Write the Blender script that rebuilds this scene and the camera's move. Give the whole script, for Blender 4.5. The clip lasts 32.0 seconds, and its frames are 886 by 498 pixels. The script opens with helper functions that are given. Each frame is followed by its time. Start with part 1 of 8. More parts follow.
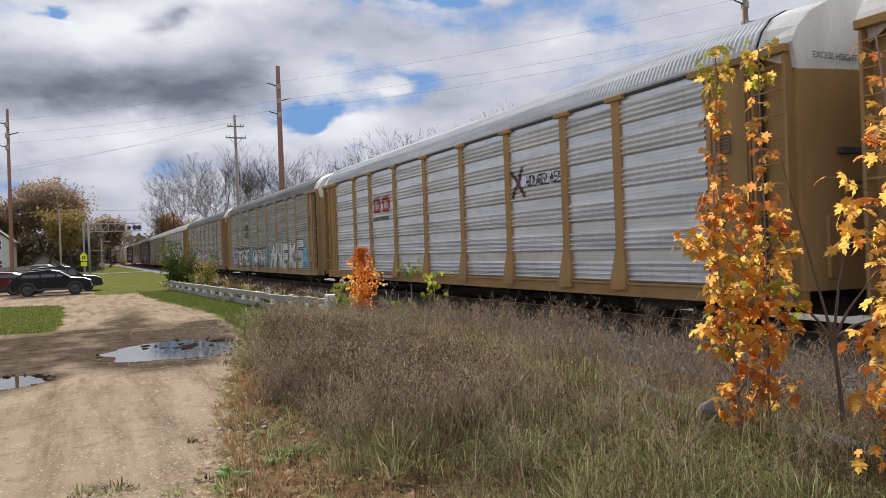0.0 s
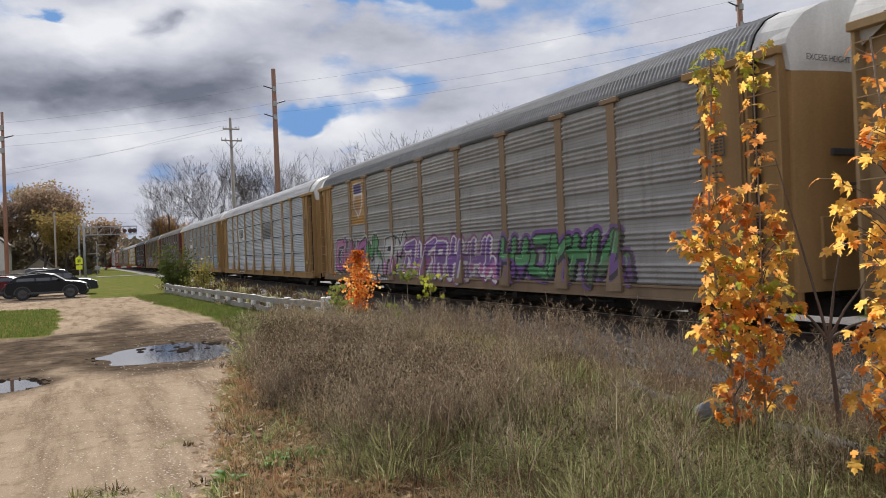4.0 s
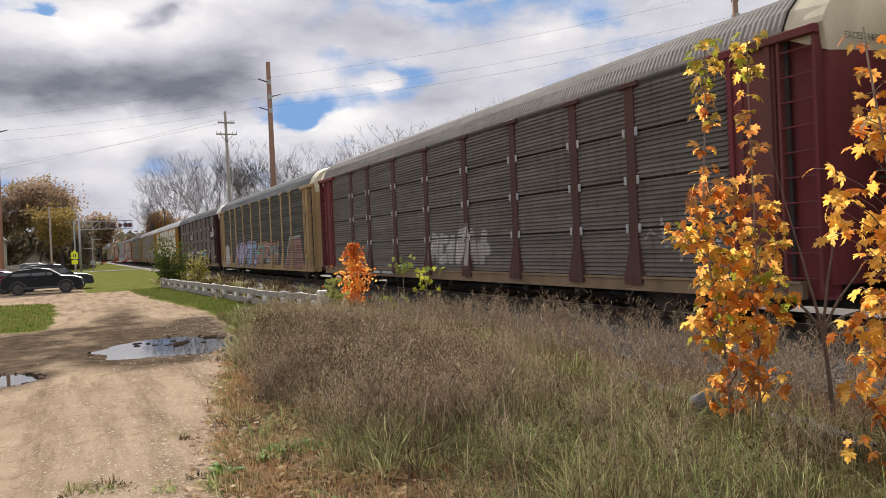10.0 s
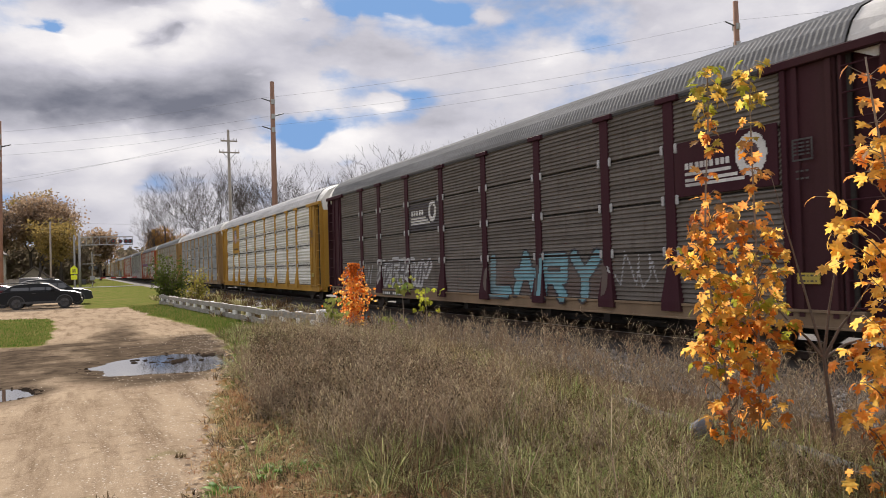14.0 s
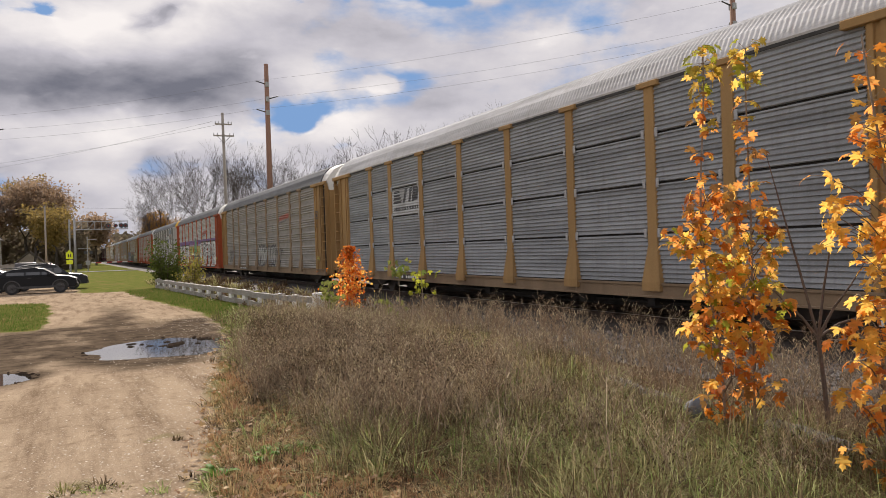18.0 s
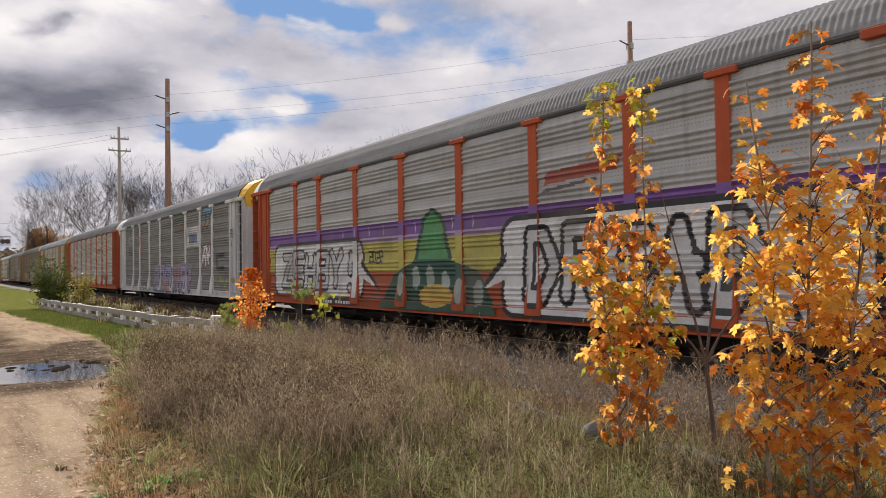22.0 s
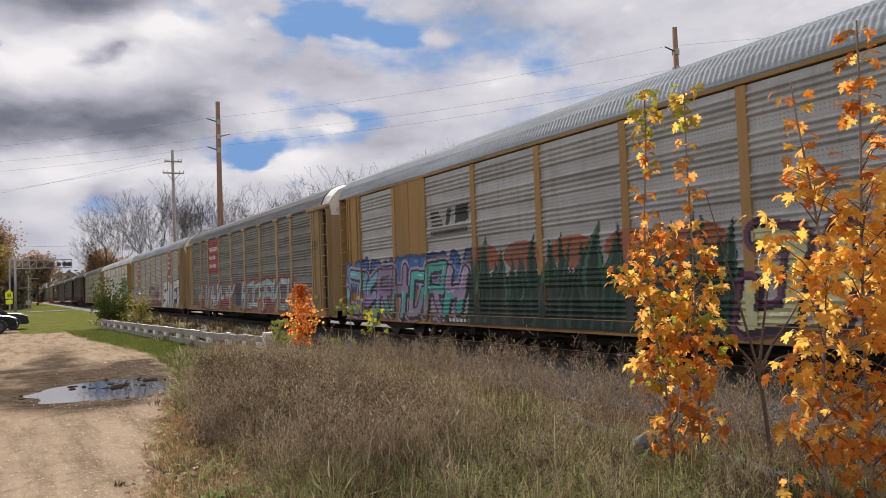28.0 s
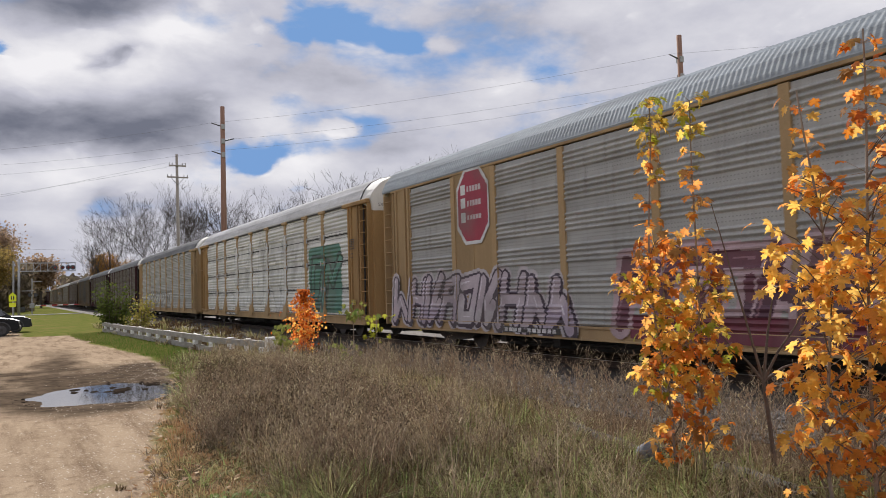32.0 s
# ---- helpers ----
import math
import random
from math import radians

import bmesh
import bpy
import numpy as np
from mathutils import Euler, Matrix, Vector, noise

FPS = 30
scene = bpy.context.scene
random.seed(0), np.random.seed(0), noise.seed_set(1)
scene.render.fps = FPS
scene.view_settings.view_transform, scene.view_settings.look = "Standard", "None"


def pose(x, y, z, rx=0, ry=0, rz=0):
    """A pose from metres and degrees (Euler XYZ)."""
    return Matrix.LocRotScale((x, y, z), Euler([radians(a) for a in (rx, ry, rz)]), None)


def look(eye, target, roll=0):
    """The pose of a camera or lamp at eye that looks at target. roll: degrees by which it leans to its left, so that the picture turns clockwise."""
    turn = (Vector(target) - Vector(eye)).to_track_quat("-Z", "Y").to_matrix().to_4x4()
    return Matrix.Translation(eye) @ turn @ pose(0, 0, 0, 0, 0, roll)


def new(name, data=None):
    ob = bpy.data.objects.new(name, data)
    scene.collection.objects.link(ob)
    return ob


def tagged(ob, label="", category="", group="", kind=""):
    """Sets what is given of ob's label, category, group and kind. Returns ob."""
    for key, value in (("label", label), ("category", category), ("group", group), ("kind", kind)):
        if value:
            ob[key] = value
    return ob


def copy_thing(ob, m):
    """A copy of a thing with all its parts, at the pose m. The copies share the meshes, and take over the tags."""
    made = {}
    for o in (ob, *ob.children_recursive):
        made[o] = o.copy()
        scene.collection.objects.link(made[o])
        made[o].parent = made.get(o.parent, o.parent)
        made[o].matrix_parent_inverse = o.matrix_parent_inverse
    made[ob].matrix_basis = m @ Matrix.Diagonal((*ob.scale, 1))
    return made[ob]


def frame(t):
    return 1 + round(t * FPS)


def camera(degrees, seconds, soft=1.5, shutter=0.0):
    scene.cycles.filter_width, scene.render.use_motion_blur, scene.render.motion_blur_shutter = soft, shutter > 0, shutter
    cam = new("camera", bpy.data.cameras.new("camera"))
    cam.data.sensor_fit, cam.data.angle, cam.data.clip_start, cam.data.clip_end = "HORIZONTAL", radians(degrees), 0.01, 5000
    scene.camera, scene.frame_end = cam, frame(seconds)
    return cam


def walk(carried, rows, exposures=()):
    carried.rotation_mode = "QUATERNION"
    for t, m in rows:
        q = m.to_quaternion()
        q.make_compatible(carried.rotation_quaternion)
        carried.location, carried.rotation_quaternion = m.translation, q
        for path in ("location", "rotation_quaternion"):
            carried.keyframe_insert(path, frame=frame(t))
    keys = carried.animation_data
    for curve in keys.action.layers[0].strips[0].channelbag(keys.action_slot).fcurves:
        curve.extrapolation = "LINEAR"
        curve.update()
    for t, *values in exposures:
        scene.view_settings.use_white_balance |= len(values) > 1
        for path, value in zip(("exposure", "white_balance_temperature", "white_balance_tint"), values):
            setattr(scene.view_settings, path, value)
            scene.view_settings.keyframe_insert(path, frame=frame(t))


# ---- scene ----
cam = camera(60.0, 32.0, soft=0.9, shutter=0.07)
# seconds, x, y, z, yaw, pitch, roll of the hand-held camera; +y runs along the track
PATH = [
    (0, -0.002, 0.005, 2.053, -24.92, -0.13, 2.10),
    (0.5, -0.003, 0.003, 2.057, -24.95, -0.18, 2.21),
    (1, -0.002, 0.008, 2.055, -24.84, -0.17, 2.19),
    (1.5, -0.000, 0.006, 2.058, -24.76, -0.17, 2.18),
    (2, -0.002, 0.003, 2.053, -24.74, -0.11, 2.18),
    (2.5, -0.003, -0.007, 2.057, -24.76, -0.15, 2.27),
    (3, 0.005, -0.007, 2.052, -24.92, -0.05, 2.23),
    (3.5, 0.002, 0.007, 2.052, -25.13, 0.04, 2.23),
    (5.5, 0.000, 0.005, 2.049, -25.35, -0.17, 2.30),
    (6, -0.004, 0.001, 2.047, -25.53, -0.37, 2.31),
    (6.5, 0.004, -0.002, 2.052, -25.70, -0.35, 2.25),
    (7, 0.008, -0.006, 2.051, -25.69, -0.26, 2.17),
    (7.5, 0.003, -0.014, 2.048, -25.54, -0.25, 2.15),
    (8, -0.000, -0.015, 2.049, -25.34, -0.30, 2.20),
    (8.5, -0.001, -0.004, 2.048, -25.31, -0.32, 2.19),
    (9, 0.005, -0.010, 2.047, -25.46, -0.38, 2.33),
    (9.5, 0.009, -0.008, 2.052, -25.59, -0.52, 2.50),
    (10, 0.012, -0.001, 2.045, -25.48, -0.51, 2.54),
    (10.5, 0.007, 0.003, 2.045, -25.42, -0.53, 2.53),
    (11, 0.004, 0.000, 2.046, -25.52, -0.57, 2.48),
    (11.5, 0.004, -0.002, 2.041, -25.66, -0.49, 2.32),
    (12, 0.007, -0.005, 2.041, -25.75, -0.29, 2.05),
    (12.5, 0.001, 0.003, 2.045, -25.60, 0.28, 1.66),
    (13, 0.003, 0.010, 2.043, -25.42, 0.96, 1.47),
    (13.5, 0.001, 0.015, 2.040, -25.46, 1.20, 1.47),
    (14, -0.001, 0.008, 2.046, -25.50, 1.09, 1.58),
    (14.5, -0.003, 0.009, 2.044, -25.57, 0.87, 1.62),
    (16.5, -0.005, -0.011, 2.042, -25.91, 0.42, 1.80),
    (17, 0.011, -0.009, 2.037, -25.86, 0.15, 1.93),
    (17.5, 0.016, 0.003, 2.033, -25.86, -0.13, 1.98),
    (18, 0.013, 0.014, 2.034, -25.78, -0.21, 1.90),
    (18.5, 0.009, 0.006, 2.042, -25.77, -0.18, 1.93),
    (19, 0.011, -0.007, 2.040, -25.84, -0.09, 1.97),
    (19.5, 0.008, -0.010, 2.037, -26.21, 0.18, 1.76),
    (20, 0.012, 0.011, 2.035, -27.82, 0.53, 1.18),
    (20.5, -0.000, 0.005, 2.032, -30.30, 0.95, 0.56),
    (21, -0.018, 0.003, 2.032, -32.15, 1.40, 0.47),
    (21.5, -0.017, 0.010, 2.032, -32.71, 1.44, 0.66),
    (22, -0.018, -0.003, 2.035, -32.93, 1.43, 0.86),
    (22.5, -0.015, -0.020, 2.031, -32.64, 1.55, 0.98),
    (23, -0.016, -0.017, 2.034, -31.91, 1.54, 1.16),
    (23.5, -0.017, -0.008, 2.039, -31.27, 1.58, 1.34),
    (24, -0.005, -0.002, 2.038, -30.71, 1.43, 1.66),
    (24.5, -0.010, -0.011, 2.037, -30.03, 1.40, 1.97),
    (25, -0.001, -0.024, 2.035, -29.39, 1.52, 2.26),
    (25.5, -0.001, -0.037, 2.045, -29.13, 1.64, 2.29),
    (27.5, 0.001, -0.028, 2.033, -29.09, 2.23, 2.09),
    (28, 0.015, -0.046, 2.034, -29.27, 2.51, 2.08),
    (28.5, 0.015, -0.047, 2.041, -29.35, 2.85, 2.06),
    (29, 0.019, -0.045, 2.042, -29.54, 3.04, 1.92),
    (29.5, 0.021, -0.056, 2.041, -29.63, 3.06, 1.85),
    (30, 0.023, -0.064, 2.036, -29.55, 3.04, 1.68),
    (30.5, 0.029, -0.049, 2.043, -29.30, 2.77, 1.73),
    (31, 0.026, -0.025, 2.038, -29.21, 2.77, 1.75),
    (31.5, 0.023, -0.039, 2.038, -29.10, 2.92, 1.74),
    (32, 0.017, -0.031, 2.037, -29.06, 2.96, 1.66),
]
# the camera's own brightening and warming as the sun comes and goes: seconds, stops, kelvin, tint
EXPOSED = ((0, 0.0, 6120, 10), (1, -0.04, 6120, 10), (2, -0.10, 6120, 10), (3, -0.08, 6120, 10), (5.5, 0.0, 6170, 10), (8, 0.0, 6220, 10), (9.4, 0.04, 6370, 11), (10, 0.16, 6470, 11), (10.5, 0.08, 6570, 12),
           (11, 0.0, 6620, 12), (13, 0.0, 6520, 12), (14, 0.14, 6520, 12), (16.5, 0.03, 6670, 13), (19, 0.03, 6670, 13), (21, 0.06, 6620, 13), (23, 0.08, 6570, 13), (25, 0.06, 6520, 12), (27.5, 0.0, 6420, 13), (30, 0.0, 6420, 13), (32, -0.02, 6270, 12))
walk(cam, [(t, pose(x, y, z, 90 + p, r, w)) for t, x, y, z, w, p, r in PATH], EXPOSED)

# ---- light ----
SUN_TO = Vector((0.105, 0.85, 0.52)).normalized()
sun = new("sun", bpy.data.lights.new("sun", "SUN"))
sun.data.energy, sun.data.angle, sun.data.color = 4.9, radians(0.6), (1.0, 0.93, 0.82)
sun.matrix_world = look((0, 0, 60), Vector((0, 0, 60)) - SUN_TO)
scene.view_settings.exposure = 0.0


def view_dir(px, py):
    """The way towards a place of the opening view, given in 1/1568 of its width from the top left."""
    a = (px - 784) / 1358
    b = (441 - py) / 1358
    return (pose(0, 0, 0, 89.87, 2.1, -24.92).to_3x3() @ Vector((a, b, -1))).normalized()


def sky():
    w = bpy.data.worlds.new("sky")
    scene.world = w
    w.use_nodes = True
    nt = w.node_tree
    nt.nodes.clear()
    N, L = nt.nodes.new, nt.links.new

    def math_(op, a, b=None, c=None, clamp=False):
        n = N("ShaderNodeMath")
        n.operation, n.use_clamp = op, clamp
        for i, v in enumerate((a, b, c)):
            if v is None:
                continue
            if isinstance(v, (int, float)):
                n.inputs[i].default_value = v
            else:
                L(v, n.inputs[i])
        return n.outputs[0]

    def ramp(x, lo, hi, a=0.0, b=1.0):
        n = N("ShaderNodeMapRange")
        n.interpolation_type = "SMOOTHSTEP"
        L(x, n.inputs[0])
        for i, v in enumerate((lo, hi, a, b)):
            n.inputs[i + 1].default_value = v
        return n.outputs[0]

    def noise_(vec, scale, detail, rough, off=(0, 0, 0), dist=0.0):
        m = N("ShaderNodeMapping")
        m.inputs["Location"].default_value = off
        L(vec, m.inputs["Vector"])
        n = N("ShaderNodeTexNoise")
        n.inputs["Scale"].default_value, n.inputs["Detail"].default_value = scale, detail
        n.inputs["Roughness"].default_value, n.inputs["Distortion"].default_value = rough, dist
        L(m.outputs[0], n.inputs["Vector"])
        return n.outputs["Fac"]

    tc = N("ShaderNodeTexCoord").outputs["Generated"]
    fl = N("ShaderNodeMapping")
    fl.inputs["Scale"].default_value = (1.0, 1.0, 2.1)
    L(tc, fl.inputs["Vector"])
    v = fl.outputs[0]

    def stirred(vec, scale, detail, amount):
        """The same place, shifted by a turbulence that frays and curls the edges."""
        n = N("ShaderNodeTexNoise")
        n.inputs["Scale"].default_value, n.inputs["Detail"].default_value, n.inputs["Roughness"].default_value = scale, detail, 0.6
        L(vec, n.inputs["Vector"])
        c = N("ShaderNodeVectorMath")
        c.operation = "SUBTRACT"
        L(n.outputs["Color"], c.inputs[0])
        c.inputs[1].default_value = (0.5, 0.5, 0.5)
        k = N("ShaderNodeVectorMath")
        k.operation = "MULTIPLY_ADD"
        L(c.outputs[0], k.inputs[0])
        k.inputs[1].default_value = (amount, amount, amount)
        L(vec, k.inputs[2])
        return k.outputs[0]

    curled = stirred(stirred(v, 6.0, 3, 0.12), 22.0, 5, 0.035)

    def puffs(scale, depth):
        """Round heads of cloud, 1 at their middles."""
        n = N("ShaderNodeTexVoronoi")
        n.feature, n.inputs["Scale"].default_value, n.inputs["Smoothness"].default_value = "SMOOTH_F1", scale, 0.25
        n.inputs["Detail"].default_value = depth
        n.inputs["Roughness"].default_value = 0.55
        L(curled, n.inputs["Vector"])
        return ramp(n.outputs["Distance"], 0.05, 0.75, 1.0, 0.0)

    def blob(px, py, wide, amount):
        """A soft patch of cloud, wide degrees to either side and less than half as high."""
        d = N("ShaderNodeVectorMath")
        d.operation = "DISTANCE"
        L(curled, d.inputs[0])
        q = view_dir(px, py)
        d.inputs[1].default_value = (q.x, q.y, 2.1 * q.z)
        return ramp(d.outputs["Value"], 0.0, radians(wide), amount, 0.0)

    def total(first, items):
        for it in items:
            first = math_("ADD", first, blob(*it))
        return first

    f1 = noise_(v, 4.2, 10, 0.58, (3.1, 1.7, 0.4), 0.1)
    f2 = noise_(v, 4.2, 10, 0.58, (3.1, 1.7, 0.50), 0.1)
    # blue gaps and thick banks
    heads = puffs(13.0, 2.0)
    cover = ramp(math_("MULTIPLY_ADD", heads, 0.07, total(f1, GAPS)), 0.27, 0.50)
    # bright upper edges, grey undersides
    lit = math_("MULTIPLY_ADD", math_("SUBTRACT", f1, f2), 0.9, 0.60)
    lit = math_("ADD", lit, math_("MULTIPLY", math_("SUBTRACT", noise_(v, 11.0, 7, 0.55, (0.3, 2.2, 1.1), 0.15), 0.5), 0.5))
    lit = math_("MULTIPLY_ADD", math_("SUBTRACT", heads, 0.55), 0.30, lit)
    lit = total(lit, TOPS)
    tone = math_("MULTIPLY_ADD", lit, 0.78, 0.24, clamp=True)
    col = N("ShaderNodeValToRGB")
    L(tone, col.inputs[0])
    cr = col.color_ramp
    cr.elements[0].color = (0.18, 0.19, 0.235, 1)
    cr.elements[1].color = (0.96, 0.935, 0.92, 1)
    e = cr.elements.new(0.5)
    e.color = (0.58, 0.575, 0.63, 1)
    sk = N("ShaderNodeTexSky")
    sk.sky_type, sk.sun_disc = "NISHITA", False
    sk.sun_elevation = math.asin(SUN_TO.z)
    sk.sun_rotation = math.atan2(SUN_TO.x, SUN_TO.y)
    dim = N("ShaderNodeVectorMath")
    dim.operation = "SCALE"
    dim.inputs["Scale"].default_value = SKY_LEVEL
    L(sk.outputs[0], dim.inputs[0])
    cap_ = N("ShaderNodeVectorMath")
    cap_.operation = "MINIMUM"
    cap_.inputs[1].default_value = (0.21, 0.38, 0.68)
    L(dim.outputs[0], cap_.inputs[0])
    mix = N("ShaderNodeMix")
    mix.data_type = "RGBA"
    L(cover, mix.inputs["Factor"])
    L(cap_.outputs[0], mix.inputs["A"])
    L(col.outputs[0], mix.inputs["B"])
    bg = N("ShaderNodeBackground")
    L(mix.outputs["Result"], bg.inputs[0])
    # clouds away from the sun show their lit side
    dt = N("ShaderNodeVectorMath")
    dt.operation = "DOT_PRODUCT"
    L(tc, dt.inputs[0])
    dt.inputs[1].default_value = (SUN_TO.x, SUN_TO.y, 0)
    L(ramp(dt.outputs["Value"], 0.6, -0.8, 0.95, 1.25), bg.inputs[1])
    out = N("ShaderNodeOutputWorld")
    L(bg.outputs[0], out.inputs[0])


SKY_LEVEL = 0.085
# cloud cover by place: blue gaps (negative) and solid banks; then sunlit tops and grey undersides
GAPS = ((92, 10, 1.6, -0.5), (531, 0, 1.6, -0.4), (590, 200, 4.8, -0.40), (505, 203, 3.8, -0.32), (690, 176, 3.6, -0.24), (740, 140, 3, -0.16), (657, 60, 5, 0.26), (540, 90, 4, 0.2), (606, -25, 2.6, -0.3), (696, -45, 4.4, -0.5), (797, -17, 2.6, -0.36), (146, 39, 1.0, -0.35),
        (290, 300, 5, -0.2), (640, 263, 2.5, -0.2), (73, 333, 3, -0.14), (1100, 35, 2.6, -0.1), (213, 134, 15, 0.28), (212, 226, 8, 0.16), (858, 4, 2.4, 0.16), (537, 0, 3, 0.16), (690, 150, 2.0, 0.25), (611, 231, 3.4, 0.32), (521, 134, 4, 0.2))
TOPS = ((163, 42, 8, 0.36), (243, 22, 6, 0.28), (94, 60, 6, 0.22), (370, 10, 6, 0.26), (551, 132, 5, 0.28), (683, 156, 2.6, 0.36), (611, 226, 5, 0.34), (262, 232, 7, 0.36), (103, 240, 8, 0.38), (431, 244, 6, 0.28), (277, 44, 2.3, -0.75), (306, 36, 2.4, -0.6),
        (0, 150, 9, -0.30), (110, 158, 8, -0.27), (210, 160, 8, -0.27), (310, 158, 8, -0.29), (400, 152, 8, -0.27), (480, 145, 6, -0.18), (150, 193, 5, -0.24), (330, 188, 5, -0.30), (20, 195, 5, -0.2), (240, 196, 4, -0.2), (442, 36, 4, -0.30), (576, 32, 4, -0.24), (660, 64, 5, -0.14),
        (765, 192, 5, -0.34), (180, -46, 8, -0.46), (303, -72, 6, -0.40), (960, -46, 7, -0.36), (960, 37, 4, -0.16), (587, 24, 3, 0.22), (731, 12, 4, 0.24), (410, -14, 5, 0.36), (858, -2, 3, 0.2), (133, 268, 5, -0.42), (297, 278, 5, -0.36), (53, 300, 4, -0.3), (420, 290, 4, -0.26), (30, 258, 3, -0.2),
        (212, 303, 4, 0.2), (341, 321, 4, -0.16), (831, 94, 7, -0.18), (1011, 64, 8, 0.12), (1117, -35, 6, -0.12))
sky()


# ---- materials ----
MATS = {}


def mat(name, a, b=None, rough=0.7, metal=0.0, scale=6.0, bump=0.0, bump_scale=40.0, rnd=0.0, streak=0.0, dirt=None, dirt_amt=0.0, spec=0.5, trans=0.0):
    """A painted, rusty, woody or earthy surface: two colours mixed by broad noise and by grain, with fine relief; rnd varies it from
    object to object, streak stretches the broad noise up and down, dirt lays stains over it."""
    if name in MATS:
        return MATS[name]
    m = bpy.data.materials.new(name)
    MATS[name] = m
    m.use_nodes = True
    nt = m.node_tree
    N, L = nt.nodes.new, nt.links.new
    bs = nt.nodes["Principled BSDF"]
    b = b or tuple(v * 0.75 for v in a)
    tc = N("ShaderNodeTexCoord")
    mp = N("ShaderNodeMapping")
    L(tc.outputs["Object"], mp.inputs[0])
    if streak:
        mp.inputs["Scale"].default_value = (1, 1, 1 / streak)
    n = N("ShaderNodeTexNoise")
    n.inputs["Scale"].default_value, n.inputs["Detail"].default_value, n.inputs["Roughness"].default_value = scale, 6, 0.65
    L(mp.outputs[0], n.inputs["Vector"])
    g = N("ShaderNodeTexNoise")
    g.inputs["Scale"].default_value, g.inputs["Detail"].default_value = bump_scale, 4
    L(tc.outputs["Object"], g.inputs["Vector"])
    mr = N("ShaderNodeMapRange")
    mr.inputs[1].default_value, mr.inputs[2].default_value = 0.3, 0.7
    ad = N("ShaderNodeMath")
    ad.operation = "MULTIPLY_ADD"
    L(g.outputs["Fac"], ad.inputs[0])
    ad.inputs[1].default_value, ad.inputs[2].default_value = 0.5, -0.25
    a2 = N("ShaderNodeMath")
    L(n.outputs["Fac"], a2.inputs[0])
    L(ad.outputs[0], a2.inputs[1])
    L(a2.outputs[0], mr.inputs[0])
    mx = N("ShaderNodeMix")
    mx.data_type = "RGBA"
    mx.inputs["A"].default_value, mx.inputs["B"].default_value = (*a, 1), (*b, 1)
    L(mr.outputs[0], mx.inputs["Factor"])
    col = mx.outputs["Result"]
    if dirt:
        d = N("ShaderNodeTexNoise")
        d.inputs["Scale"].default_value, d.inputs["Detail"].default_value = scale * 0.4, 8
        L(mp.outputs[0], d.inputs["Vector"])
        dr = N("ShaderNodeMapRange")
        dr.inputs[1].default_value, dr.inputs[2].default_value, dr.inputs[4].default_value = 0.48, 0.68, dirt_amt
        L(d.outputs["Fac"], dr.inputs[0])
        m2 = N("ShaderNodeMix")
        m2.data_type = "RGBA"
        m2.inputs["B"].default_value = (*dirt, 1)
        L(col, m2.inputs["A"])
        L(dr.outputs[0], m2.inputs["Factor"])
        col = m2.outputs["Result"]
    if rnd:
        oi = N("ShaderNodeObjectInfo")
        hs = N("ShaderNodeHueSaturation")
        r = N("ShaderNodeMapRange")
        r.inputs[3].default_value, r.inputs[4].default_value = 1 - rnd, 1 + rnd
        L(oi.outputs["Random"], r.inputs[0])
        L(r.outputs[0], hs.inputs["Value"])
        L(col, hs.inputs["Color"])
        col = hs.outputs[0]
    L(col, bs.inputs["Base Color"])
    bs.inputs["Roughness"].default_value, bs.inputs["Metallic"].default_value = rough, metal
    bs.inputs["Specular IOR Level"].default_value = spec
    if bump:
        bp = N("ShaderNodeBump")
        bp.inputs["Strength"].default_value, bp.inputs["Distance"].default_value = bump, 0.02
        L(g.outputs["Fac"], bp.inputs["Height"])
        L(bp.outputs[0], bs.inputs["Normal"])
    if trans:
        tr = N("ShaderNodeBsdfTranslucent")
        L(col, tr.inputs[0])
        ms = N("ShaderNodeMixShader")
        ms.inputs[0].default_value = trans
        L(bs.outputs[0], ms.inputs[1])
        L(tr.outputs[0], ms.inputs[2])
        L(ms.outputs[0], nt.nodes["Material Output"].inputs[0])
    return m


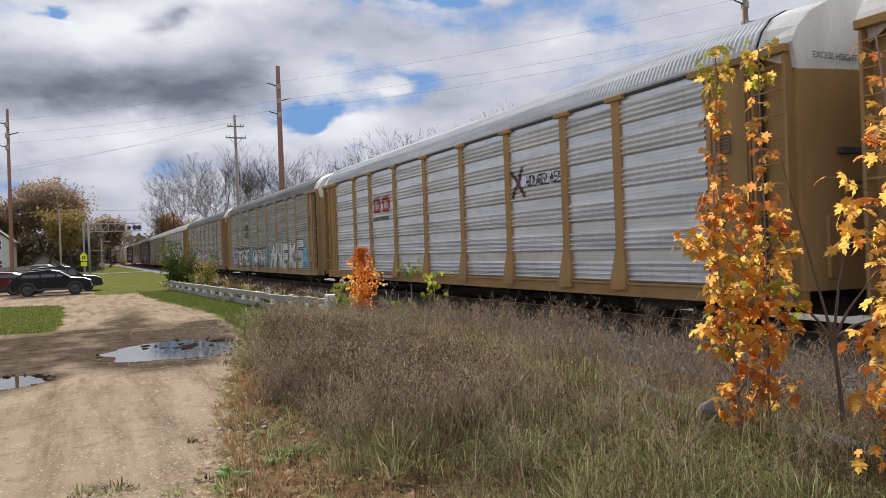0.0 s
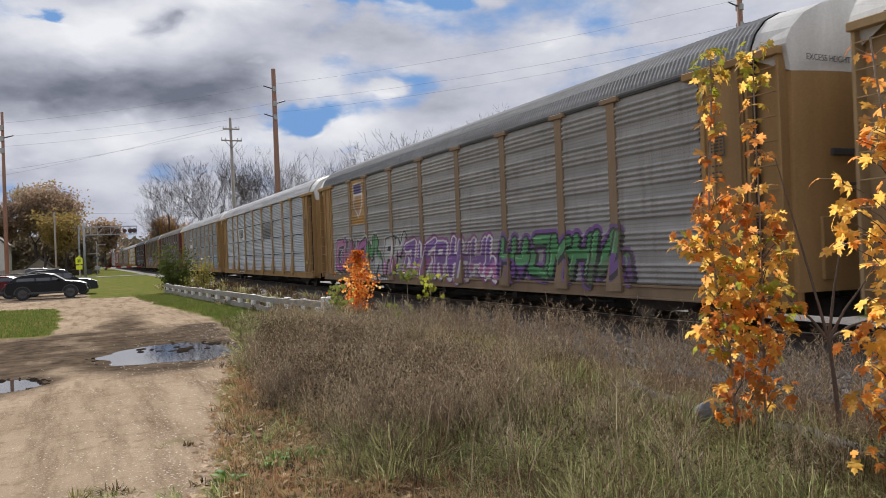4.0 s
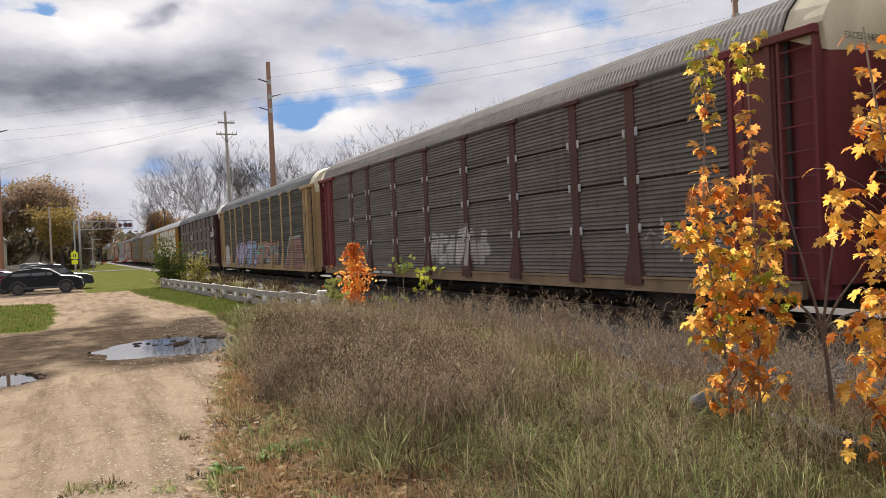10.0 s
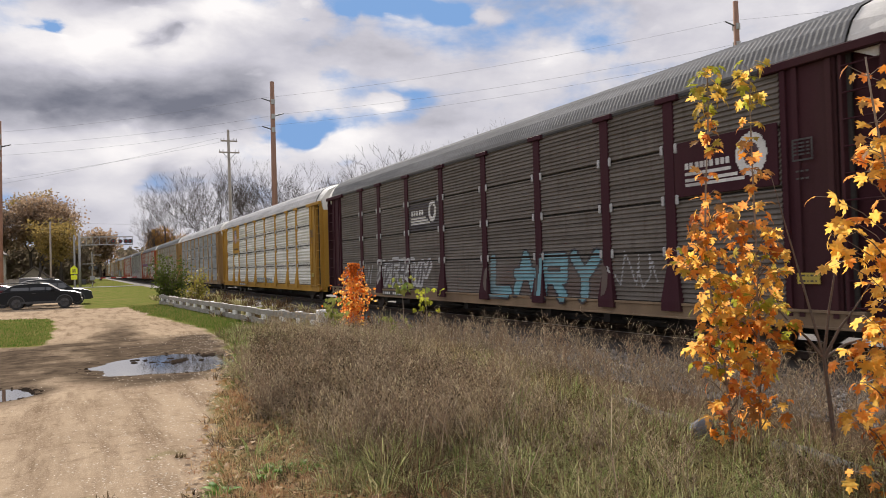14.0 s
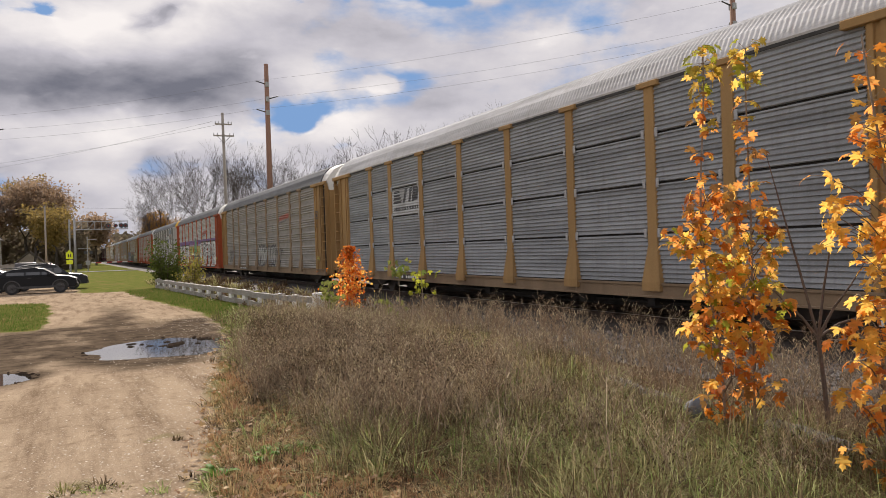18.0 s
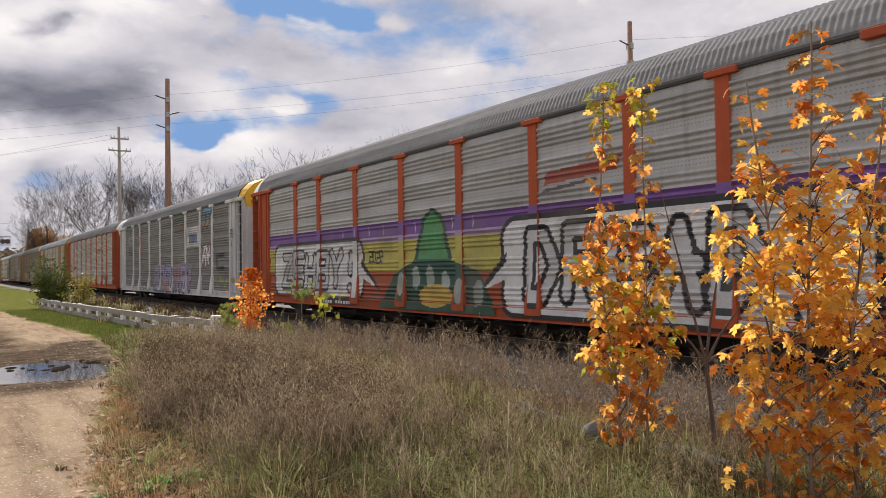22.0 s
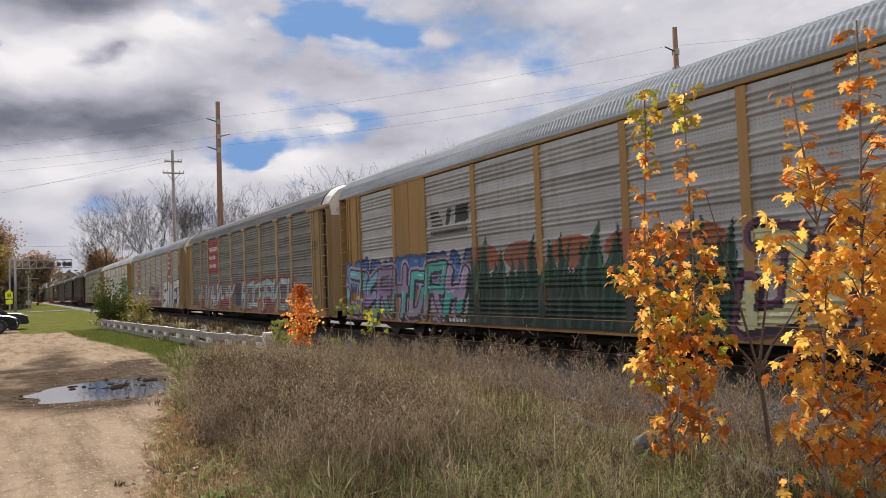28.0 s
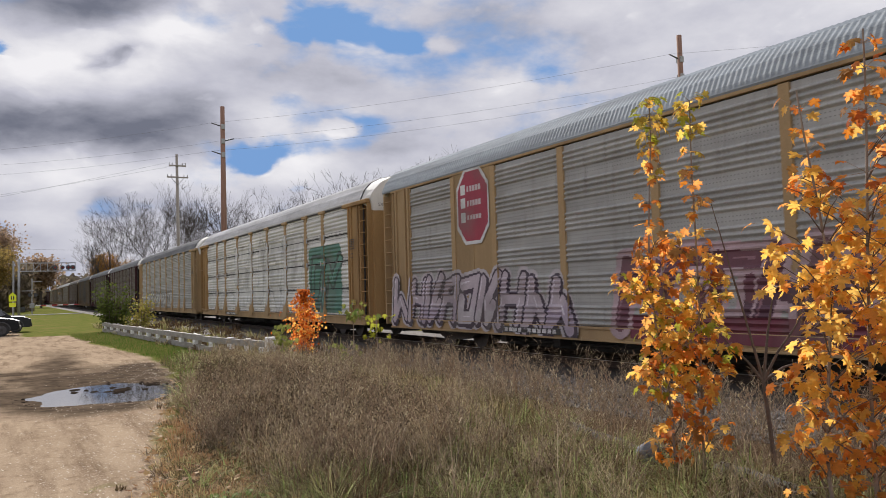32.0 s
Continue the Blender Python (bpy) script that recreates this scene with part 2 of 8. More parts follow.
def leafy(name, cols, trans=0.45, rough=0.55, sat=1.0):
    """Leaves or blades whose colour changes from island to island and from object to object."""
    if name in MATS:
        return MATS[name]
    m = bpy.data.materials.new(name)
    MATS[name] = m
    m.use_nodes = True
    nt = m.node_tree
    N, L = nt.nodes.new, nt.links.new
    bs = nt.nodes["Principled BSDF"]
    ge, oi = N("ShaderNodeNewGeometry"), N("ShaderNodeObjectInfo")
    ad = N("ShaderNodeMath")
    L(ge.outputs["Random Per Island"], ad.inputs[0])
    L(oi.outputs["Random"], ad.inputs[1])
    fr = N("ShaderNodeMath")
    fr.operation = "FRACT"
    L(ad.outputs[0], fr.inputs[0])
    cr = N("ShaderNodeValToRGB")
    L(fr.outputs[0], cr.inputs[0])
    r = cr.color_ramp
    for i, c in enumerate(cols):
        e = r.elements[i] if i < 2 else r.elements.new(0)
        e.position, e.color = i / (len(cols) - 1), (*c, 1)
    tc = N("ShaderNodeTexCoord")
    n = N("ShaderNodeTexNoise")
    n.inputs["Scale"].default_value = 30
    L(tc.outputs["Object"], n.inputs["Vector"])
    mr = N("ShaderNodeMapRange")
    mr.inputs[3].default_value, mr.inputs[4].default_value = 0.7, 1.25
    L(n.outputs["Fac"], mr.inputs[0])
    hs = N("ShaderNodeHueSaturation")
    L(mr.outputs[0], hs.inputs["Value"])
    L(cr.outputs[0], hs.inputs["Color"])
    L(hs.outputs[0], bs.inputs["Base Color"])
    bs.inputs["Roughness"].default_value = rough
    bs.inputs["Specular IOR Level"].default_value = 0.0 if sat > 1 else 0.06
    hs.inputs["Saturation"].default_value = sat
    tr = N("ShaderNodeBsdfTranslucent")
    L(hs.outputs[0], tr.inputs[0])
    ms = N("ShaderNodeMixShader")
    ms.inputs[0].default_value = trans
    L(bs.outputs[0], ms.inputs[1])
    L(tr.outputs[0], ms.inputs[2])
    L(ms.outputs[0], nt.nodes["Material Output"].inputs[0])
    return m


def glass(name, tint=(0.03, 0.035, 0.04)):
    return mat(name, tint, tint, rough=0.06, spec=0.9)


# ---- mesh helpers ----
def mesh_of(name, verts, faces, mats=(), idx=None, smooth=False):
    me = bpy.data.meshes.new(name)
    me.from_pydata(verts, [], faces)
    for m in mats:
        me.materials.append(m)
    if idx is not None:
        me.polygons.foreach_set("material_index", idx)
    if smooth:
        me.polygons.foreach_set("use_smooth", [True] * len(me.polygons))
    me.update()
    return me


def link(name, me, parent=None, m=None, label=""):
    ob = new(name, me)
    if parent is not None:
        ob.parent = parent
    if m is not None:
        ob.matrix_basis = m
    if label:
        ob["label"] = label
    return ob


def part(name, bm, material, parent, label="", smooth=False):
    """Links a bmesh as one mesh object under a thing or a part."""
    me = bpy.data.meshes.new(name)
    bm.to_mesh(me)
    bm.free()
    me.materials.append(material)
    if smooth:
        me.polygons.foreach_set("use_smooth", [True] * len(me.polygons))
    return link(name, me, parent, None, label)


def thing(name, label, category, m=None, group="", kind=""):
    ob = new(name)
    ob.empty_display_size = 0.3
    if m is not None:
        ob.matrix_basis = m
    return tagged(ob, label, category, group, kind)


def add_box(bm, x0, x1, y0, y1, z0, z1, bevel=0.0, m=None):
    mm = Matrix.Translation(((x0 + x1) / 2, (y0 + y1) / 2, (z0 + z1) / 2)) @ Matrix.Diagonal((abs(x1 - x0), abs(y1 - y0), abs(z1 - z0), 1))
    r = bmesh.ops.create_cube(bm, size=1.0, matrix=(m @ mm) if m is not None else mm)
    if bevel:
        ed = {e for v in r["verts"] for e in v.link_edges}
        bmesh.ops.bevel(bm, geom=list(ed), offset=bevel, segments=1, affect="EDGES")
    return bm


def box(x0, x1, y0, y1, z0, z1, bevel=0.0):
    return add_box(bmesh.new(), x0, x1, y0, y1, z0, z1, bevel)


def add_rod(bm, a, b, r, r2=None, seg=8):
    a, b = Vector(a), Vector(b)
    d = b - a
    m = Matrix.Translation((a + b) / 2) @ d.to_track_quat("Z", "Y").to_matrix().to_4x4()
    bmesh.ops.create_cone(bm, cap_ends=True, segments=seg, radius1=r, radius2=r if r2 is None else r2, depth=d.length, matrix=m)
    return bm


def rod(a, b, r, r2=None, seg=8):
    return add_rod(bmesh.new(), a, b, r, r2, seg)


def loft(rings, closed=True, caps=True):
    """A bmesh skinned over rings of equally many points."""
    bm = bmesh.new()
    vs = [[bm.verts.new(p) for p in r] for r in rings]
    n = len(rings[0])
    for a, b in zip(vs, vs[1:]):
        for i in range(n if closed else n - 1):
            j = (i + 1) % n
            bm.faces.new((a[i], a[j], b[j], b[i]))
    if caps and closed:
        bm.faces.new(vs[0][::-1])
        bm.faces.new(vs[-1])
    bmesh.ops.recalc_face_normals(bm, faces=bm.faces)
    return bm


def tube(pts, radii, seg=6):
    """One skin drawn along a line of points."""
    pts = [Vector(p) for p in pts]
    rings = []
    for i, p in enumerate(pts):
        d = (pts[min(i + 1, len(pts) - 1)] - pts[max(i - 1, 0)]).normalized()
        u = d.cross(Vector((0.3, 0.9, 0.1)) if abs(d.z) > 0.7 else Vector((0, 0, 1))).normalized()
        w = d.cross(u)
        rings.append([p + (u * math.cos(2 * math.pi * k / seg) + w * math.sin(2 * math.pi * k / seg)) * radii[i] for k in range(seg)])
    return loft(rings)


# ---- ground ----
TRACK_X, RAIL_Z, SIDE_X = 12.16, 0.35, 10.61
ROAD_R = ((0.2, 0.0), (0.6, 4.5), (0.95, 6.7), (1.4, 9.3), (1.95, 12.0), (2.5, 15.1), (3.3, 18.9), (3.8, 23.0), (3.9, 28.0), (3.3, 36.0), (2.6, 44.0))
PUDDLES = ((1.72, 18.3, 1.58, 1.95), (-1.35, 15.3, 0.62, 0.85))


def road_edge(y):
    if y <= ROAD_R[0][1]:
        return ROAD_R[0][0]
    for (x0, y0), (x1, y1) in zip(ROAD_R, ROAD_R[1:]):
        if y <= y1:
            return x0 + (x1 - x0) * (y - y0) / (y1 - y0)
    return ROAD_R[-1][0]


def nz(x, y, s, o=0.0):
    return noise.noise(Vector((x * s + o, y * s - o, o * 0.37)))


def smooth(a, b, v):
    v = min(1.0, max(0.0, (v - a) / (b - a)))
    return v * v * (3 - 2 * v)


def dirt_at(x, y):
    """How bare the ground is: 1 on the track of gravel and mud, 0 in the grass."""
    e = road_edge(y) + 0.25 * nz(x, y, 0.9, 3) + 0.12 * nz(x, y, 3.1, 5)
    d = smooth(0.35, -0.35, x - e)
    if y > 40:
        d = max(d, smooth(0.0, 1.0, 48.5 + 0.06 * abs(x) + 0.5 * nz(x, y, 0.5, 9) - y) * smooth(6.0, 3.0, x))
        if y > 46:
            d = max(d if y < 49 else 0, smooth(0.6, -0.6, x - 0.2 + 0.4 * nz(x, y, 0.6, 2)) * smooth(120, 100, y))
    # the grassy wedge between the drive and the lot
    gx = smooth(0.0, 0.5, (-0.5 - 0.03 * abs(y - 31) - x) + 0.3 * nz(x, y, 0.8, 7)) * smooth(0.0, 1.6, y - 24.2 + 0.35 * (x + 2)) * smooth(0.0, 1.5, 41.0 - y - 0.5 * (x + 2))
    d *= 1 - gx
    # worn tufts
    for cx, cy, r in ((0.0, 7.6, 0.28), (0.55, 7.35, 0.25), (0.95, 7.0, 0.25), (0.9, 9.2, 0.3)):
        q = math.hypot(x - cx, (y - cy) * 0.8)
        d *= 1 - 0.45 * smooth(r, r * 0.3, q + 0.12 * nz(x, y, 5, 1))
    return d


def wet_at(x, y):
    w = 0.0
    for cx, cy, rx, ry in PUDDLES:
        q = math.hypot((x - cx) / (rx * 1.9), (y - cy) / (ry * 1.9))
        w = max(w, smooth(1.15, 0.45, q + 0.35 * nz(x, y, 0.9, 4)))
    w = max(w, 0.8 * smooth(0.9, 0.2, abs(x - (0.3 + 0.055 * (y - 12))) / 1.3 + 0.5 * nz(x, y, 0.5, 8)) * smooth(15, 21, y) * smooth(40, 26, y))
    w = max(w, 0.75 * smooth(1.0, 0.3, math.hypot((x + 1.6) / 1.8, (y - 17.5) / 3.2) + 0.4 * nz(x, y, 0.7, 2)))
    band = 21.8 + 0.35 * x + 1.2 * nz(x, y, 0.45, 14)
    w = max(w, 1.0 * smooth(5.2, 1.5, abs(y - band)) * smooth(3.6, 2.6, x - 0.03 * y) * (0.55 + 0.6 * smooth(-0.4, 0.3, nz(x, y, 0.8, 15))))
    return w


def ground_z(x, y):
    z = 0.02 * nz(x, y, 0.35, 1) + 0.012 * nz(x, y, 1.7, 6)
    for cx, cy, rx, ry in PUDDLES:
        q = math.hypot((x - cx) / rx, (y - cy) / ry) + 0.22 * nz(x, y, 1.1, 2) + 0.10 * nz(x, y, 3.3, 5)
        z -= 0.07 * smooth(1.35, 0.55, q)
    if x > 8.6:
        z += 0.12 * smooth(8.6, 10.2, x)
    return z


def build_ground():
    xs = [-2500, -900, -300, -120, -60, -34, -22, -16, -13, -11] + list(np.arange(-10, 10.9, 0.16)) + [11.5, 13.5, 17, 24, 40, 80, 200, 700, 2500]
    ys = [-2500, -500, -100, -30, -12, -5, -2] + list(np.arange(0, 34, 0.16)) + list(np.arange(34, 62, 0.4)) + list(np.arange(62, 130, 2.5)) + [140, 170, 220, 300, 420, 650, 1200, 3500]
    nx = len(xs)
    v, dd, ww, bb = [], [], [], []
    for y in ys:
        for x in xs:
            near = -11 <= x <= 11.5 and -3 < y < 62
            v.append((x, y, ground_z(x, y) if near else (-0.06 if 11 < x < 19 else 0.0)))
            dd.append(dirt_at(x, y) if -60 < x < 11 and -13 < y < 131 else 0.0)
            ww.append(wet_at(x, y) if near else 0.0)
            bb.append(smooth(-0.2, 0.6, x - road_edge(y)) * smooth(24, 17, y) if near else 0.0)
    f = [(j * nx + i, j * nx + i + 1, (j + 1) * nx + i + 1, (j + 1) * nx + i) for j in range(len(ys) - 1) for i in range(nx - 1)]
    m = bpy.data.materials.new("ground_earth")
    m.use_nodes = True
    nt = m.node_tree
    N, L = nt.nodes.new, nt.links.new
    bs = nt.nodes["Principled BSDF"]
    tc = N("ShaderNodeTexCoord").outputs["Object"]

    def noi(scale, detail=6, rough=0.6):
        n = N("ShaderNodeTexNoise")
        n.inputs["Scale"].default_value, n.inputs["Detail"].default_value, n.inputs["Roughness"].default_value = scale, detail, rough
        L(tc, n.inputs["Vector"])
        return n.outputs["Fac"]

    def rut():
        mp = N("ShaderNodeMapping")
        mp.inputs["Scale"].default_value = (1.0, 0.13, 1.0)
        mp.inputs["Rotation"].default_value = (0, 0, 0.1)
        L(tc, mp.inputs[0])
        n = N("ShaderNodeTexNoise")
        n.inputs["Scale"].default_value, n.inputs["Detail"].default_value, n.inputs["Roughness"].default_value = 2.2, 8, 0.7
        L(mp.outputs[0], n.inputs["Vector"])
        return n.outputs["Fac"]

    def mixc(fac, a, b, lo=0.35, hi=0.65):
        r = N("ShaderNodeMapRange")
        r.inputs[1].default_value, r.inputs[2].default_value = lo, hi
        L(fac, r.inputs[0])
        x = N("ShaderNodeMix")
        x.data_type = "RGBA"
        L(r.outputs[0], x.inputs["Factor"])
        for k, c in (("A", a), ("B", b)):
            if isinstance(c, tuple):
                x.inputs[k].default_value = (*c, 1)
            else:
                L(c, x.inputs[k])
        return x.outputs["Result"]

    def attr(n):
        a = N("ShaderNodeAttribute")
        a.attribute_name = n
        return a.outputs["Fac"]

    stone = N("ShaderNodeTexVoronoi")
    stone.inputs["Scale"].default_value = 26
    L(tc, stone.inputs["Vector"])
    earth = mixc(noi(0.6), (0.47, 0.36, 0.25), (0.36, 0.27, 0.185))
    earth = mixc(rut(), earth, (0.20, 0.14, 0.092), 0.46, 0.66)
    earth = mixc(noi(38, 4), earth, (0.53, 0.43, 0.32), 0.54, 0.70)
    earth = mixc(noi(4.5, 7), earth, (0.26, 0.19, 0.125), 0.54, 0.72)
    earth = mixc(noi(95, 2), earth, (0.25, 0.19, 0.135), 0.60, 0.72)
    mud = mixc(noi(3), (0.07, 0.053, 0.038), (0.145, 0.108, 0.076))
    wn = N("ShaderNodeMath")
    wn.operation = "MULTIPLY_ADD"
    L(noi(1.6, 8, 0.7), wn.inputs[0])
    wn.inputs[1].default_value = 0.9
    L(attr("wet"), wn.inputs[2])
    earth = mixc(wn.outputs[0], earth, mud, 0.55, 1.25)
    turf = mixc(noi(1.3), (0.105, 0.14, 0.03), (0.19, 0.185, 0.055))
    turf = mixc(noi(0.22), turf, (0.24, 0.18, 0.08), 0.56, 0.72)
    turf = mixc(attr("brown"), turf, mixc(noi(7), (0.075, 0.052, 0.036), (0.16, 0.105, 0.065)), 0.2, 0.8)
    turf = mixc(noi(60, 3), turf, (0.24, 0.18, 0.09), 0.55, 0.7)
    L(mixc(attr("dirt"), turf, earth, 0.3, 0.7), bs.inputs["Base Color"])
    ro = N("ShaderNodeMapRange")
    ro.inputs[3].default_value, ro.inputs[4].default_value = 0.95, 0.85
    L(attr("wet"), ro.inputs[0])
    L(ro.outputs[0], bs.inputs["Roughness"])
    bp = N("ShaderNodeBump")
    bp.inputs["Strength"].default_value, bp.inputs["Distance"].default_value = 0.7, 0.03
    L(noi(28, 6, 0.7), bp.inputs["Height"])
    L(bp.outputs[0], bs.inputs["Normal"])
    bs.inputs["Specular IOR Level"].default_value = 0.0
    me = mesh_of("ground", v, f, [m], smooth=True)
    for n, vals in (("dirt", dd), ("wet", ww), ("brown", bb)):
        me.attributes.new(n, "FLOAT", "POINT").data.foreach_set("value", vals)
    tagged(link("ground", me), "gravel drive, mud and autumn grass beside a railway", "ground", kind="structure")
    water = mat("puddle_water", (0.035, 0.032, 0.028), (0.05, 0.045, 0.04), rough=0.03, spec=0.9)
    for cx, cy, rx, ry in PUDDLES:
        bm = bmesh.new()
        vs = [bm.verts.new((cx + 1.35 * rx * math.cos(a), cy + 1.35 * ry * math.sin(a), -0.032)) for a in np.linspace(0, 2 * math.pi, 48, endpoint=False)]
        bm.faces.new(vs)
        o = part("puddle", bm, water, None)
        tagged(o, "still muddy rain puddle in the drive", "puddle", kind="structure")


build_ground()


def mud_clods():
    """Low lumps of mud that break the surface of the puddles and line their edges."""
    rs = random.Random(31)
    V, F = [], []

    def lump(x, y, w, d, h):
        b, n = len(V), 9
        for q, z in ((1.0, -0.05), (0.8, h * 0.6 - 0.032), (0.35, h - 0.032)):
            for i in range(n):
                a = 2 * math.pi * i / n
                k = q * rs.uniform(0.75, 1.2)
                V.append((x + w * k * math.cos(a), y + d * k * math.sin(a), z))
        for r in range(2):
            for i in range(n):
                j = (i + 1) % n
                F.append((b + r * n + i, b + r * n + j, b + (r + 1) * n + j, b + (r + 1) * n + i))
        F.append(tuple(range(b + 2 * n, b + 3 * n)))

    for x, y, w in ((1.75, 18.6, 0.22), (2.05, 18.75, 0.30), (1.55, 19.1, 0.16), (2.35, 18.5, 0.14), (1.35, 19.55, 0.2), (2.2, 19.4, 0.12), (1.0, 18.9, 0.12), (2.9, 19.3, 0.2), (3.0, 19.7, 0.25)):
        for _ in range(2):
            lump(x + rs.gauss(0, 0.12), y + rs.gauss(0, 0.12), w * rs.uniform(0.35, 0.8), w * rs.uniform(0.2, 0.45), rs.uniform(0.012, 0.03))
    for cx, cy, rx, ry in PUDDLES:
        for _ in range(70):
            a = rs.uniform(0, 6.28)
            k = rs.uniform(0.98, 1.25)
            lump(cx + k * rx * math.cos(a), cy + k * ry * math.sin(a), rs.uniform(0.02, 0.07), rs.uniform(0.02, 0.06), rs.uniform(0.015, 0.04))
    m = mat("wet_mud", (0.075, 0.055, 0.04), (0.04, 0.03, 0.022), rough=0.95, scale=14, bump=0.5, spec=0.0)
    tagged(link("mud_clods", mesh_of("mud_clods", V, F, [m], smooth=True)), "dark wet lumps of mud in and round the puddles", "mud", kind="stuff")


mud_clods()


def build_track():
    bal = mat("ballast", (0.25, 0.225, 0.205), (0.085, 0.076, 0.07), rough=0.95, scale=22, bump=1.0, bump_scale=34)
    y0, y1 = -160.0, 1250.0
    prof = ((8.15, -0.02), (9.0, 0.05), (9.75, 0.12), (10.3, 0.17), (13.7, 0.17), (14.8, 0.15), (16.0, 0.06), (17.4, -0.05))
    ysl = list(np.arange(y0, 4, 20)) + list(np.arange(4, 40, 0.5)) + list(np.arange(40, y1, 30))
    v = [((x if x > 9.5 or y < 12 else x + 0.3 * (9.4 - x) * smooth(12, 20, y)) + 0.08 * nz(x, y, 1.3, 2), y, z + (0.03 * nz(x, y, 2.5, 4) if 0 < y < 60 else 0) + 0.02) for y in ysl for x, z in prof]
    n = len(prof)
    f = [(j * n + i, j * n + i + 1, j * n + n + i + 1, j * n + n + i) for j in range(len(ysl) - 1) for i in range(n - 1)]
    # darker stone along the rails: the train's shade put into the colour
    bed_shade = mat("shaded_ballast", (0.085, 0.07, 0.058), (0.03, 0.026, 0.022), rough=0.9, scale=22, bump=1.0, bump_scale=34)
    tagged(link("ballast_bed", mesh_of("ballast_bed", v, f, [bal, bed_shade], [1 if 2 <= q[0] % n <= 3 else 0 for q in f])), "grey crushed stone ballast bed under the track", "track bed", kind="structure")
    # loose stones on the near shoulder
    rr = random.Random(5)
    v, f = [], []
    for _ in range(12000):
        x, y, s = 9.9 - 1.8 * rr.random() ** 1.2, 4 + 34 * rr.random() ** 1.7, rr.uniform(0.018, 0.05)
        z = 0.02 + np.interp(x, [p[0] for p in prof], [p[1] for p in prof]) + s * 0.3
        b = len(v)
        for dx, dy, dz in ((1, 0, 0), (-1, 0, 0), (0, 1, 0), (0, -1, 0), (0, 0, 1), (0, 0, -1)):
            k = s * rr.uniform(0.6, 1.2)
            v.append((x + dx * k, y + dy * k, z + dz * k * 0.7))
        f += [(b + i, b + j, b + k) for i, j, k in ((0, 2, 4), (2, 1, 4), (1, 3, 4), (3, 0, 4), (2, 0, 5), (1, 2, 5), (3, 1, 5), (0, 3, 5))]
    st = leafy("ballast_stone", ((0.33, 0.305, 0.28), (0.17, 0.155, 0.14), (0.56, 0.53, 0.49), (0.09, 0.08, 0.072)), trans=0.0, rough=0.9)
    tagged(link("ballast_stones", mesh_of("ballast_stones", v, f, [st])), "loose grey crushed stones on the ballast shoulder", "stones", kind="stuff")
    steel = mat("rail_steel", (0.075, 0.05, 0.036), (0.04, 0.028, 0.022), rough=0.8, metal=0.2, scale=9)
    shine = mat("rail_head", (0.42, 0.39, 0.36), (0.28, 0.25, 0.23), rough=0.38, metal=1.0, scale=3)
    for dx in (-0.755, 0.755):
        p = ((-0.075, 0.18), (-0.075, 0.195), (-0.012, 0.22), (-0.012, 0.30), (-0.036, 0.315), (-0.036, 0.346), (0.036, 0.346), (0.036, 0.315), (0.012, 0.30), (0.012, 0.22), (0.075, 0.195), (0.075, 0.18))
        r = thing("rail", "rusty steel rail with a polished running surface", "rail", group="rails of the track", kind="structure")
        part("rail_profile", loft([[(TRACK_X + dx + a, y, b) for a, b in p] for y in (y0, y1)]), steel, r)
        part("rail_head", box(TRACK_X + dx - 0.034, TRACK_X + dx + 0.034, y0, y1, 0.346, RAIL_Z), shine, r, "polished running surface")
    tie = box(-1.3, 1.3, -0.115, 0.115, 0.0, 0.16, 0.01)
    wood = mat("tie_wood", (0.09, 0.075, 0.06), (0.05, 0.04, 0.035), rough=0.9, scale=8, bump=0.5, rnd=0.25)
    tr = thing("track_ties", "row of dark creosoted wooden ties in ballast", "railway ties", kind="structure")
    o = part("tie", tie, wood, tr)
    o.matrix_basis = pose(TRACK_X, -6, 0.03)
    for i in range(1, 140):
        link("tie", o.data, tr, pose(TRACK_X + 0.03 * math.sin(i * 7.0), -6 + i * 0.53, 0.03, 0, 0, math.sin(i * 3.3)))


build_track()


# ---- autorack railcars ----
EDGE, CORNER = 11.75, 13.7
POSTS = (-9.1, -7.05, -4.28, -1.43, 1.43, 4.28, 7.05, 9.1)
SILL0, SILL1, EAVE = 0.50, 0.80, 4.86
PITCH = 28.55
ORANGE = (0.50, 0.27, 0.065)


def profile_group(z):
    """Sheet steel with four ridges, then a flat band."""
    u = (z - SILL1) % 0.68
    if u < 0.46:
        q = (u % 0.115) / 0.115
        return 0.005 + 0.046 * math.sin(math.pi * q) ** 2
    return 0.006


def profile_fine(z):
    q = ((z - SILL1) % 0.092) / 0.092
    return 0.034 * (smooth(0.04, 0.2, q) - min(1.0, max(0.0, (q - 0.26) / 0.7)))


SHEET_H = (EAVE - 0.04 - SILL1) / 4


def profile_perf(z):
    """Four round ridges between two flat punched bands on every sheet."""
    u = (z - SILL1) % SHEET_H
    if 0.2 < u < 0.8:
        q = ((u - 0.2) % 0.15) / 0.15
        return 0.004 + 0.040 * max(0.0, math.sin(math.pi * q)) ** 1.3
    return 0.004


PANELS = {}


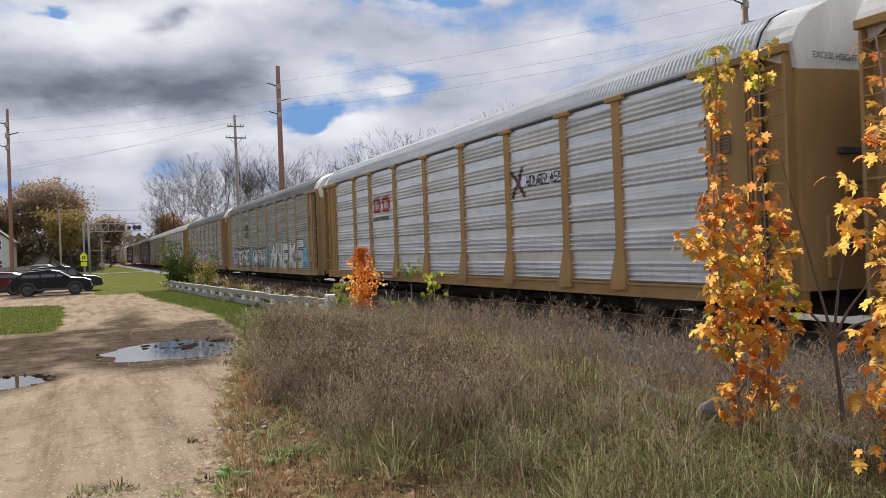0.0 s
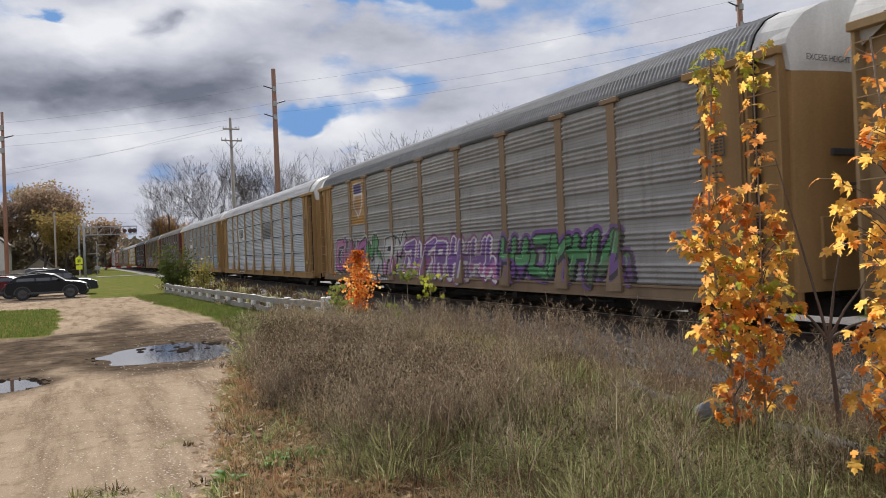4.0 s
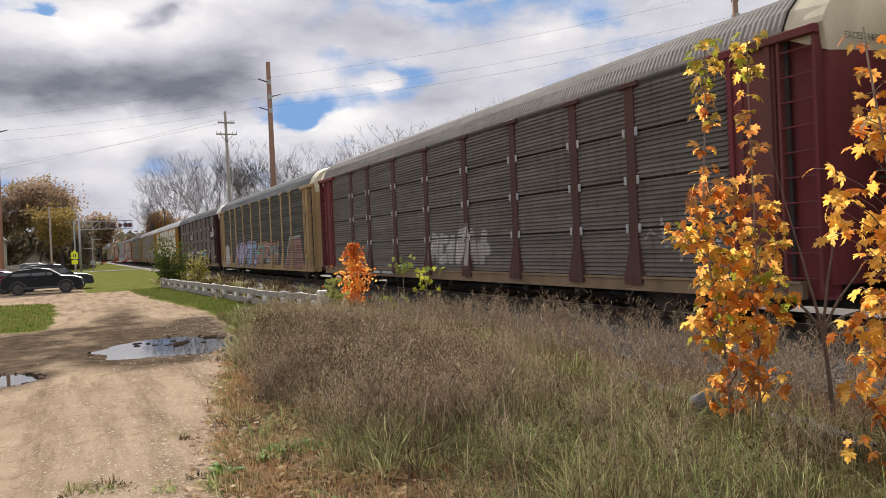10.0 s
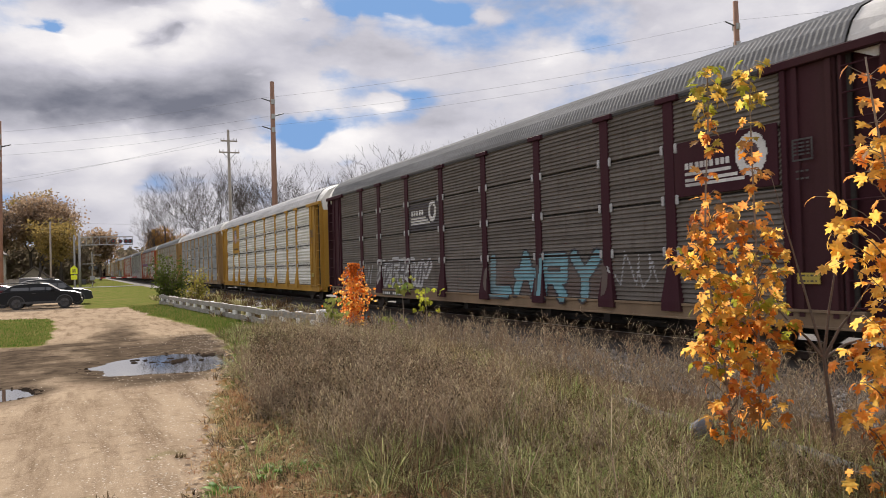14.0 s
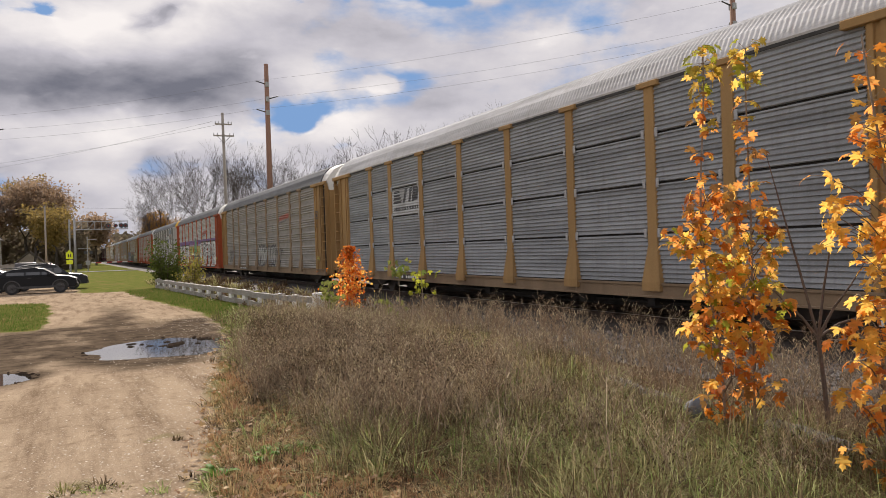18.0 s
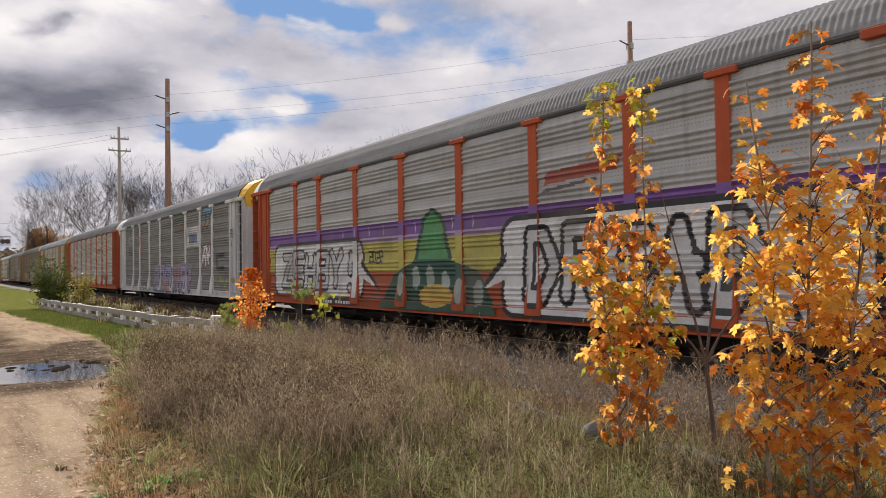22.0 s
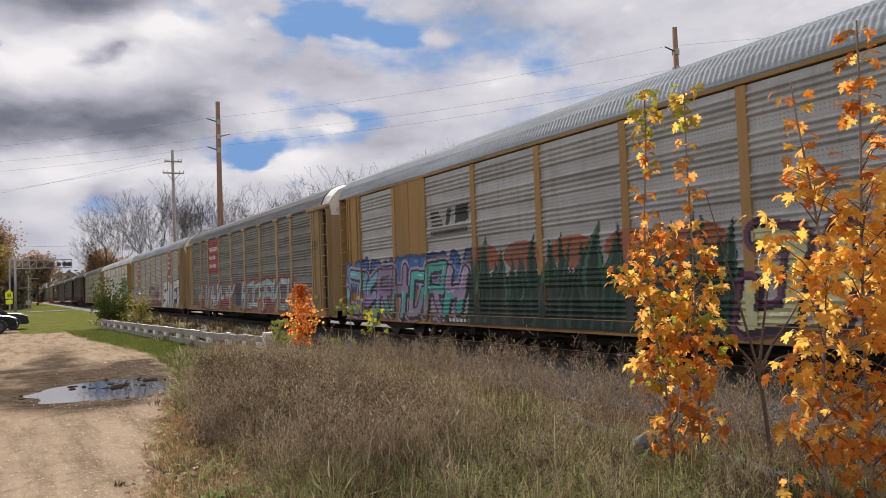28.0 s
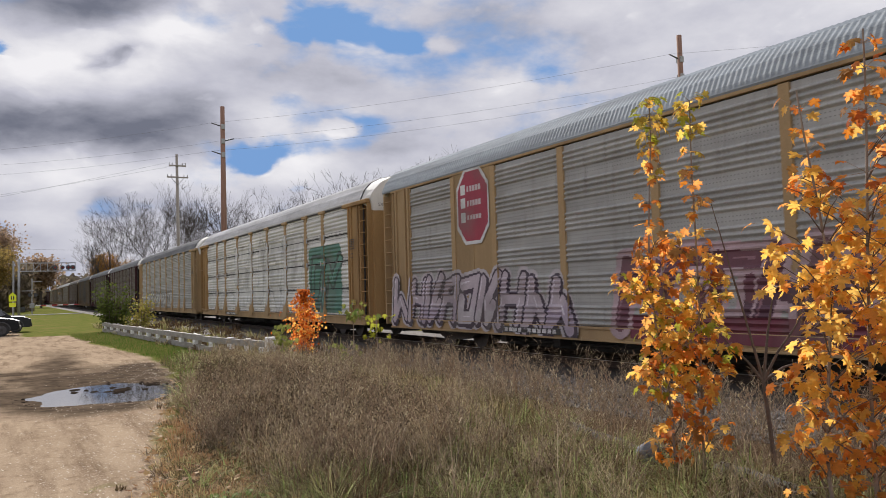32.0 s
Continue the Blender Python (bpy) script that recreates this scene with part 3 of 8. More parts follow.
def panel_mesh(width, z0, z1, prof, material, pname):
    key = (round(width, 3), round(z0, 3), round(z1, 3), pname, material.name)
    if key not in PANELS:
        step = 0.0145
        zs = np.arange(z0, z1, step).tolist() + [z1]
        pf = [prof(z) for z in zs]
        keep = [i for i in range(len(zs)) if i in (0, len(zs) - 1) or abs(pf[i] - pf[i - 1]) > 1e-5 or abs(pf[i + 1] - pf[i]) > 1e-5]
        v = []
        for i in keep:
            v += [(-pf[i], -width / 2, zs[i]), (-pf[i], width / 2, zs[i])]
        f = [(2 * i, 2 * i + 2, 2 * i + 3, 2 * i + 1) for i in range(len(keep) - 1)]
        # the rim turns inward, so the sheet has a thickness
        b = len(v)
        v += [(0.03, -width / 2, z0), (0.03, width / 2, z0), (0.03, -width / 2, z1), (0.03, width / 2, z1)]
        t = 2 * (len(keep) - 1)
        f += [(0, 1, b + 1, b), (t + 1, t, b + 2, b + 3)]
        PANELS[key] = mesh_of("panel", v, f, [material])
    return PANELS[key]


ROOF_LINE = [(-1.58, EAVE - 0.02), (-1.60, EAVE + 0.03), (-1.56, EAVE + 0.13), (-1.44, EAVE + 0.38), (-1.20, EAVE + 0.63), (-0.85, EAVE + 0.80), (-0.4, EAVE + 0.90), (0, EAVE + 0.93),
            (0.85, EAVE + 0.80), (1.44, EAVE + 0.38), (1.58, EAVE)]


def roof_mesh(material, key, half):
    prof = ROOF_LINE
    v, f = [], []
    ys = np.arange(-half, half + 0.01, 0.03)
    for j, y in enumerate(ys):
        q = (j % 4)
        h = (0.0, 0.009, 0.018, 0.009)[q]
        for i, (x, z) in enumerate(prof):
            k = h if i > 1 else 0.0
            v.append((x * (1 + k * 0.45), y, z + k * (0.4 + 0.6 * (1 - abs(x) / 1.6))))
    n = len(prof)
    f = [(j * n + i, (j + 1) * n + i, (j + 1) * n + i + 1, j * n + i + 1) for j in range(len(ys) - 1) for i in range(n - 1)]
    return mesh_of("roof", v, f, [material])


def post_bm(w, cap, foot):
    """An outside post: a flat bar that flares at its foot and carries a short beam at its head."""
    bm = bmesh.new()
    add_box(bm, -0.048, 0.02, -w / 2, w / 2, SILL1 + 0.1, EAVE - 0.1)
    if foot:
        rings = []
        for z, ww, d in ((SILL1 - 0.16, foot, 0.13), (SILL1 + 0.02, foot, 0.13), (SILL1 + 0.75, w, 0.052)):
            rings.append([(-d, -ww / 2, z), (0.02, -ww / 2, z), (0.02, ww / 2, z), (-d, ww / 2, z)])
        b2 = loft(rings)
        me = bpy.data.meshes.new("tmp")
        b2.to_mesh(me)
        b2.free()
        bm.from_mesh(me)
        bpy.data.meshes.remove(me)
    if cap:
        add_box(bm, -0.10, 0.02, -cap / 2, cap / 2, EAVE - 0.11, EAVE - 0.0, 0.008)
    return bm


def truck(car, y, near):
    steel = mat("truck_steel", (0.035, 0.03, 0.027), (0.06, 0.045, 0.035), rough=0.8, scale=9, bump=0.3)
    t = link("truck", None, car)
    t.empty_display_size = 0.2
    t.matrix_basis = pose(0, y, 0)
    for s in (-1, 1):
        bm = bmesh.new()
        rings = []
        for y, z0, z1 in ((-1.15, 0.42, 0.56), (-0.75, 0.28, 0.6), (-0.35, 0.24, 0.62), (0.35, 0.24, 0.62), (0.75, 0.28, 0.6), (1.15, 0.42, 0.56)):
            rings.append([(s * 1.02 - 0.09, y, z0), (s * 1.02 + 0.09, y, z0), (s * 1.02 + 0.09, y, z1), (s * 1.02 - 0.09, y, z1)])
        bm.free()
        part("side_frame", loft(rings), steel, t)
    tread = mat("wheel_steel", (0.12, 0.10, 0.09), (0.06, 0.05, 0.045), rough=0.55, metal=0.5)
    for q in (-0.85, 0.85):
        bm = bmesh.new()
        for s in (-1, 1):
            add_rod(bm, (s * 0.68, q, 0.42), (s * 0.81, q, 0.42), 0.42, seg=24)
            add_rod(bm, (s * 0.66, q, 0.42), (s * 0.70, q, 0.42), 0.45, seg=24)
        add_rod(bm, (-0.7, q, 0.42), (0.7, q, 0.42), 0.08)
        part("wheelset", bm, tread, t, smooth=False)


ROOFS = {}
POSTM = {}


def paint(name, c, rough=0.65, dirt=0.35, rnd=0.06):
    return mat("paint_" + name, c, tuple(v * 0.78 for v in c), rough=rough, scale=1.7, streak=5, dirt=(0.12, 0.085, 0.06), dirt_amt=dirt, bump=0.12, bump_scale=25, rnd=rnd, spec=0.08)


def sheet(name, c, metal=0.0, rough=0.55, dirt=0.35, holes=0.0, flat=0.4, punched=False):
    """Weathered corrugated sheet: level grime, flat bands darkened by flat, rust runs down it, rows of punched holes
    where it has them.
    """
    m = bpy.data.materials.new("sheet_" + name)
    m.use_nodes = True
    nt = m.node_tree
    N, L = nt.nodes.new, nt.links.new
    bs = nt.nodes["Principled BSDF"]
    tc, oi = N("ShaderNodeTexCoord"), N("ShaderNodeObjectInfo")
    cb = N("ShaderNodeCombineXYZ")
    ml = N("ShaderNodeMath")
    ml.operation = "MULTIPLY"
    ml.inputs[1].default_value = 40.0
    L(oi.outputs["Random"], ml.inputs[0])
    L(ml.outputs[0], cb.inputs[0])
    va = N("ShaderNodeVectorMath")
    L(tc.outputs["Object"], va.inputs[0])
    L(cb.outputs[0], va.inputs[1])

    def noi(sc, scale, detail=6, vec=va.outputs[0]):
        mp = N("ShaderNodeMapping")
        mp.inputs["Scale"].default_value = sc
        L(vec, mp.inputs[0])
        n = N("ShaderNodeTexNoise")
        n.inputs["Scale"].default_value, n.inputs["Detail"].default_value, n.inputs["Roughness"].default_value = scale, detail, 0.62
        L(mp.outputs[0], n.inputs["Vector"])
        return n.outputs["Fac"]

    def mix(fac, lo, hi, a, b, amt=1.0):
        r = N("ShaderNodeMapRange")
        r.inputs[1].default_value, r.inputs[2].default_value, r.inputs[4].default_value = lo, hi, amt
        L(fac, r.inputs[0])
        x = N("ShaderNodeMix")
        x.data_type = "RGBA"
        L(r.outputs[0], x.inputs["Factor"])
        for k, v in (("A", a), ("B", b)):
            if isinstance(v, tuple):
                x.inputs[k].default_value = (*v, 1)
            else:
                L(v, x.inputs[k])
        return x.outputs["Result"]

    col = mix(noi((1, 0.10, 1.6), 2.4, 5), 0.38, 0.62, c, tuple(v * 0.66 for v in c))
    col = mix(noi((1, 2.2, 0.22), 2.6, 7), 0.52, 0.72, col, (c[0] * 0.42, c[1] * 0.38, c[2] * 0.33), dirt * 1.6)
    col = mix(noi((1, 1, 1), 38, 4), 0.52, 0.70, col, tuple(min(0.9, v * 1.25) for v in c), 0.5)
    # fine runs of dirt, and smudges
    col = mix(noi((1, 9.0, 0.35), 3.0, 6), 0.50, 0.74, col, (c[0] * 0.55, c[1] * 0.52, c[2] * 0.48), 0.45)
    col = mix(noi((1, 1.0, 1.5), 1.1, 7), 0.54, 0.66, col, (c[0] * 0.60, c[1] * 0.57, c[2] * 0.53), dirt)
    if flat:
        # the flat bands between the ridges are darker, unevenly so
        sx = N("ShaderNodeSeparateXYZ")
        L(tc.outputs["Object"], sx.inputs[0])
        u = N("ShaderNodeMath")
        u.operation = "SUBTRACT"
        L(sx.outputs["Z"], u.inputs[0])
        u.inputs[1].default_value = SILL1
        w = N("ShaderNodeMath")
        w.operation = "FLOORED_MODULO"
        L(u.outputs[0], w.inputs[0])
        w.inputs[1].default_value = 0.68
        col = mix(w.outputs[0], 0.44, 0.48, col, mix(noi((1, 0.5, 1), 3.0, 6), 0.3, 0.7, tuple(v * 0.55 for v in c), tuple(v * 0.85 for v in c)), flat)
    if holes:
        mp = N("ShaderNodeMapping")
        mp.inputs["Scale"].default_value = (0.0, 1.0, 1.0)
        L(tc.outputs["Object"], mp.inputs[0])
        vo = N("ShaderNodeTexVoronoi")
        vo.inputs["Scale"].default_value, vo.inputs["Randomness"].default_value = 13.0, 0.0
        L(mp.outputs[0], vo.inputs["Vector"])
        sz = N("ShaderNodeSeparateXYZ")
        L(tc.outputs["Object"], sz.inputs[0])
        up = N("ShaderNodeMath")
        up.operation = "SUBTRACT"
        L(sz.outputs["Z"], up.inputs[0])
        up.inputs[1].default_value = SILL1
        turn = N("ShaderNodeMath")
        turn.operation = "PINGPONG"
        L(up.outputs[0], turn.inputs[0])
        gate = N("ShaderNodeMapRange")
        if punched:
            # two or three rows along both edges of every sheet
            vo.inputs["Scale"].default_value = 12 / SHEET_H
            turn.inputs[1].default_value = SHEET_H / 2
            gate.inputs[1].default_value, gate.inputs[2].default_value = 0.19, 0.185
        else:
            # small drain holes along the flat bands
            turn.operation = "FLOORED_MODULO"
            turn.inputs[1].default_value = 0.68
            gate.inputs[1].default_value, gate.inputs[2].default_value = 0.50, 0.505
        L(turn.outputs[0], gate.inputs[0])
        hole = N("ShaderNodeMapRange")
        hole.inputs[1].default_value, hole.inputs[2].default_value, hole.inputs[3].default_value, hole.inputs[4].default_value = (0.2, 0.3, holes, 0.0) if punched else (0.12, 0.2, holes, 0.0)
        L(vo.outputs["Distance"], hole.inputs[0])
        mu = N("ShaderNodeMath")
        mu.operation = "MULTIPLY"
        L(gate.outputs[0], mu.inputs[0])
        L(hole.outputs[0], mu.inputs[1])
        col = mix(mu.outputs[0], 0.0, 1.0, col, (0.02, 0.02, 0.02))
    L(col, bs.inputs["Base Color"])
    bs.inputs["Roughness"].default_value, bs.inputs["Metallic"].default_value = rough, metal
    bs.inputs["Specular IOR Level"].default_value = 0.12 if name.startswith("roof") else (0.5 if metal else 0.04)
    return m


def autorack(k, label, wall, post, end, cap, roof, style="group", kind="a", plates=(), sill=None, far=False):
    """One covered car carrier. Its near side looks along -x; the origin lies on the rails under its middle."""
    car = thing("autorack_railcar", label, "railcar", group="railcars of the passing freight train")
    sill = sill or post
    ex = -(TRACK_X - SIDE_X)
    # near-black steel of the running gear, also used for painted shade
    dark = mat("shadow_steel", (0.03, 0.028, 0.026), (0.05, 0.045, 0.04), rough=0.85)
    # under frame and sills
    bm = box(-1.35, 1.35, -13.3, 13.3, SILL0 + 0.06, SILL1 - 0.05)
    add_box(bm, -0.3, 0.3, -13.6, 13.6, SILL0 - 0.25, SILL0 + 0.1)
    add_box(bm, -0.45, 0.45, -8.3, 8.3, 0.15, SILL0 + 0.1)
    part("underframe", bm, dark, car)
    if not far:
        # brake gear hung between the trucks
        part("air_reservoir", rod((-0.75, 2.0, 0.42), (-0.75, 3.3, 0.42), 0.22, seg=14), dark, car, smooth=True)
        part("brake_cylinder", rod((-0.8, -2.6, 0.40), (-0.8, -1.9, 0.40), 0.17, seg=12), dark, car, smooth=True)
        part("brake_pipe", rod((-0.95, -8.2, 0.34), (-0.95, 8.2, 0.34), 0.03, seg=6), dark, car)
        for y in (-6.6, -4.2, 0.4, 5.0, 7.2):
            part("cross_bearer", box(-1.3, 1.3, y - 0.12, y + 0.12, 0.30, SILL0 + 0.08), dark, car)
    part("side_sill", box(ex - 0.05, ex + 0.10, -13.2, 13.2, SILL0, SILL1, 0.012), sill, car)
    part("sill_flange", box(ex - 0.085, ex - 0.03, -13.2, 13.2, SILL1 - 0.05, SILL1, 0.006), sill, car)
    part("sill_flange", box(ex - 0.085, ex - 0.03, -13.2, 13.2, SILL0, SILL0 + 0.04, 0.006), sill, car)
    part("far_sill", box(1.45, 1.6, -13.2, 13.2, SILL0, SILL1), sill, car)
    part("far_wall", box(1.5, 1.55, -CORNER, CORNER, SILL1, EAVE), wall, car)
    # added dark sheet that stands in for the shade behind the panels
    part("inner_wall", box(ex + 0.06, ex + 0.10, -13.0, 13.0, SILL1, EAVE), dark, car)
    # roof
    rk = (roof.name, 13.0 if kind == "a" else 13.75)
    if rk not in ROOFS:
        ROOFS[rk] = roof_mesh(roof, rk, rk[1])
    link("roof", ROOFS[rk], car)
    # on kind a the rail's colour holds the shade under the roof edge
    part("eave_rail", box(ex - 0.035, ex + 0.06, -13.1, 13.1, EAVE - 0.07, EAVE + 0.035, 0.008), post if kind == "b" else mat("eave_shade_steel", (0.06, 0.06, 0.058), (0.035, 0.034, 0.033), rough=0.8), car)
    # wall sheets, bay by bay
    bays = list(zip((-EDGE,) + POSTS, POSTS + (EDGE,)))
    for i, (a, b) in enumerate(bays):
        if i in plates:
            bm = box(ex - 0.02, ex + 0.03, a, b, SILL1, EAVE - 0.06)
            add_box(bm, ex - 0.035, ex, (a + b) / 2 - 0.02, (a + b) / 2 + 0.02, SILL1, EAVE - 0.06)
            part("plate", bm, post, car)
            continue
        w = b - a - 0.04
        if style in ("fine", "perf"):
            h = SHEET_H
            for j in range(4):
                me = panel_mesh(w, SILL1 + j * h + 0.022, SILL1 + (j + 1) * h - 0.022, profile_perf if style == "perf" else profile_fine, wall, style)
                link("panel", me, car, pose(ex + 0.01, (a + b) / 2, 0))
        else:
            me = panel_mesh(w, SILL1 + 0.01, EAVE - (0.10 if kind == "b" else 0.05), profile_group, wall, "group")
            link("panel", me, car, pose(ex + 0.01, (a + b) / 2, 0))
    wp = 0.27 if kind == "a" else 0.2
    pk = (post.name, kind)
    if pk not in POSTM:
        bm = post_bm(wp, 0.62 if kind == "a" else 0, 0.52 if kind == "a" else 0)
        POSTM[pk] = part("post", bm, post, None).data
        for o in [o for o in bpy.data.objects if o.data == POSTM[pk]]:
            bpy.data.objects.remove(o)
    for y in POSTS:
        link("post", POSTM[pk], car, pose(ex, y, 0))
    if style in ("fine", "perf") and not far:
        br = bracket_mesh()
        h = SHEET_H
        for y in POSTS:
            for j in (1, 2, 3):
                for q in (-0.2, 0.2):
                    link("bracket", br, car, pose(ex - 0.03, y + q, SILL1 + j * h))
    # ends: plate, ladder, doors, cap
    for s in (-1, 1):
        bm = box(ex - 0.02, ex + 0.05, s * EDGE, s * (EDGE + 1.05), SILL1 - 0.1, EAVE - 0.05)
        part("end_plate", bm, end, car)
        for q in (0.10, 0.33, 0.95):
            part("plate_rib", box(ex - 0.07, ex - 0.018, s * (EDGE + q) - 0.05, s * (EDGE + q) + 0.05, SILL1 - 0.12, EAVE - 0.05), end, car)
        if kind == "a":
            bm = box(ex - 0.12, ex + 0.02, s * (EDGE - 0.35), s * (CORNER - 0.05), EAVE - 0.14, EAVE - 0.0, 0.012)
            part("end_beam", bm, end, car)
        bm = box(ex + 0.18, ex + 0.24, s * (EDGE + 1.05), s * CORNER, SILL0, EAVE + 0.02)
        part("end_recess", bm, end, car)
        # dark box in place of the shade inside the gap
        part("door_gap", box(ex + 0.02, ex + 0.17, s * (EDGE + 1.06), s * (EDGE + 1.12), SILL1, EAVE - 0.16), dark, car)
        if not far:
            for q in (1.15, 1.83):
                part("ladder_stile", box(ex - 0.06, ex + 0.2, s * (EDGE + q) - 0.03, s * (EDGE + q) + 0.03, SILL0 + 0.1, EAVE - 0.1, 0.006), end, car)
            rk = "rung" + end.name
            if rk not in POSTM:
                o = part("rung", rod((0, -0.37, 0), (0, 0.37, 0), 0.014, seg=6), end, None)
                POSTM[rk] = o.data
                bpy.data.objects.remove(o)
            for i in range(10):
                link("rung", POSTM[rk], car, pose(ex - 0.04, s * (EDGE + 1.49), SILL0 + 0.35 + i * 0.41))
        # curved end door, upper part in the cap's colour
        n = 12
        bm = bmesh.new()
        rows = []
        for i in range(n + 1):
            x = -1.42 + 2.84 * i / n
            y = s * (CORNER + 0.22 * (1 - (x / 1.42) ** 2))
            rows.append([bm.verts.new((x, y, SILL1 - 0.05)), bm.verts.new((x, y, EAVE - 0.42)), bm.verts.new((x, s * (CORNER - 0.1), EAVE - 0.42)), bm.verts.new((x, s * (CORNER - 0.1), SILL1 - 0.05))])
        for p, q in zip(rows, rows[1:]):
            bm.faces.new((p[0], q[0], q[1], p[1]))
            bm.faces.new((p[1], q[1], q[2], p[2]))
        for p in (rows[0], rows[-1]):
            bm.faces.new(p)
        bmesh.ops.recalc_face_normals(bm, faces=bm.faces)
        part("end_door", bm, end, car)
        bm = bmesh.new()
        rows = []
        back = (13.02 if kind == "a" else 13.72)
        for x, z in ROOF_LINE:
            x = x * 0.985
            y = s * (CORNER + 0.225 * (1 - min(1.0, abs(x) / 1.42) ** 2))
            drop = 0.07 if abs(x) < 1.5 else 0.0
            rows.append([bm.verts.new((x, s * back, z - 0.012)), bm.verts.new((x * 0.965, y, z - drop)), bm.verts.new((max(-1.42, min(1.42, x)), y, EAVE - 0.42))])
        for p, q in zip(rows, rows[1:]):
            bm.faces.new((p[0], q[0], q[1], p[1]))
            bm.faces.new((p[1], q[1], q[2], p[2]))
        for p in (rows[0], rows[-1]):
            bm.faces.new((p[0], p[1], p[2], bm.verts.new((p[0].co.x, p[0].co.y, EAVE - 0.10))))
        bmesh.ops.recalc_face_normals(bm, faces=bm.faces)
        part("end_cap", bm, cap[(s + 1) // 2] if isinstance(cap, tuple) else cap, car)
        if not far:
            bm = box(-0.08, 0.08, s * 13.4, s * 14.2, SILL0 - 0.05, SILL0 + 0.2, 0.02)
            add_box(bm, -0.14, 0.14, s * 14.0, s * 14.27, SILL0 - 0.08, SILL0 + 0.22, 0.03)
            part("coupler", bm, dark, car)
        truck(car, s * 9.95, True)
    CARS[k] = car
    return car


def bracket_mesh():
    if "bracket" not in POSTM:
        o = part("bracket", box(-0.04, 0.0, -0.042, 0.042, -0.10, 0.10, 0.018), mat("zinc", (0.50, 0.50, 0.50), (0.34, 0.34, 0.335), rough=0.55, metal=0.3), None)
        POSTM["bracket"] = o.data
        bpy.data.objects.remove(o)
    return POSTM["bracket"]


CARS = {}
TAN = paint("tan", (0.40, 0.25, 0.11))
TAN2 = paint("tan_pale", (0.43, 0.30, 0.16))
RUSTY = paint("tan_rusty", (0.29, 0.21, 0.135), dirt=0.7)
YELLOW = paint("yellow", (0.47, 0.265, 0.05), dirt=0.4)
MAROON = paint("maroon", (0.19, 0.05, 0.055), dirt=0.6)
DULL = paint("dull_tan", (0.22, 0.16, 0.095), dirt=0.6)
DULLB = paint("dull_brown", (0.13, 0.075, 0.062), dirt=0.5)
DULLM = paint("dull_maroon", (0.105, 0.056, 0.05), dirt=0.8)
PURPLE = paint("plum", (0.058, 0.021, 0.028), dirt=0.2)
RED = paint("red", (0.44, 0.10, 0.045), dirt=0.5)
WHITEP = paint("white", (0.62, 0.62, 0.62))
CAPW = paint("cap_white", (0.72, 0.71, 0.68), dirt=0.25)
CAPY = paint("cap_yellow", (0.72, 0.42, 0.04), dirt=0.2)
CAPC = paint("cap_cream", (0.66, 0.60, 0.45), dirt=0.3)
RF_W = sheet("roof_white", (0.62, 0.62, 0.62), rough=0.85, dirt=0.2, flat=0)
RF_G = sheet("roof_grey", (0.23, 0.235, 0.24), rough=0.85, metal=0.0, dirt=0.2, flat=0)
RF_B = sheet("roof_brown", (0.29, 0.27, 0.25), rough=0.85, flat=0)
RF_P = sheet("roof_pale", (0.54, 0.565, 0.59), rough=0.8, dirt=0.12, flat=0)
RF_S = sheet("roof_steel", (0.36, 0.40, 0.43), rough=0.8, metal=0.0, dirt=0.15, flat=0)
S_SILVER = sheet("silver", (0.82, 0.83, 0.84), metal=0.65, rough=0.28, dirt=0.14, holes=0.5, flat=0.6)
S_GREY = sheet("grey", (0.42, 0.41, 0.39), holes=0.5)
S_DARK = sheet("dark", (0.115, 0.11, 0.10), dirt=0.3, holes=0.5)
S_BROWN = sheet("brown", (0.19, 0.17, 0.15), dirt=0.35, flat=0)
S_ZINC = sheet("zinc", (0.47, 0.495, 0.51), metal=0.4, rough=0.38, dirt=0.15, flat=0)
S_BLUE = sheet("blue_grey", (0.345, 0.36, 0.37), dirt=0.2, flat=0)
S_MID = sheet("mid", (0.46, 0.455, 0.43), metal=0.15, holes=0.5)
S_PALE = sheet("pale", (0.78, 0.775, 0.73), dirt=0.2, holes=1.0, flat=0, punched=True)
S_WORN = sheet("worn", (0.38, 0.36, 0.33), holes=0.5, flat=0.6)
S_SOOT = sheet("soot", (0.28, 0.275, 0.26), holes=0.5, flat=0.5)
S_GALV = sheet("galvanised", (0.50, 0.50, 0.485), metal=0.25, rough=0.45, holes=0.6)

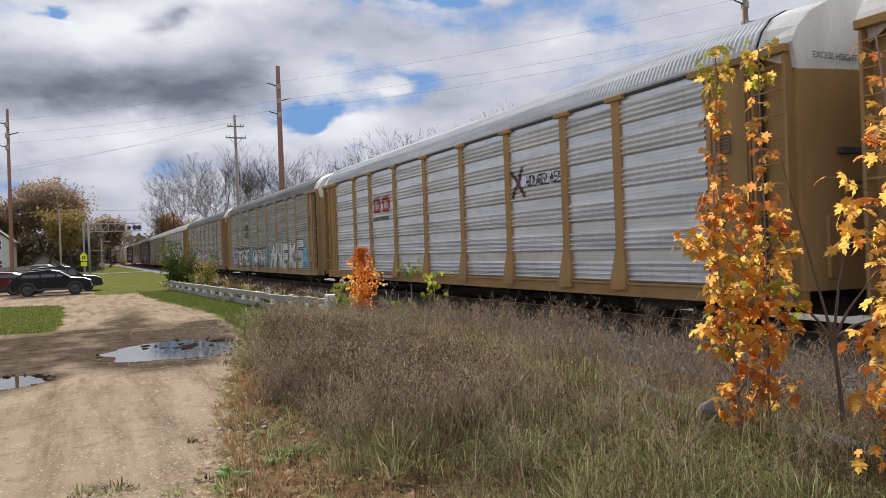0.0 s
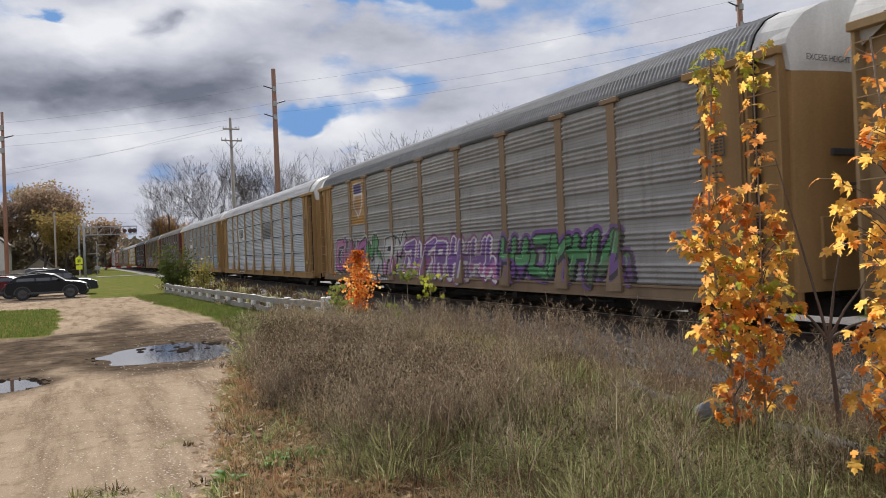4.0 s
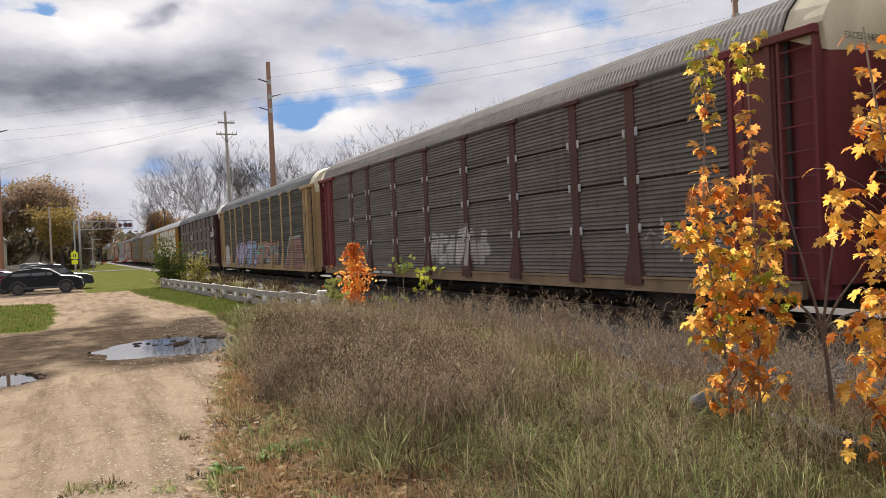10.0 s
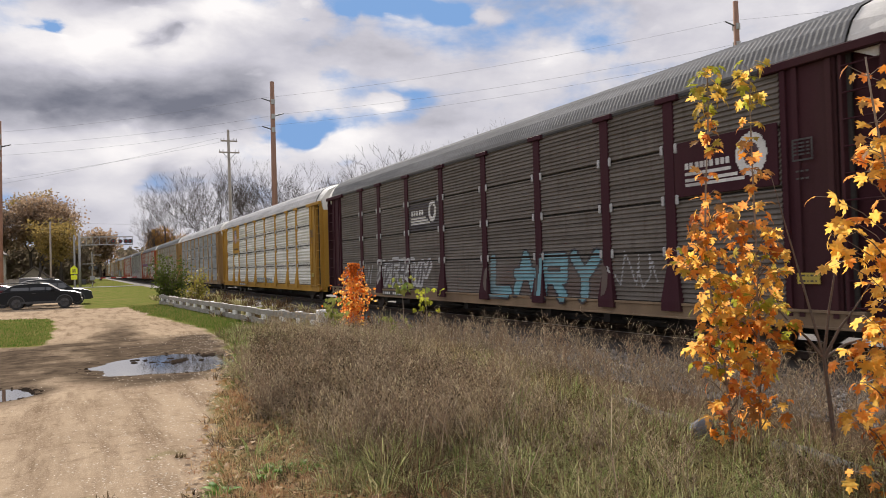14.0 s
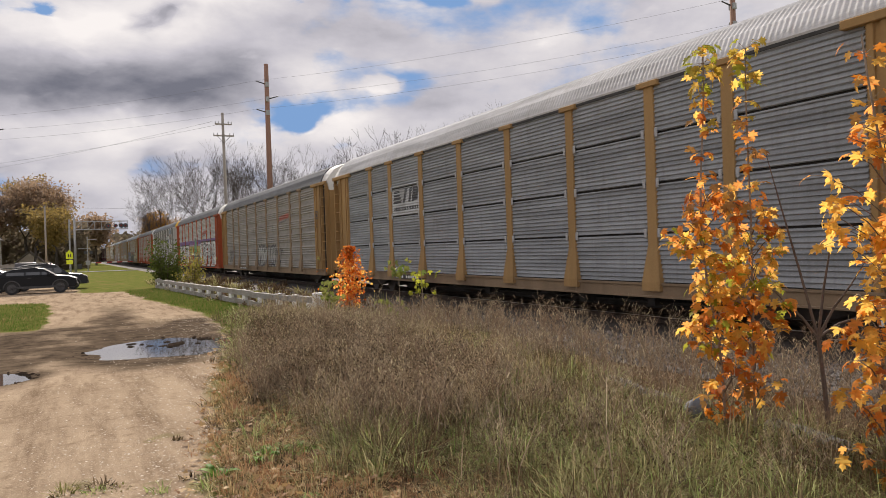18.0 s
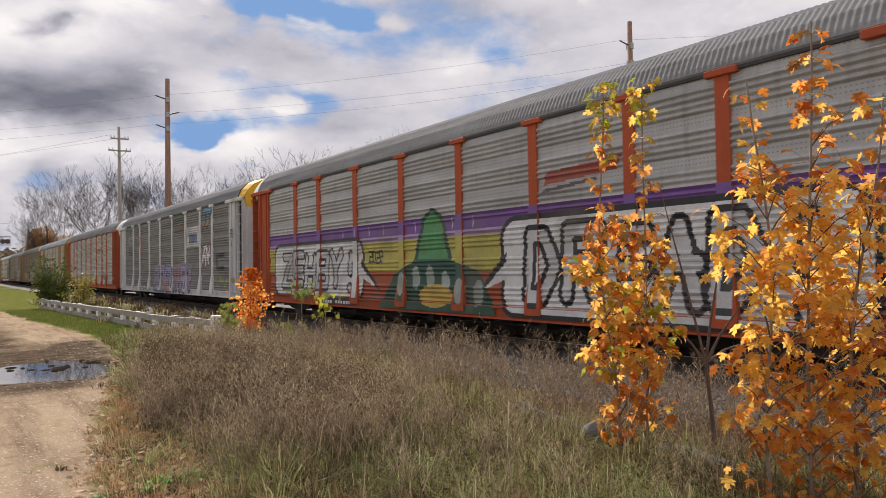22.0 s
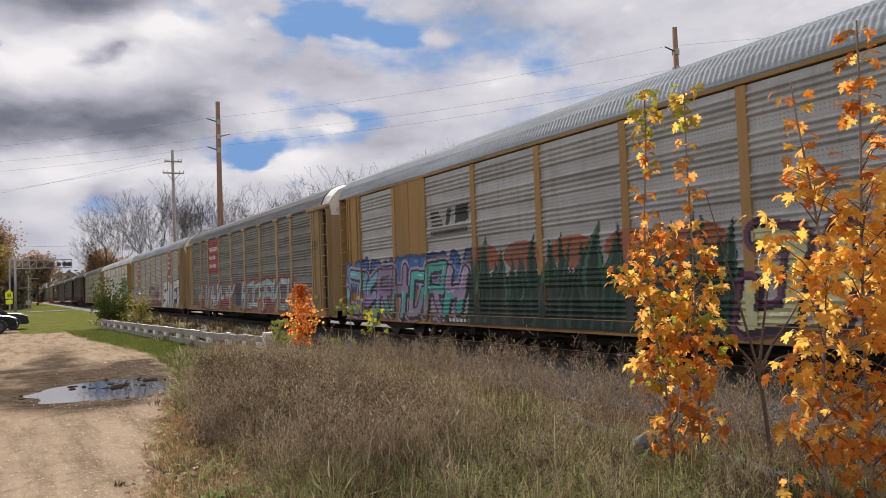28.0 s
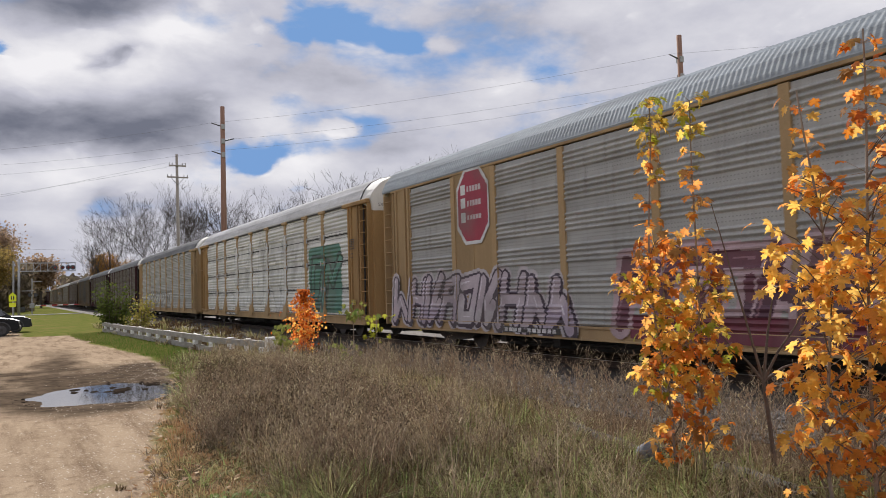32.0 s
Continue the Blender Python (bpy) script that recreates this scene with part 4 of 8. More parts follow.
SPECS = (
    (-1, "tan covered car carrier with dull grey sheets", S_GREY, TAN, TAN, CAPW, RF_G, "group", "a", ()),
    (0, "bright galvanised car carrier with tan posts", S_SILVER, TAN, TAN, CAPW, RF_P, "group", "a", ()),
    (1, "dirty grey car carrier with tan posts and white graffiti", S_GREY, TAN2, TAN2, CAPW, RF_G, "group", "a", ()),
    (2, "grey car carrier with tan ends and purple graffiti", S_GREY, RUSTY, TAN, CAPW, RF_G, "group", "a", ()),
    (3, "blue-grey banded car carrier with tan posts", S_ZINC, TAN, TAN, CAPW, RF_W, "fine", "a", ()),
    (4, "blue-grey banded car carrier with white sign panel", S_BLUE, TAN, TAN, CAPW, RF_W, "fine", "a", ()),
    (5, "dark brown car carrier with maroon posts", S_BROWN, DULLM, MAROON, CAPC, RF_B, "fine", "a", ()),
    (6, "dark grey car carrier with tan posts and blue graffiti", S_DARK, TAN2, TAN2, CAPC, RF_G, "group", "a", ()),
    (7, "dark car carrier with plum ends and posts", S_BROWN, PURPLE, PURPLE, CAPW, RF_G, "fine", "a", ()),
    (8, "pale banded car carrier with tan posts and yellow ends", S_PALE, YELLOW, YELLOW, CAPW, RF_W, "perf", "a", ()),
    (9, "grey banded car carrier with tan posts and sign panels", S_BLUE, TAN, TAN, CAPW, RF_W, "fine", "a", ()),
    (10, "weathered galvanised car carrier with tan posts", S_WORN, RUSTY, TAN, CAPW, RF_G, "group", "a", ()),
    (11, "galvanised car carrier with red posts and a long mural", S_GALV, RED, RED, CAPW, RF_G, "group", "a", ()),
    (12, "dark grey car carrier with white posts and graffiti", S_SOOT, WHITEP, WHITEP, (CAPY, CAPW), RF_G, "group", "a", ()),
    (13, "grey car carrier with red posts and ends", S_MID, RED, RED, CAPW, RF_G, "group", "a", ()),
    (14, "tan plate-sided car carrier with green graffiti", S_GALV, TAN, TAN, (CAPY, TAN), RF_S, "group", "b", (1, 7)),
    (15, "dark grey car carrier with tan posts and red sign", S_SOOT, TAN2, TAN2, CAPW, RF_G, "group", "a", ()),
    (16, "tan plate-sided car carrier with red octagon signs", S_MID, TAN2, TAN2, CAPC, RF_S, "group", "b", (1, 7)),
    (17, "pale car carrier with tan ends and white graffiti", S_PALE, TAN2, TAN, CAPW, RF_W, "perf", "a", ()),
    (18, "tan-grey car carrier with pale graffiti", S_MID, TAN2, TAN2, CAPW, RF_G, "group", "a", ()),
)
SILLS = {5: RUSTY, 7: RUSTY, 11: RED, 9: RUSTY}
for row in SPECS:
    autorack(*row, sill=SILLS.get(row[0]))
EXTRA = ((S_SOOT, DULL, CAPW, RF_W), (S_BROWN, DULLB, CAPC, RF_B), (S_DARK, DULL, CAPW, RF_G), (S_BROWN, PURPLE, CAPW, RF_G), (S_SOOT, DULL, CAPW, RF_W), (S_DARK, DULL, CAPY, RF_G))
for k in range(19, 38):
    w, p, c, r = EXTRA[(k * 5 + k // 4) % 6]
    autorack(k, "weathered covered car carrier with coloured posts", w, p, p, c, r, "group" if k % 3 else "fine", "a", (), far=True)


def travelled(t):
    """Metres that the train has rolled past, from its place at the start."""
    return -36.965 + t * (14.2170 + t * (0.01286 + t * 0.0000670))


def motions():
    for k, car in CARS.items():
        walk(car, [(t, pose(TRACK_X, k * PITCH - PITCH / 2 - travelled(t), RAIL_Z)) for t in range(0, 33)])


# ---- poles and wires ----
WOOD = mat("pole_wood", (0.31, 0.175, 0.12), (0.21, 0.115, 0.078), rough=0.85, scale=5, streak=8, bump=0.3)
GREYWOOD = mat("grey_wood", (0.36, 0.32, 0.27), (0.25, 0.22, 0.19), rough=0.9, scale=5, streak=6, bump=0.3)
STEEL = mat("grey_steel", (0.40, 0.40, 0.395), (0.30, 0.30, 0.295), rough=0.5, metal=0.3, scale=4)
DARK = mat("dark_metal", (0.06, 0.06, 0.06), (0.04, 0.04, 0.04), rough=0.6)
WHITE = mat("white_paint", (0.82, 0.82, 0.80), (0.68, 0.67, 0.64), rough=0.6, scale=5)


def mast(x, y, top, arms, lean=0.0, r=0.30):
    m = thing("utility_mast", "tall reddish wooden power pole with three insulator arms", "utility pole", pose(x, y, 0), group="power line masts")
    part("pole", rod((0, 0, -0.05), (lean, 0, top), r, r * 0.63, 12), WOOD, m, smooth=True)
    for s, z in arms:
        a = part("insulator_arm", rod((0, 0, z), (s * 0.95, -0.1 * s, z + 0.28), 0.06, 0.045), DARK, m)
        part("bracket", box(-0.16, 0.16, -0.24, 0.24, z - 0.25, z + 0.2, 0.02), STEEL, a)
    return m


mast(16.0, 68.0, 18.7, ((-1, 16.9), (1, 15.6), (-1, 14.4)))
mast(-6.2, 80.0, 16.1, ((-1, 14.7), (1, 13.7), (-1, 12.6)), 0.1, 0.19)
mast(42.8, 40.0, 20.2, ((-1, 18.4), (1, 17.1), (-1, 15.9)))
pl = thing("crossarm_pole", "weathered grey utility pole with two crossarms", "utility pole", pose(14.7, 82.0, 0))
part("pole", rod((0, 0, -0.05), (-0.15, 0, 16.7), 0.2, 0.13, 10), GREYWOOD, pl, smooth=True)
for z, hw in ((15.5, 0.85), (14.3, 1.05)):
    c = part("crossarm", box(-hw - 0.1, hw - 0.1, -0.18, -0.06, z - 0.07, z + 0.07, 0.01), GREYWOOD, pl)
    for q in (-0.95, -0.6, 0.6, 0.95):
        part("insulator", rod((q * hw - 0.1, -0.12, z + 0.07), (q * hw - 0.1, -0.12, z + 0.3), 0.05, 0.03), STEEL, c)
for s in (-1, 1):
    part("brace", rod((-0.1, -0.14, 13.5), (s * 0.7 - 0.1, -0.14, 14.3), 0.025), DARK, pl)
sp = thing("service_pole", "plain grey wooden service pole", "utility pole", pose(-3.0, 110.0, 0))
part("pole", rod((0, 0, -0.05), (0, 0, 8.8), 0.15, 0.10, 10), GREYWOOD, sp, smooth=True)
part("pole_cap", rod((0, 0, 8.8), (0, 0, 8.86), 0.11, 0.06), DARK, sp)
wp = thing("wires_pole", "distant grey utility pole with crossarm", "utility pole", pose(-14.2, 132.0, 0))
part("pole", rod((0, 0, -0.05), (0, 0, 15.4), 0.17, 0.11, 10), GREYWOOD, wp, smooth=True)
part("crossarm", box(-1.2, 1.2, -0.06, 0.06, 14.6, 14.75), GREYWOOD, wp)


WIRE = mat("wire_aluminium", (0.16, 0.16, 0.165), (0.11, 0.11, 0.115), rough=0.6)


def wire(a, b, sag, r=0.007):
    a, b = Vector(a), Vector(b)
    n = 16
    pts = [a.lerp(b, i / n) - Vector((0, 0, sag * 4 * (i / n) * (1 - i / n))) for i in range(n + 1)]
    bm = tube(pts, [r] * (n + 1), 5)
    o = part("overhead_wire", bm, WIRE, None)
    tagged(o, "thin dark overhead power wire slung between poles", "wire", group="overhead wires")


for (s0, z0), (s1, z1), (s2, z2) in (((-1, 14.98), (-1, 17.18), (-1, 18.68)), ((1, 13.98), (1, 15.88), (1, 17.38)), ((-1, 12.88), (-1, 14.68), (-1, 16.18))):
    a, b, c = (-6.1 + 0.95 * s0, 80, z0), (16 + 0.95 * s1, 68, z1), (42.8 + 0.95 * s2, 40, z2)
    wire((-60 + s0, 108, z0 + 1), a, 0.9)
    wire(a, b, 0.35)
    wire(b, c, 0.55)
    wire(c, (95 + s2, -12, z2), 0.6)
for q in (-1.0, 0.85):
    wire((-40, 150, 14.0 + q), (14.6 + q, 82, 15.8), 1.2, 0.01)
wire((-3.0, 110, 8.7), (40, 122, 10.0), 0.6, 0.012)
wire((-3.0, 110, 8.6), (-40, 112, 8.0), 0.6, 0.012)

# ---- crossing ----
cg = thing("crossing_cantilever", "pale steel cantilever truss with dark crossing lights", "crossing signal", pose(0.4, 128, 0))
part("mast_post", rod((0, 0, -0.05), (0, 0, 8.2), 0.19, 0.16, 12), STEEL, cg, smooth=True)
part("mast_post", rod((-0.7, 0.2, -0.05), (-0.7, 0.2, 7.9), 0.13, 0.13, 8), STEEL, cg)
for z in (6.35, 7.55):
    part("truss_chord", box(-0.2, 7.5, -0.06, 0.06, z - 0.07, z + 0.07), STEEL, cg)
for i in range(9):
    x = i * 0.93
    part("truss_web", rod((x, 0, 6.35), (x, 0, 7.55), 0.05), STEEL, cg)
    if i % 2 == 0 and i < 8:
        part("truss_web", rod((x, 0, 6.35), (x + 0.93, 0, 7.55), 0.04), STEEL, cg)
for x in (4.7, 5.7, 6.5, 7.1):
    l = part("signal_light", rod((x, -0.35, 6.85), (x, -0.15, 6.85), 0.36 if x != 5.7 else 0.3, seg=16), DARK, cg)
    part("lens", rod((x, -0.40, 6.85), (x, -0.355, 6.85), 0.13, seg=12), mat("red_lens", (0.25, 0.02, 0.02), rough=0.2), l)
gt = thing("crossing_gate", "lowered red and white crossing gate with signal mast", "crossing gate", pose(2.2, 135, 0))
part("gate_mast", rod((0, 0, -0.05), (0, 0, 5.4), 0.09, 0.09, 10), STEEL, gt)
part("mast_arm", box(0, 1.4, -0.04, 0.04, 4.9, 5.02), STEEL, gt)
part("mast_arm", box(-1.4, 0.3, -0.04, 0.04, 3.5, 3.62), STEEL, gt)
part("gate_machine", box(-0.35, 0.35, -0.3, 0.3, 0.9, 1.6, 0.05), STEEL, gt)
part("counterweight", box(-1.6, -0.9, -0.1, 0.1, 0.3, 1.1, 0.05), DARK, gt)
redp = mat("gate_red", (0.5, 0.05, 0.04), rough=0.5)
for i in range(8):
    part("gate_arm_section", box(0.4 + i * 0.78, 0.4 + (i + 1) * 0.78, -0.03, 0.03, 1.15, 1.33), (WHITE, redp)[i % 2], gt)
for x in (-0.3, 0.5):
    part("flasher", rod((x, -0.25, 2.9), (x, -0.1, 2.9), 0.28, seg=14), DARK, gt)
ys = thing("warning_sign", "fluorescent yellow-green pentagon crossing sign on a post", "road sign", pose(-0.3, 95, 0) @ Matrix.Scale(0.8, 4))
part("post", rod((0, 0, -0.05), (0, 0, 3.7), 0.04), STEEL, ys)
bm = bmesh.new()
vs = [bm.verts.new(p) for p in ((-0.45, -0.06, 2.5), (0.45, -0.06, 2.5), (0.45, -0.06, 3.3), (0, -0.06, 3.75), (-0.45, -0.06, 3.3))]
f = bm.faces.new(vs)
r = bmesh.ops.extrude_face_region(bm, geom=[f])
bmesh.ops.translate(bm, verts=[v for v in r["geom"] if isinstance(v, bmesh.types.BMVert)], vec=(0, 0.02, 0))
bmesh.ops.recalc_face_normals(bm, faces=bm.faces)
SIGN = mat("sign_yellow", (0.72, 0.80, 0.02), (0.66, 0.74, 0.02), rough=0.35)
part("sign_panel", bm, SIGN, ys)
part("plaque", box(-0.4, 0.4, -0.08, -0.06, 1.75, 2.35), SIGN, ys)
for x in (-0.12, 0.12):
    part("pictogram", rod((x, -0.075, 2.75), (x, -0.075, 3.2), 0.06), DARK, ys)
road = box(-45, 60, 121, 126, -0.03, 0.035)
tagged(part("cross_road", road, mat("asphalt", (0.10, 0.10, 0.10), (0.07, 0.07, 0.07), rough=0.9, scale=3, bump=0.4), None), "grey asphalt road over the crossing", "road", kind="structure")


# ---- barrier ----
def barrier():
    g = thing("roadside_barrier", "weathered grey double-rail barrier with white blocks", "barrier")
    rail = mat("barrier_rail", (0.36, 0.34, 0.30), (0.22, 0.205, 0.185), rough=0.75, scale=3, streak=0.3, dirt=(0.2, 0.17, 0.13), dirt_amt=0.6, bump=0.2)
    ends = [Vector((4.65, 51.0, 0)), Vector((5.1, 42.5, 0)), Vector((5.55, 34.8, 0)), Vector((5.95, 28.6, 0)), Vector((6.4, 25.0, 0)), Vector((6.75, 22.9, 0))]
    for i, (a, b) in enumerate(zip(ends, ends[1:])):
        d = (b - a)
        n = max(2, round(d.length / 1.9))
        m = Matrix.Translation(a) @ d.to_track_quat("Y", "Z").to_matrix().to_4x4()
        for z in (0.14, 0.49):
            rings = []
            for y in (0, d.length - 0.03):
                rings.append([(sx * 0.05 + (0.03 if zz in (1, 2) else 0) * -1, y, z + [-0.10, -0.05, 0.05, 0.10, 0.10, -0.10][k]) for k, (sx, zz) in enumerate(((-1, 0), (-1, 1), (-1, 2), (-1, 3), (1, 3), (1, 0)))])
            o = part("rail_beam", loft(rings), rail, g)
            o.matrix_basis = m @ pose(0, 0, 0.015 * ((i * 7) % 3 - 1), 0, 0, 0)
        for k in range(n):
            y = (k + 0.5) * d.length / n
            o = part("post", box(-0.2, -0.06, y - 0.08, y + 0.08, -0.1, 0.60, 0.01), GREYWOOD, g)
            o.matrix_basis = m
            o = part("block", box(-0.05, 0.075, y - 0.17, y + 0.17, 0.225, 0.405, 0.01), WHITE, g, "white painted block")
            o.matrix_basis = m
            if (k + i) % 2 == 0:
                o = part("reflector", box(-0.06, 0.06, y - 0.2, y + 0.1, 0.60, 0.625, 0.0), WHITE, g)
                o.matrix_basis = m
    part("end_post", box(6.55, 6.85, 22.55, 22.85, -0.1, 0.74, 0.02), WHITE, g, "white painted end post")


barrier()


# ---- vehicles ----
def vehicle(name, label, m, colour, L=4.65, W=1.86, H=1.68, boxy=False, lamp=True):
    """A car seen from the side: it faces +x, stands on z = 0, and its near side looks along -y."""
    v = thing(name, label, "car", m, group="parked vehicles")
    body = mat("car_" + name + label[:6].strip().replace(" ", "_"), colour, tuple(c * 0.9 for c in colour), rough=0.38, spec=0.2, scale=2)
    gl, tyre, rim = glass("car_glass"), mat("tyre", (0.02, 0.02, 0.02), (0.03, 0.03, 0.03), rough=0.85), mat("rim_dark", (0.10, 0.10, 0.105), (0.07, 0.07, 0.07), rough=0.35, metal=0.7)
    h = L / 2
    low = [(-h, 0.48), (-h + 0.02, 0.85), (-h + 0.06, 1.02), (-h + 0.5, 1.08), (0.2, 1.08), (h - 1.15, 1.08), (h - 0.4, 1.0), (h - 0.06, 0.86), (h, 0.5), (h - 0.1, 0.33), (-h + 0.1, 0.33)]
    rings = []
    for y, k in ((-W / 2, 0.94), (-W / 2 + 0.09, 1.0), (W / 2 - 0.09, 1.0), (W / 2, 0.94)):
        rings.append([(x * (0.985 if k < 1 else 1), y, 0.7 + (z - 0.7) * k) for x, z in low])
    part("body", loft(rings), body, v, smooth=False)
    a = -h + 0.12
    top = [(a, 1.06), (a + 0.42, H - 0.20), (a + 0.85, H - 0.06), (-0.1, H), (0.38, H - 0.06), (h - 1.15, 1.06)] if not boxy else [(-0.55, 1.06), (-0.5, H - 0.05), (-0.2, H), (0.7, H), (0.95, H - 0.06), (h - 1.5, 1.06)]
    rings = []
    for y, k, u in ((-W / 2 + 0.05, 0, 1.0), (-W / 2 + 0.17, 1, 1.0), (W / 2 - 0.17, 1, 1), (W / 2 - 0.05, 0, 1)):
        rings.append([(x * (1.0 if k else 1.0), y if z < 1.1 else (y * (1 - 0.09)), z if k or z < 1.1 else z - 0.03) for x, z in top])
    part("cabin", loft(rings), body, v)
    xs = ((a + 0.48, -0.62), (-0.55, 0.22), (0.29, h - 1.62)) if not boxy else ((-0.42, 0.15), (0.22, h - 1.75))
    for s in (-1, 1):
        for x0, x1 in xs:
            zt = H - 0.16
            bm = bmesh.new()
            y0, y1 = s * (W / 2 - 0.045), s * (W / 2 - 0.125)
            cut = 0.35 if x1 > 0.3 else 0.0
            pts = [(x0, y0, 1.12), (x1 + (0.12 if cut else 0), y0, 1.12), (x1 - cut * 0.6, y1, zt), (x0 + (0.12 if x0 < -1 else 0.02), y1, zt)]
            bm.faces.new([bm.verts.new(p) for p in pts])
            r = bmesh.ops.extrude_face_region(bm, geom=bm.faces[:])
            bmesh.ops.translate(bm, verts=[q for q in r["geom"] if isinstance(q, bmesh.types.BMVert)], vec=(0, -s * 0.03, 0))
            bmesh.ops.recalc_face_normals(bm, faces=bm.faces)
            part("side_window", bm, gl, v)
        part("mirror", box(h - 1.62, h - 1.45, s * (W / 2) - 0.02, s * (W / 2 + 0.17), 1.08, 1.22, 0.03), body, v)
        part("door_handle", box(-0.45, -0.25, s * (W / 2 + 0.005), s * (W / 2 + 0.02), 0.93, 0.96), DARK, v)
        part("rocker_trim", box(-h + 0.95, h - 1.0, s * (W / 2 - 0.06), s * (W / 2 + 0.015), 0.33, 0.46, 0.01), DARK, v)
        if lamp:
            part("headlight", box(h - 0.3, h - 0.03, s * 0.5, s * 0.86, 0.72, 0.84, 0.02), mat("lamp_clear", (0.7, 0.7, 0.7), (0.5, 0.5, 0.5), rough=0.1), v)
        part("tail_light", box(-h - 0.01, -h + 0.22, s * 0.62, s * 0.9, 0.86, 1.0, 0.02), mat("lamp_red", (0.4, 0.02, 0.02), (0.3, 0.02, 0.02), rough=0.15), v)
        for x in (-h + 0.92, h - 0.92):
            t = part("wheel", rod((x, s * (W / 2 - 0.24), 0.37), (x, s * (W / 2 + 0.01), 0.37), 0.37, seg=24), tyre, v)
            part("rim", rod((x, s * (W / 2 + 0.012), 0.37), (x, s * (W / 2 - 0.02), 0.37), 0.25, seg=18), rim, t)
            for q in range(5):
                an = q * 2 * math.pi / 5
                part("spoke", rod((x, s * (W / 2 + 0.014), 0.37), (x + 0.23 * math.cos(an), s * (W / 2 + 0.014), 0.37 + 0.23 * math.sin(an)), 0.03, seg=5), rim, t)
            part("wheel_arch", tube([(x + 0.43 * math.cos(math.pi * i / 10), s * (W / 2 - 0.01), 0.37 + 0.43 * math.sin(math.pi * i / 10)) for i in range(11)], [0.045] * 11), DARK, v)
    rings = [[(h - 1.30, y, 1.09), (0.40, y * 0.9, H - 0.09), (0.34, y * 0.9, H - 0.10), (h - 1.40, y, 1.07)] for y in (-W / 2 + 0.15, W / 2 - 0.15)]
    if not boxy:
        part("windscreen", loft(rings), gl, v)
        for s in (-1, 1):
            part("roof_rail", rod((-1.6, s * 0.68, H + 0.02), (0.2, s * 0.68, H + 0.03), 0.025), DARK, v)
    part("bumper", box(h - 0.12, h + 0.03, -W / 2 + 0.12, W / 2 - 0.12, 0.36, 0.58, 0.04), DARK, v)
    return v


vehicle("suv", "black compact SUV parked in the gravel lot", pose(-1.95, 52.6, 0, 0, 0, -2), (0.010, 0.011, 0.013), L=4.4, H=1.56)
vehicle("suv", "dark grey SUV parked behind the black one", pose(-1.5, 57.6, 0, 0, 0, 4), (0.035, 0.037, 0.04), L=4.75, H=1.76)
vehicle("pickup", "grey pickup truck parked beside the lot", pose(-3.3, 64.0, 0, 0, 0, 3), (0.12, 0.12, 0.125), L=5.6, H=1.85, boxy=True)
vehicle("sedan", "dark red car parked in the gravel lot", pose(-5.6, 56.5, 0, 0, 0, 176), (0.10, 0.012, 0.014), H=1.5)
vehicle("van", "dark blue-grey car parked in the gravel lot", pose(-6.8, 63, 0, 0, 0, 0), (0.03, 0.045, 0.055), H=1.75)


# ---- buildings far off ----
def house(x, y, w, d, hh, label, wallc, roofc):
    hs = thing("house", label, "house", pose(x, y, 0))
    wm = mat("siding_" + label[:5], wallc, tuple(c * 0.85 for c in wallc), rough=0.7, scale=2)
    bm = bmesh.new()
    pts = [(-w / 2, 0), (w / 2, 0), (w / 2, hh), (0, hh + w * 0.42), (-w / 2, hh)]
    b = loft([[(px, yy, pz) for px, pz in pts] for yy in (-d / 2, d / 2)])
    part("wall", b, wm, hs)
    for i in range(int(hh / 0.3)):
        part("clapboard", box(-w / 2 - 0.02, w / 2 + 0.02, -d / 2 - 0.025, -d / 2, i * 0.3 + 0.02, i * 0.3 + 0.27), wm, hs)
    rm = mat("roof_" + label[:5], roofc, tuple(c * 0.7 for c in roofc), rough=0.9, scale=3)
    for s in (-1, 1):
        a, c = Vector((s * (w / 2 + 0.4), 0, hh - 0.17)), Vector((0, 0, hh + w * 0.42 + 0.12))
        part("roof", loft([[(a.x, yy, a.z), (c.x, yy, c.z), (c.x, yy, c.z + 0.15), (a.x, yy, a.z + 0.15)] for yy in (-d / 2 - 0.4, d / 2 + 0.4)]), rm, hs)
    for qx, qz in ((-w * 0.25, 1.2), (w * 0.28, 1.2), (w * 0.28, 4.0), (-w * 0.25, 4.0)):
        if qz + 1.3 < hh + 0.4:
            fr = part("window", box(qx - 0.5, qx + 0.5, -d / 2 - 0.08, -d / 2 - 0.03, qz, qz + 1.4), WHITE, hs)
            for k in (0, 1):
                part("pane", box(qx - 0.42, qx + 0.42, -d / 2 - 0.1, -d / 2 - 0.085, qz + 0.06 + k * 0.68, qz + 0.62 + k * 0.68), glass("house_glass"), fr)


house(-13.6, 131, 7.6, 9, 5.2, "cream clapboard two-storey house under trees", (0.62, 0.60, 0.54), (0.12, 0.10, 0.09))
house(-6.2, 142, 4.0, 5, 1.5, "low tan shed behind a board fence", (0.42, 0.36, 0.28), (0.22, 0.18, 0.15))
fc = thing("board_fence", "low weathered board fence beside the houses", "fence")
for i in range(40):
    part("board", box(-14 + i * 0.27, -14 + i * 0.27 + 0.25, 114.9, 114.95, 0, 1.5 + 0.04 * (i % 3)), GREYWOOD, fc)
for z in (0.4, 1.2):
    part("fence_rail", box(-14, -3.2, 114.96, 115.02, z, z + 0.1), GREYWOOD, fc)


# ---- trees ----
THIN = 0.006


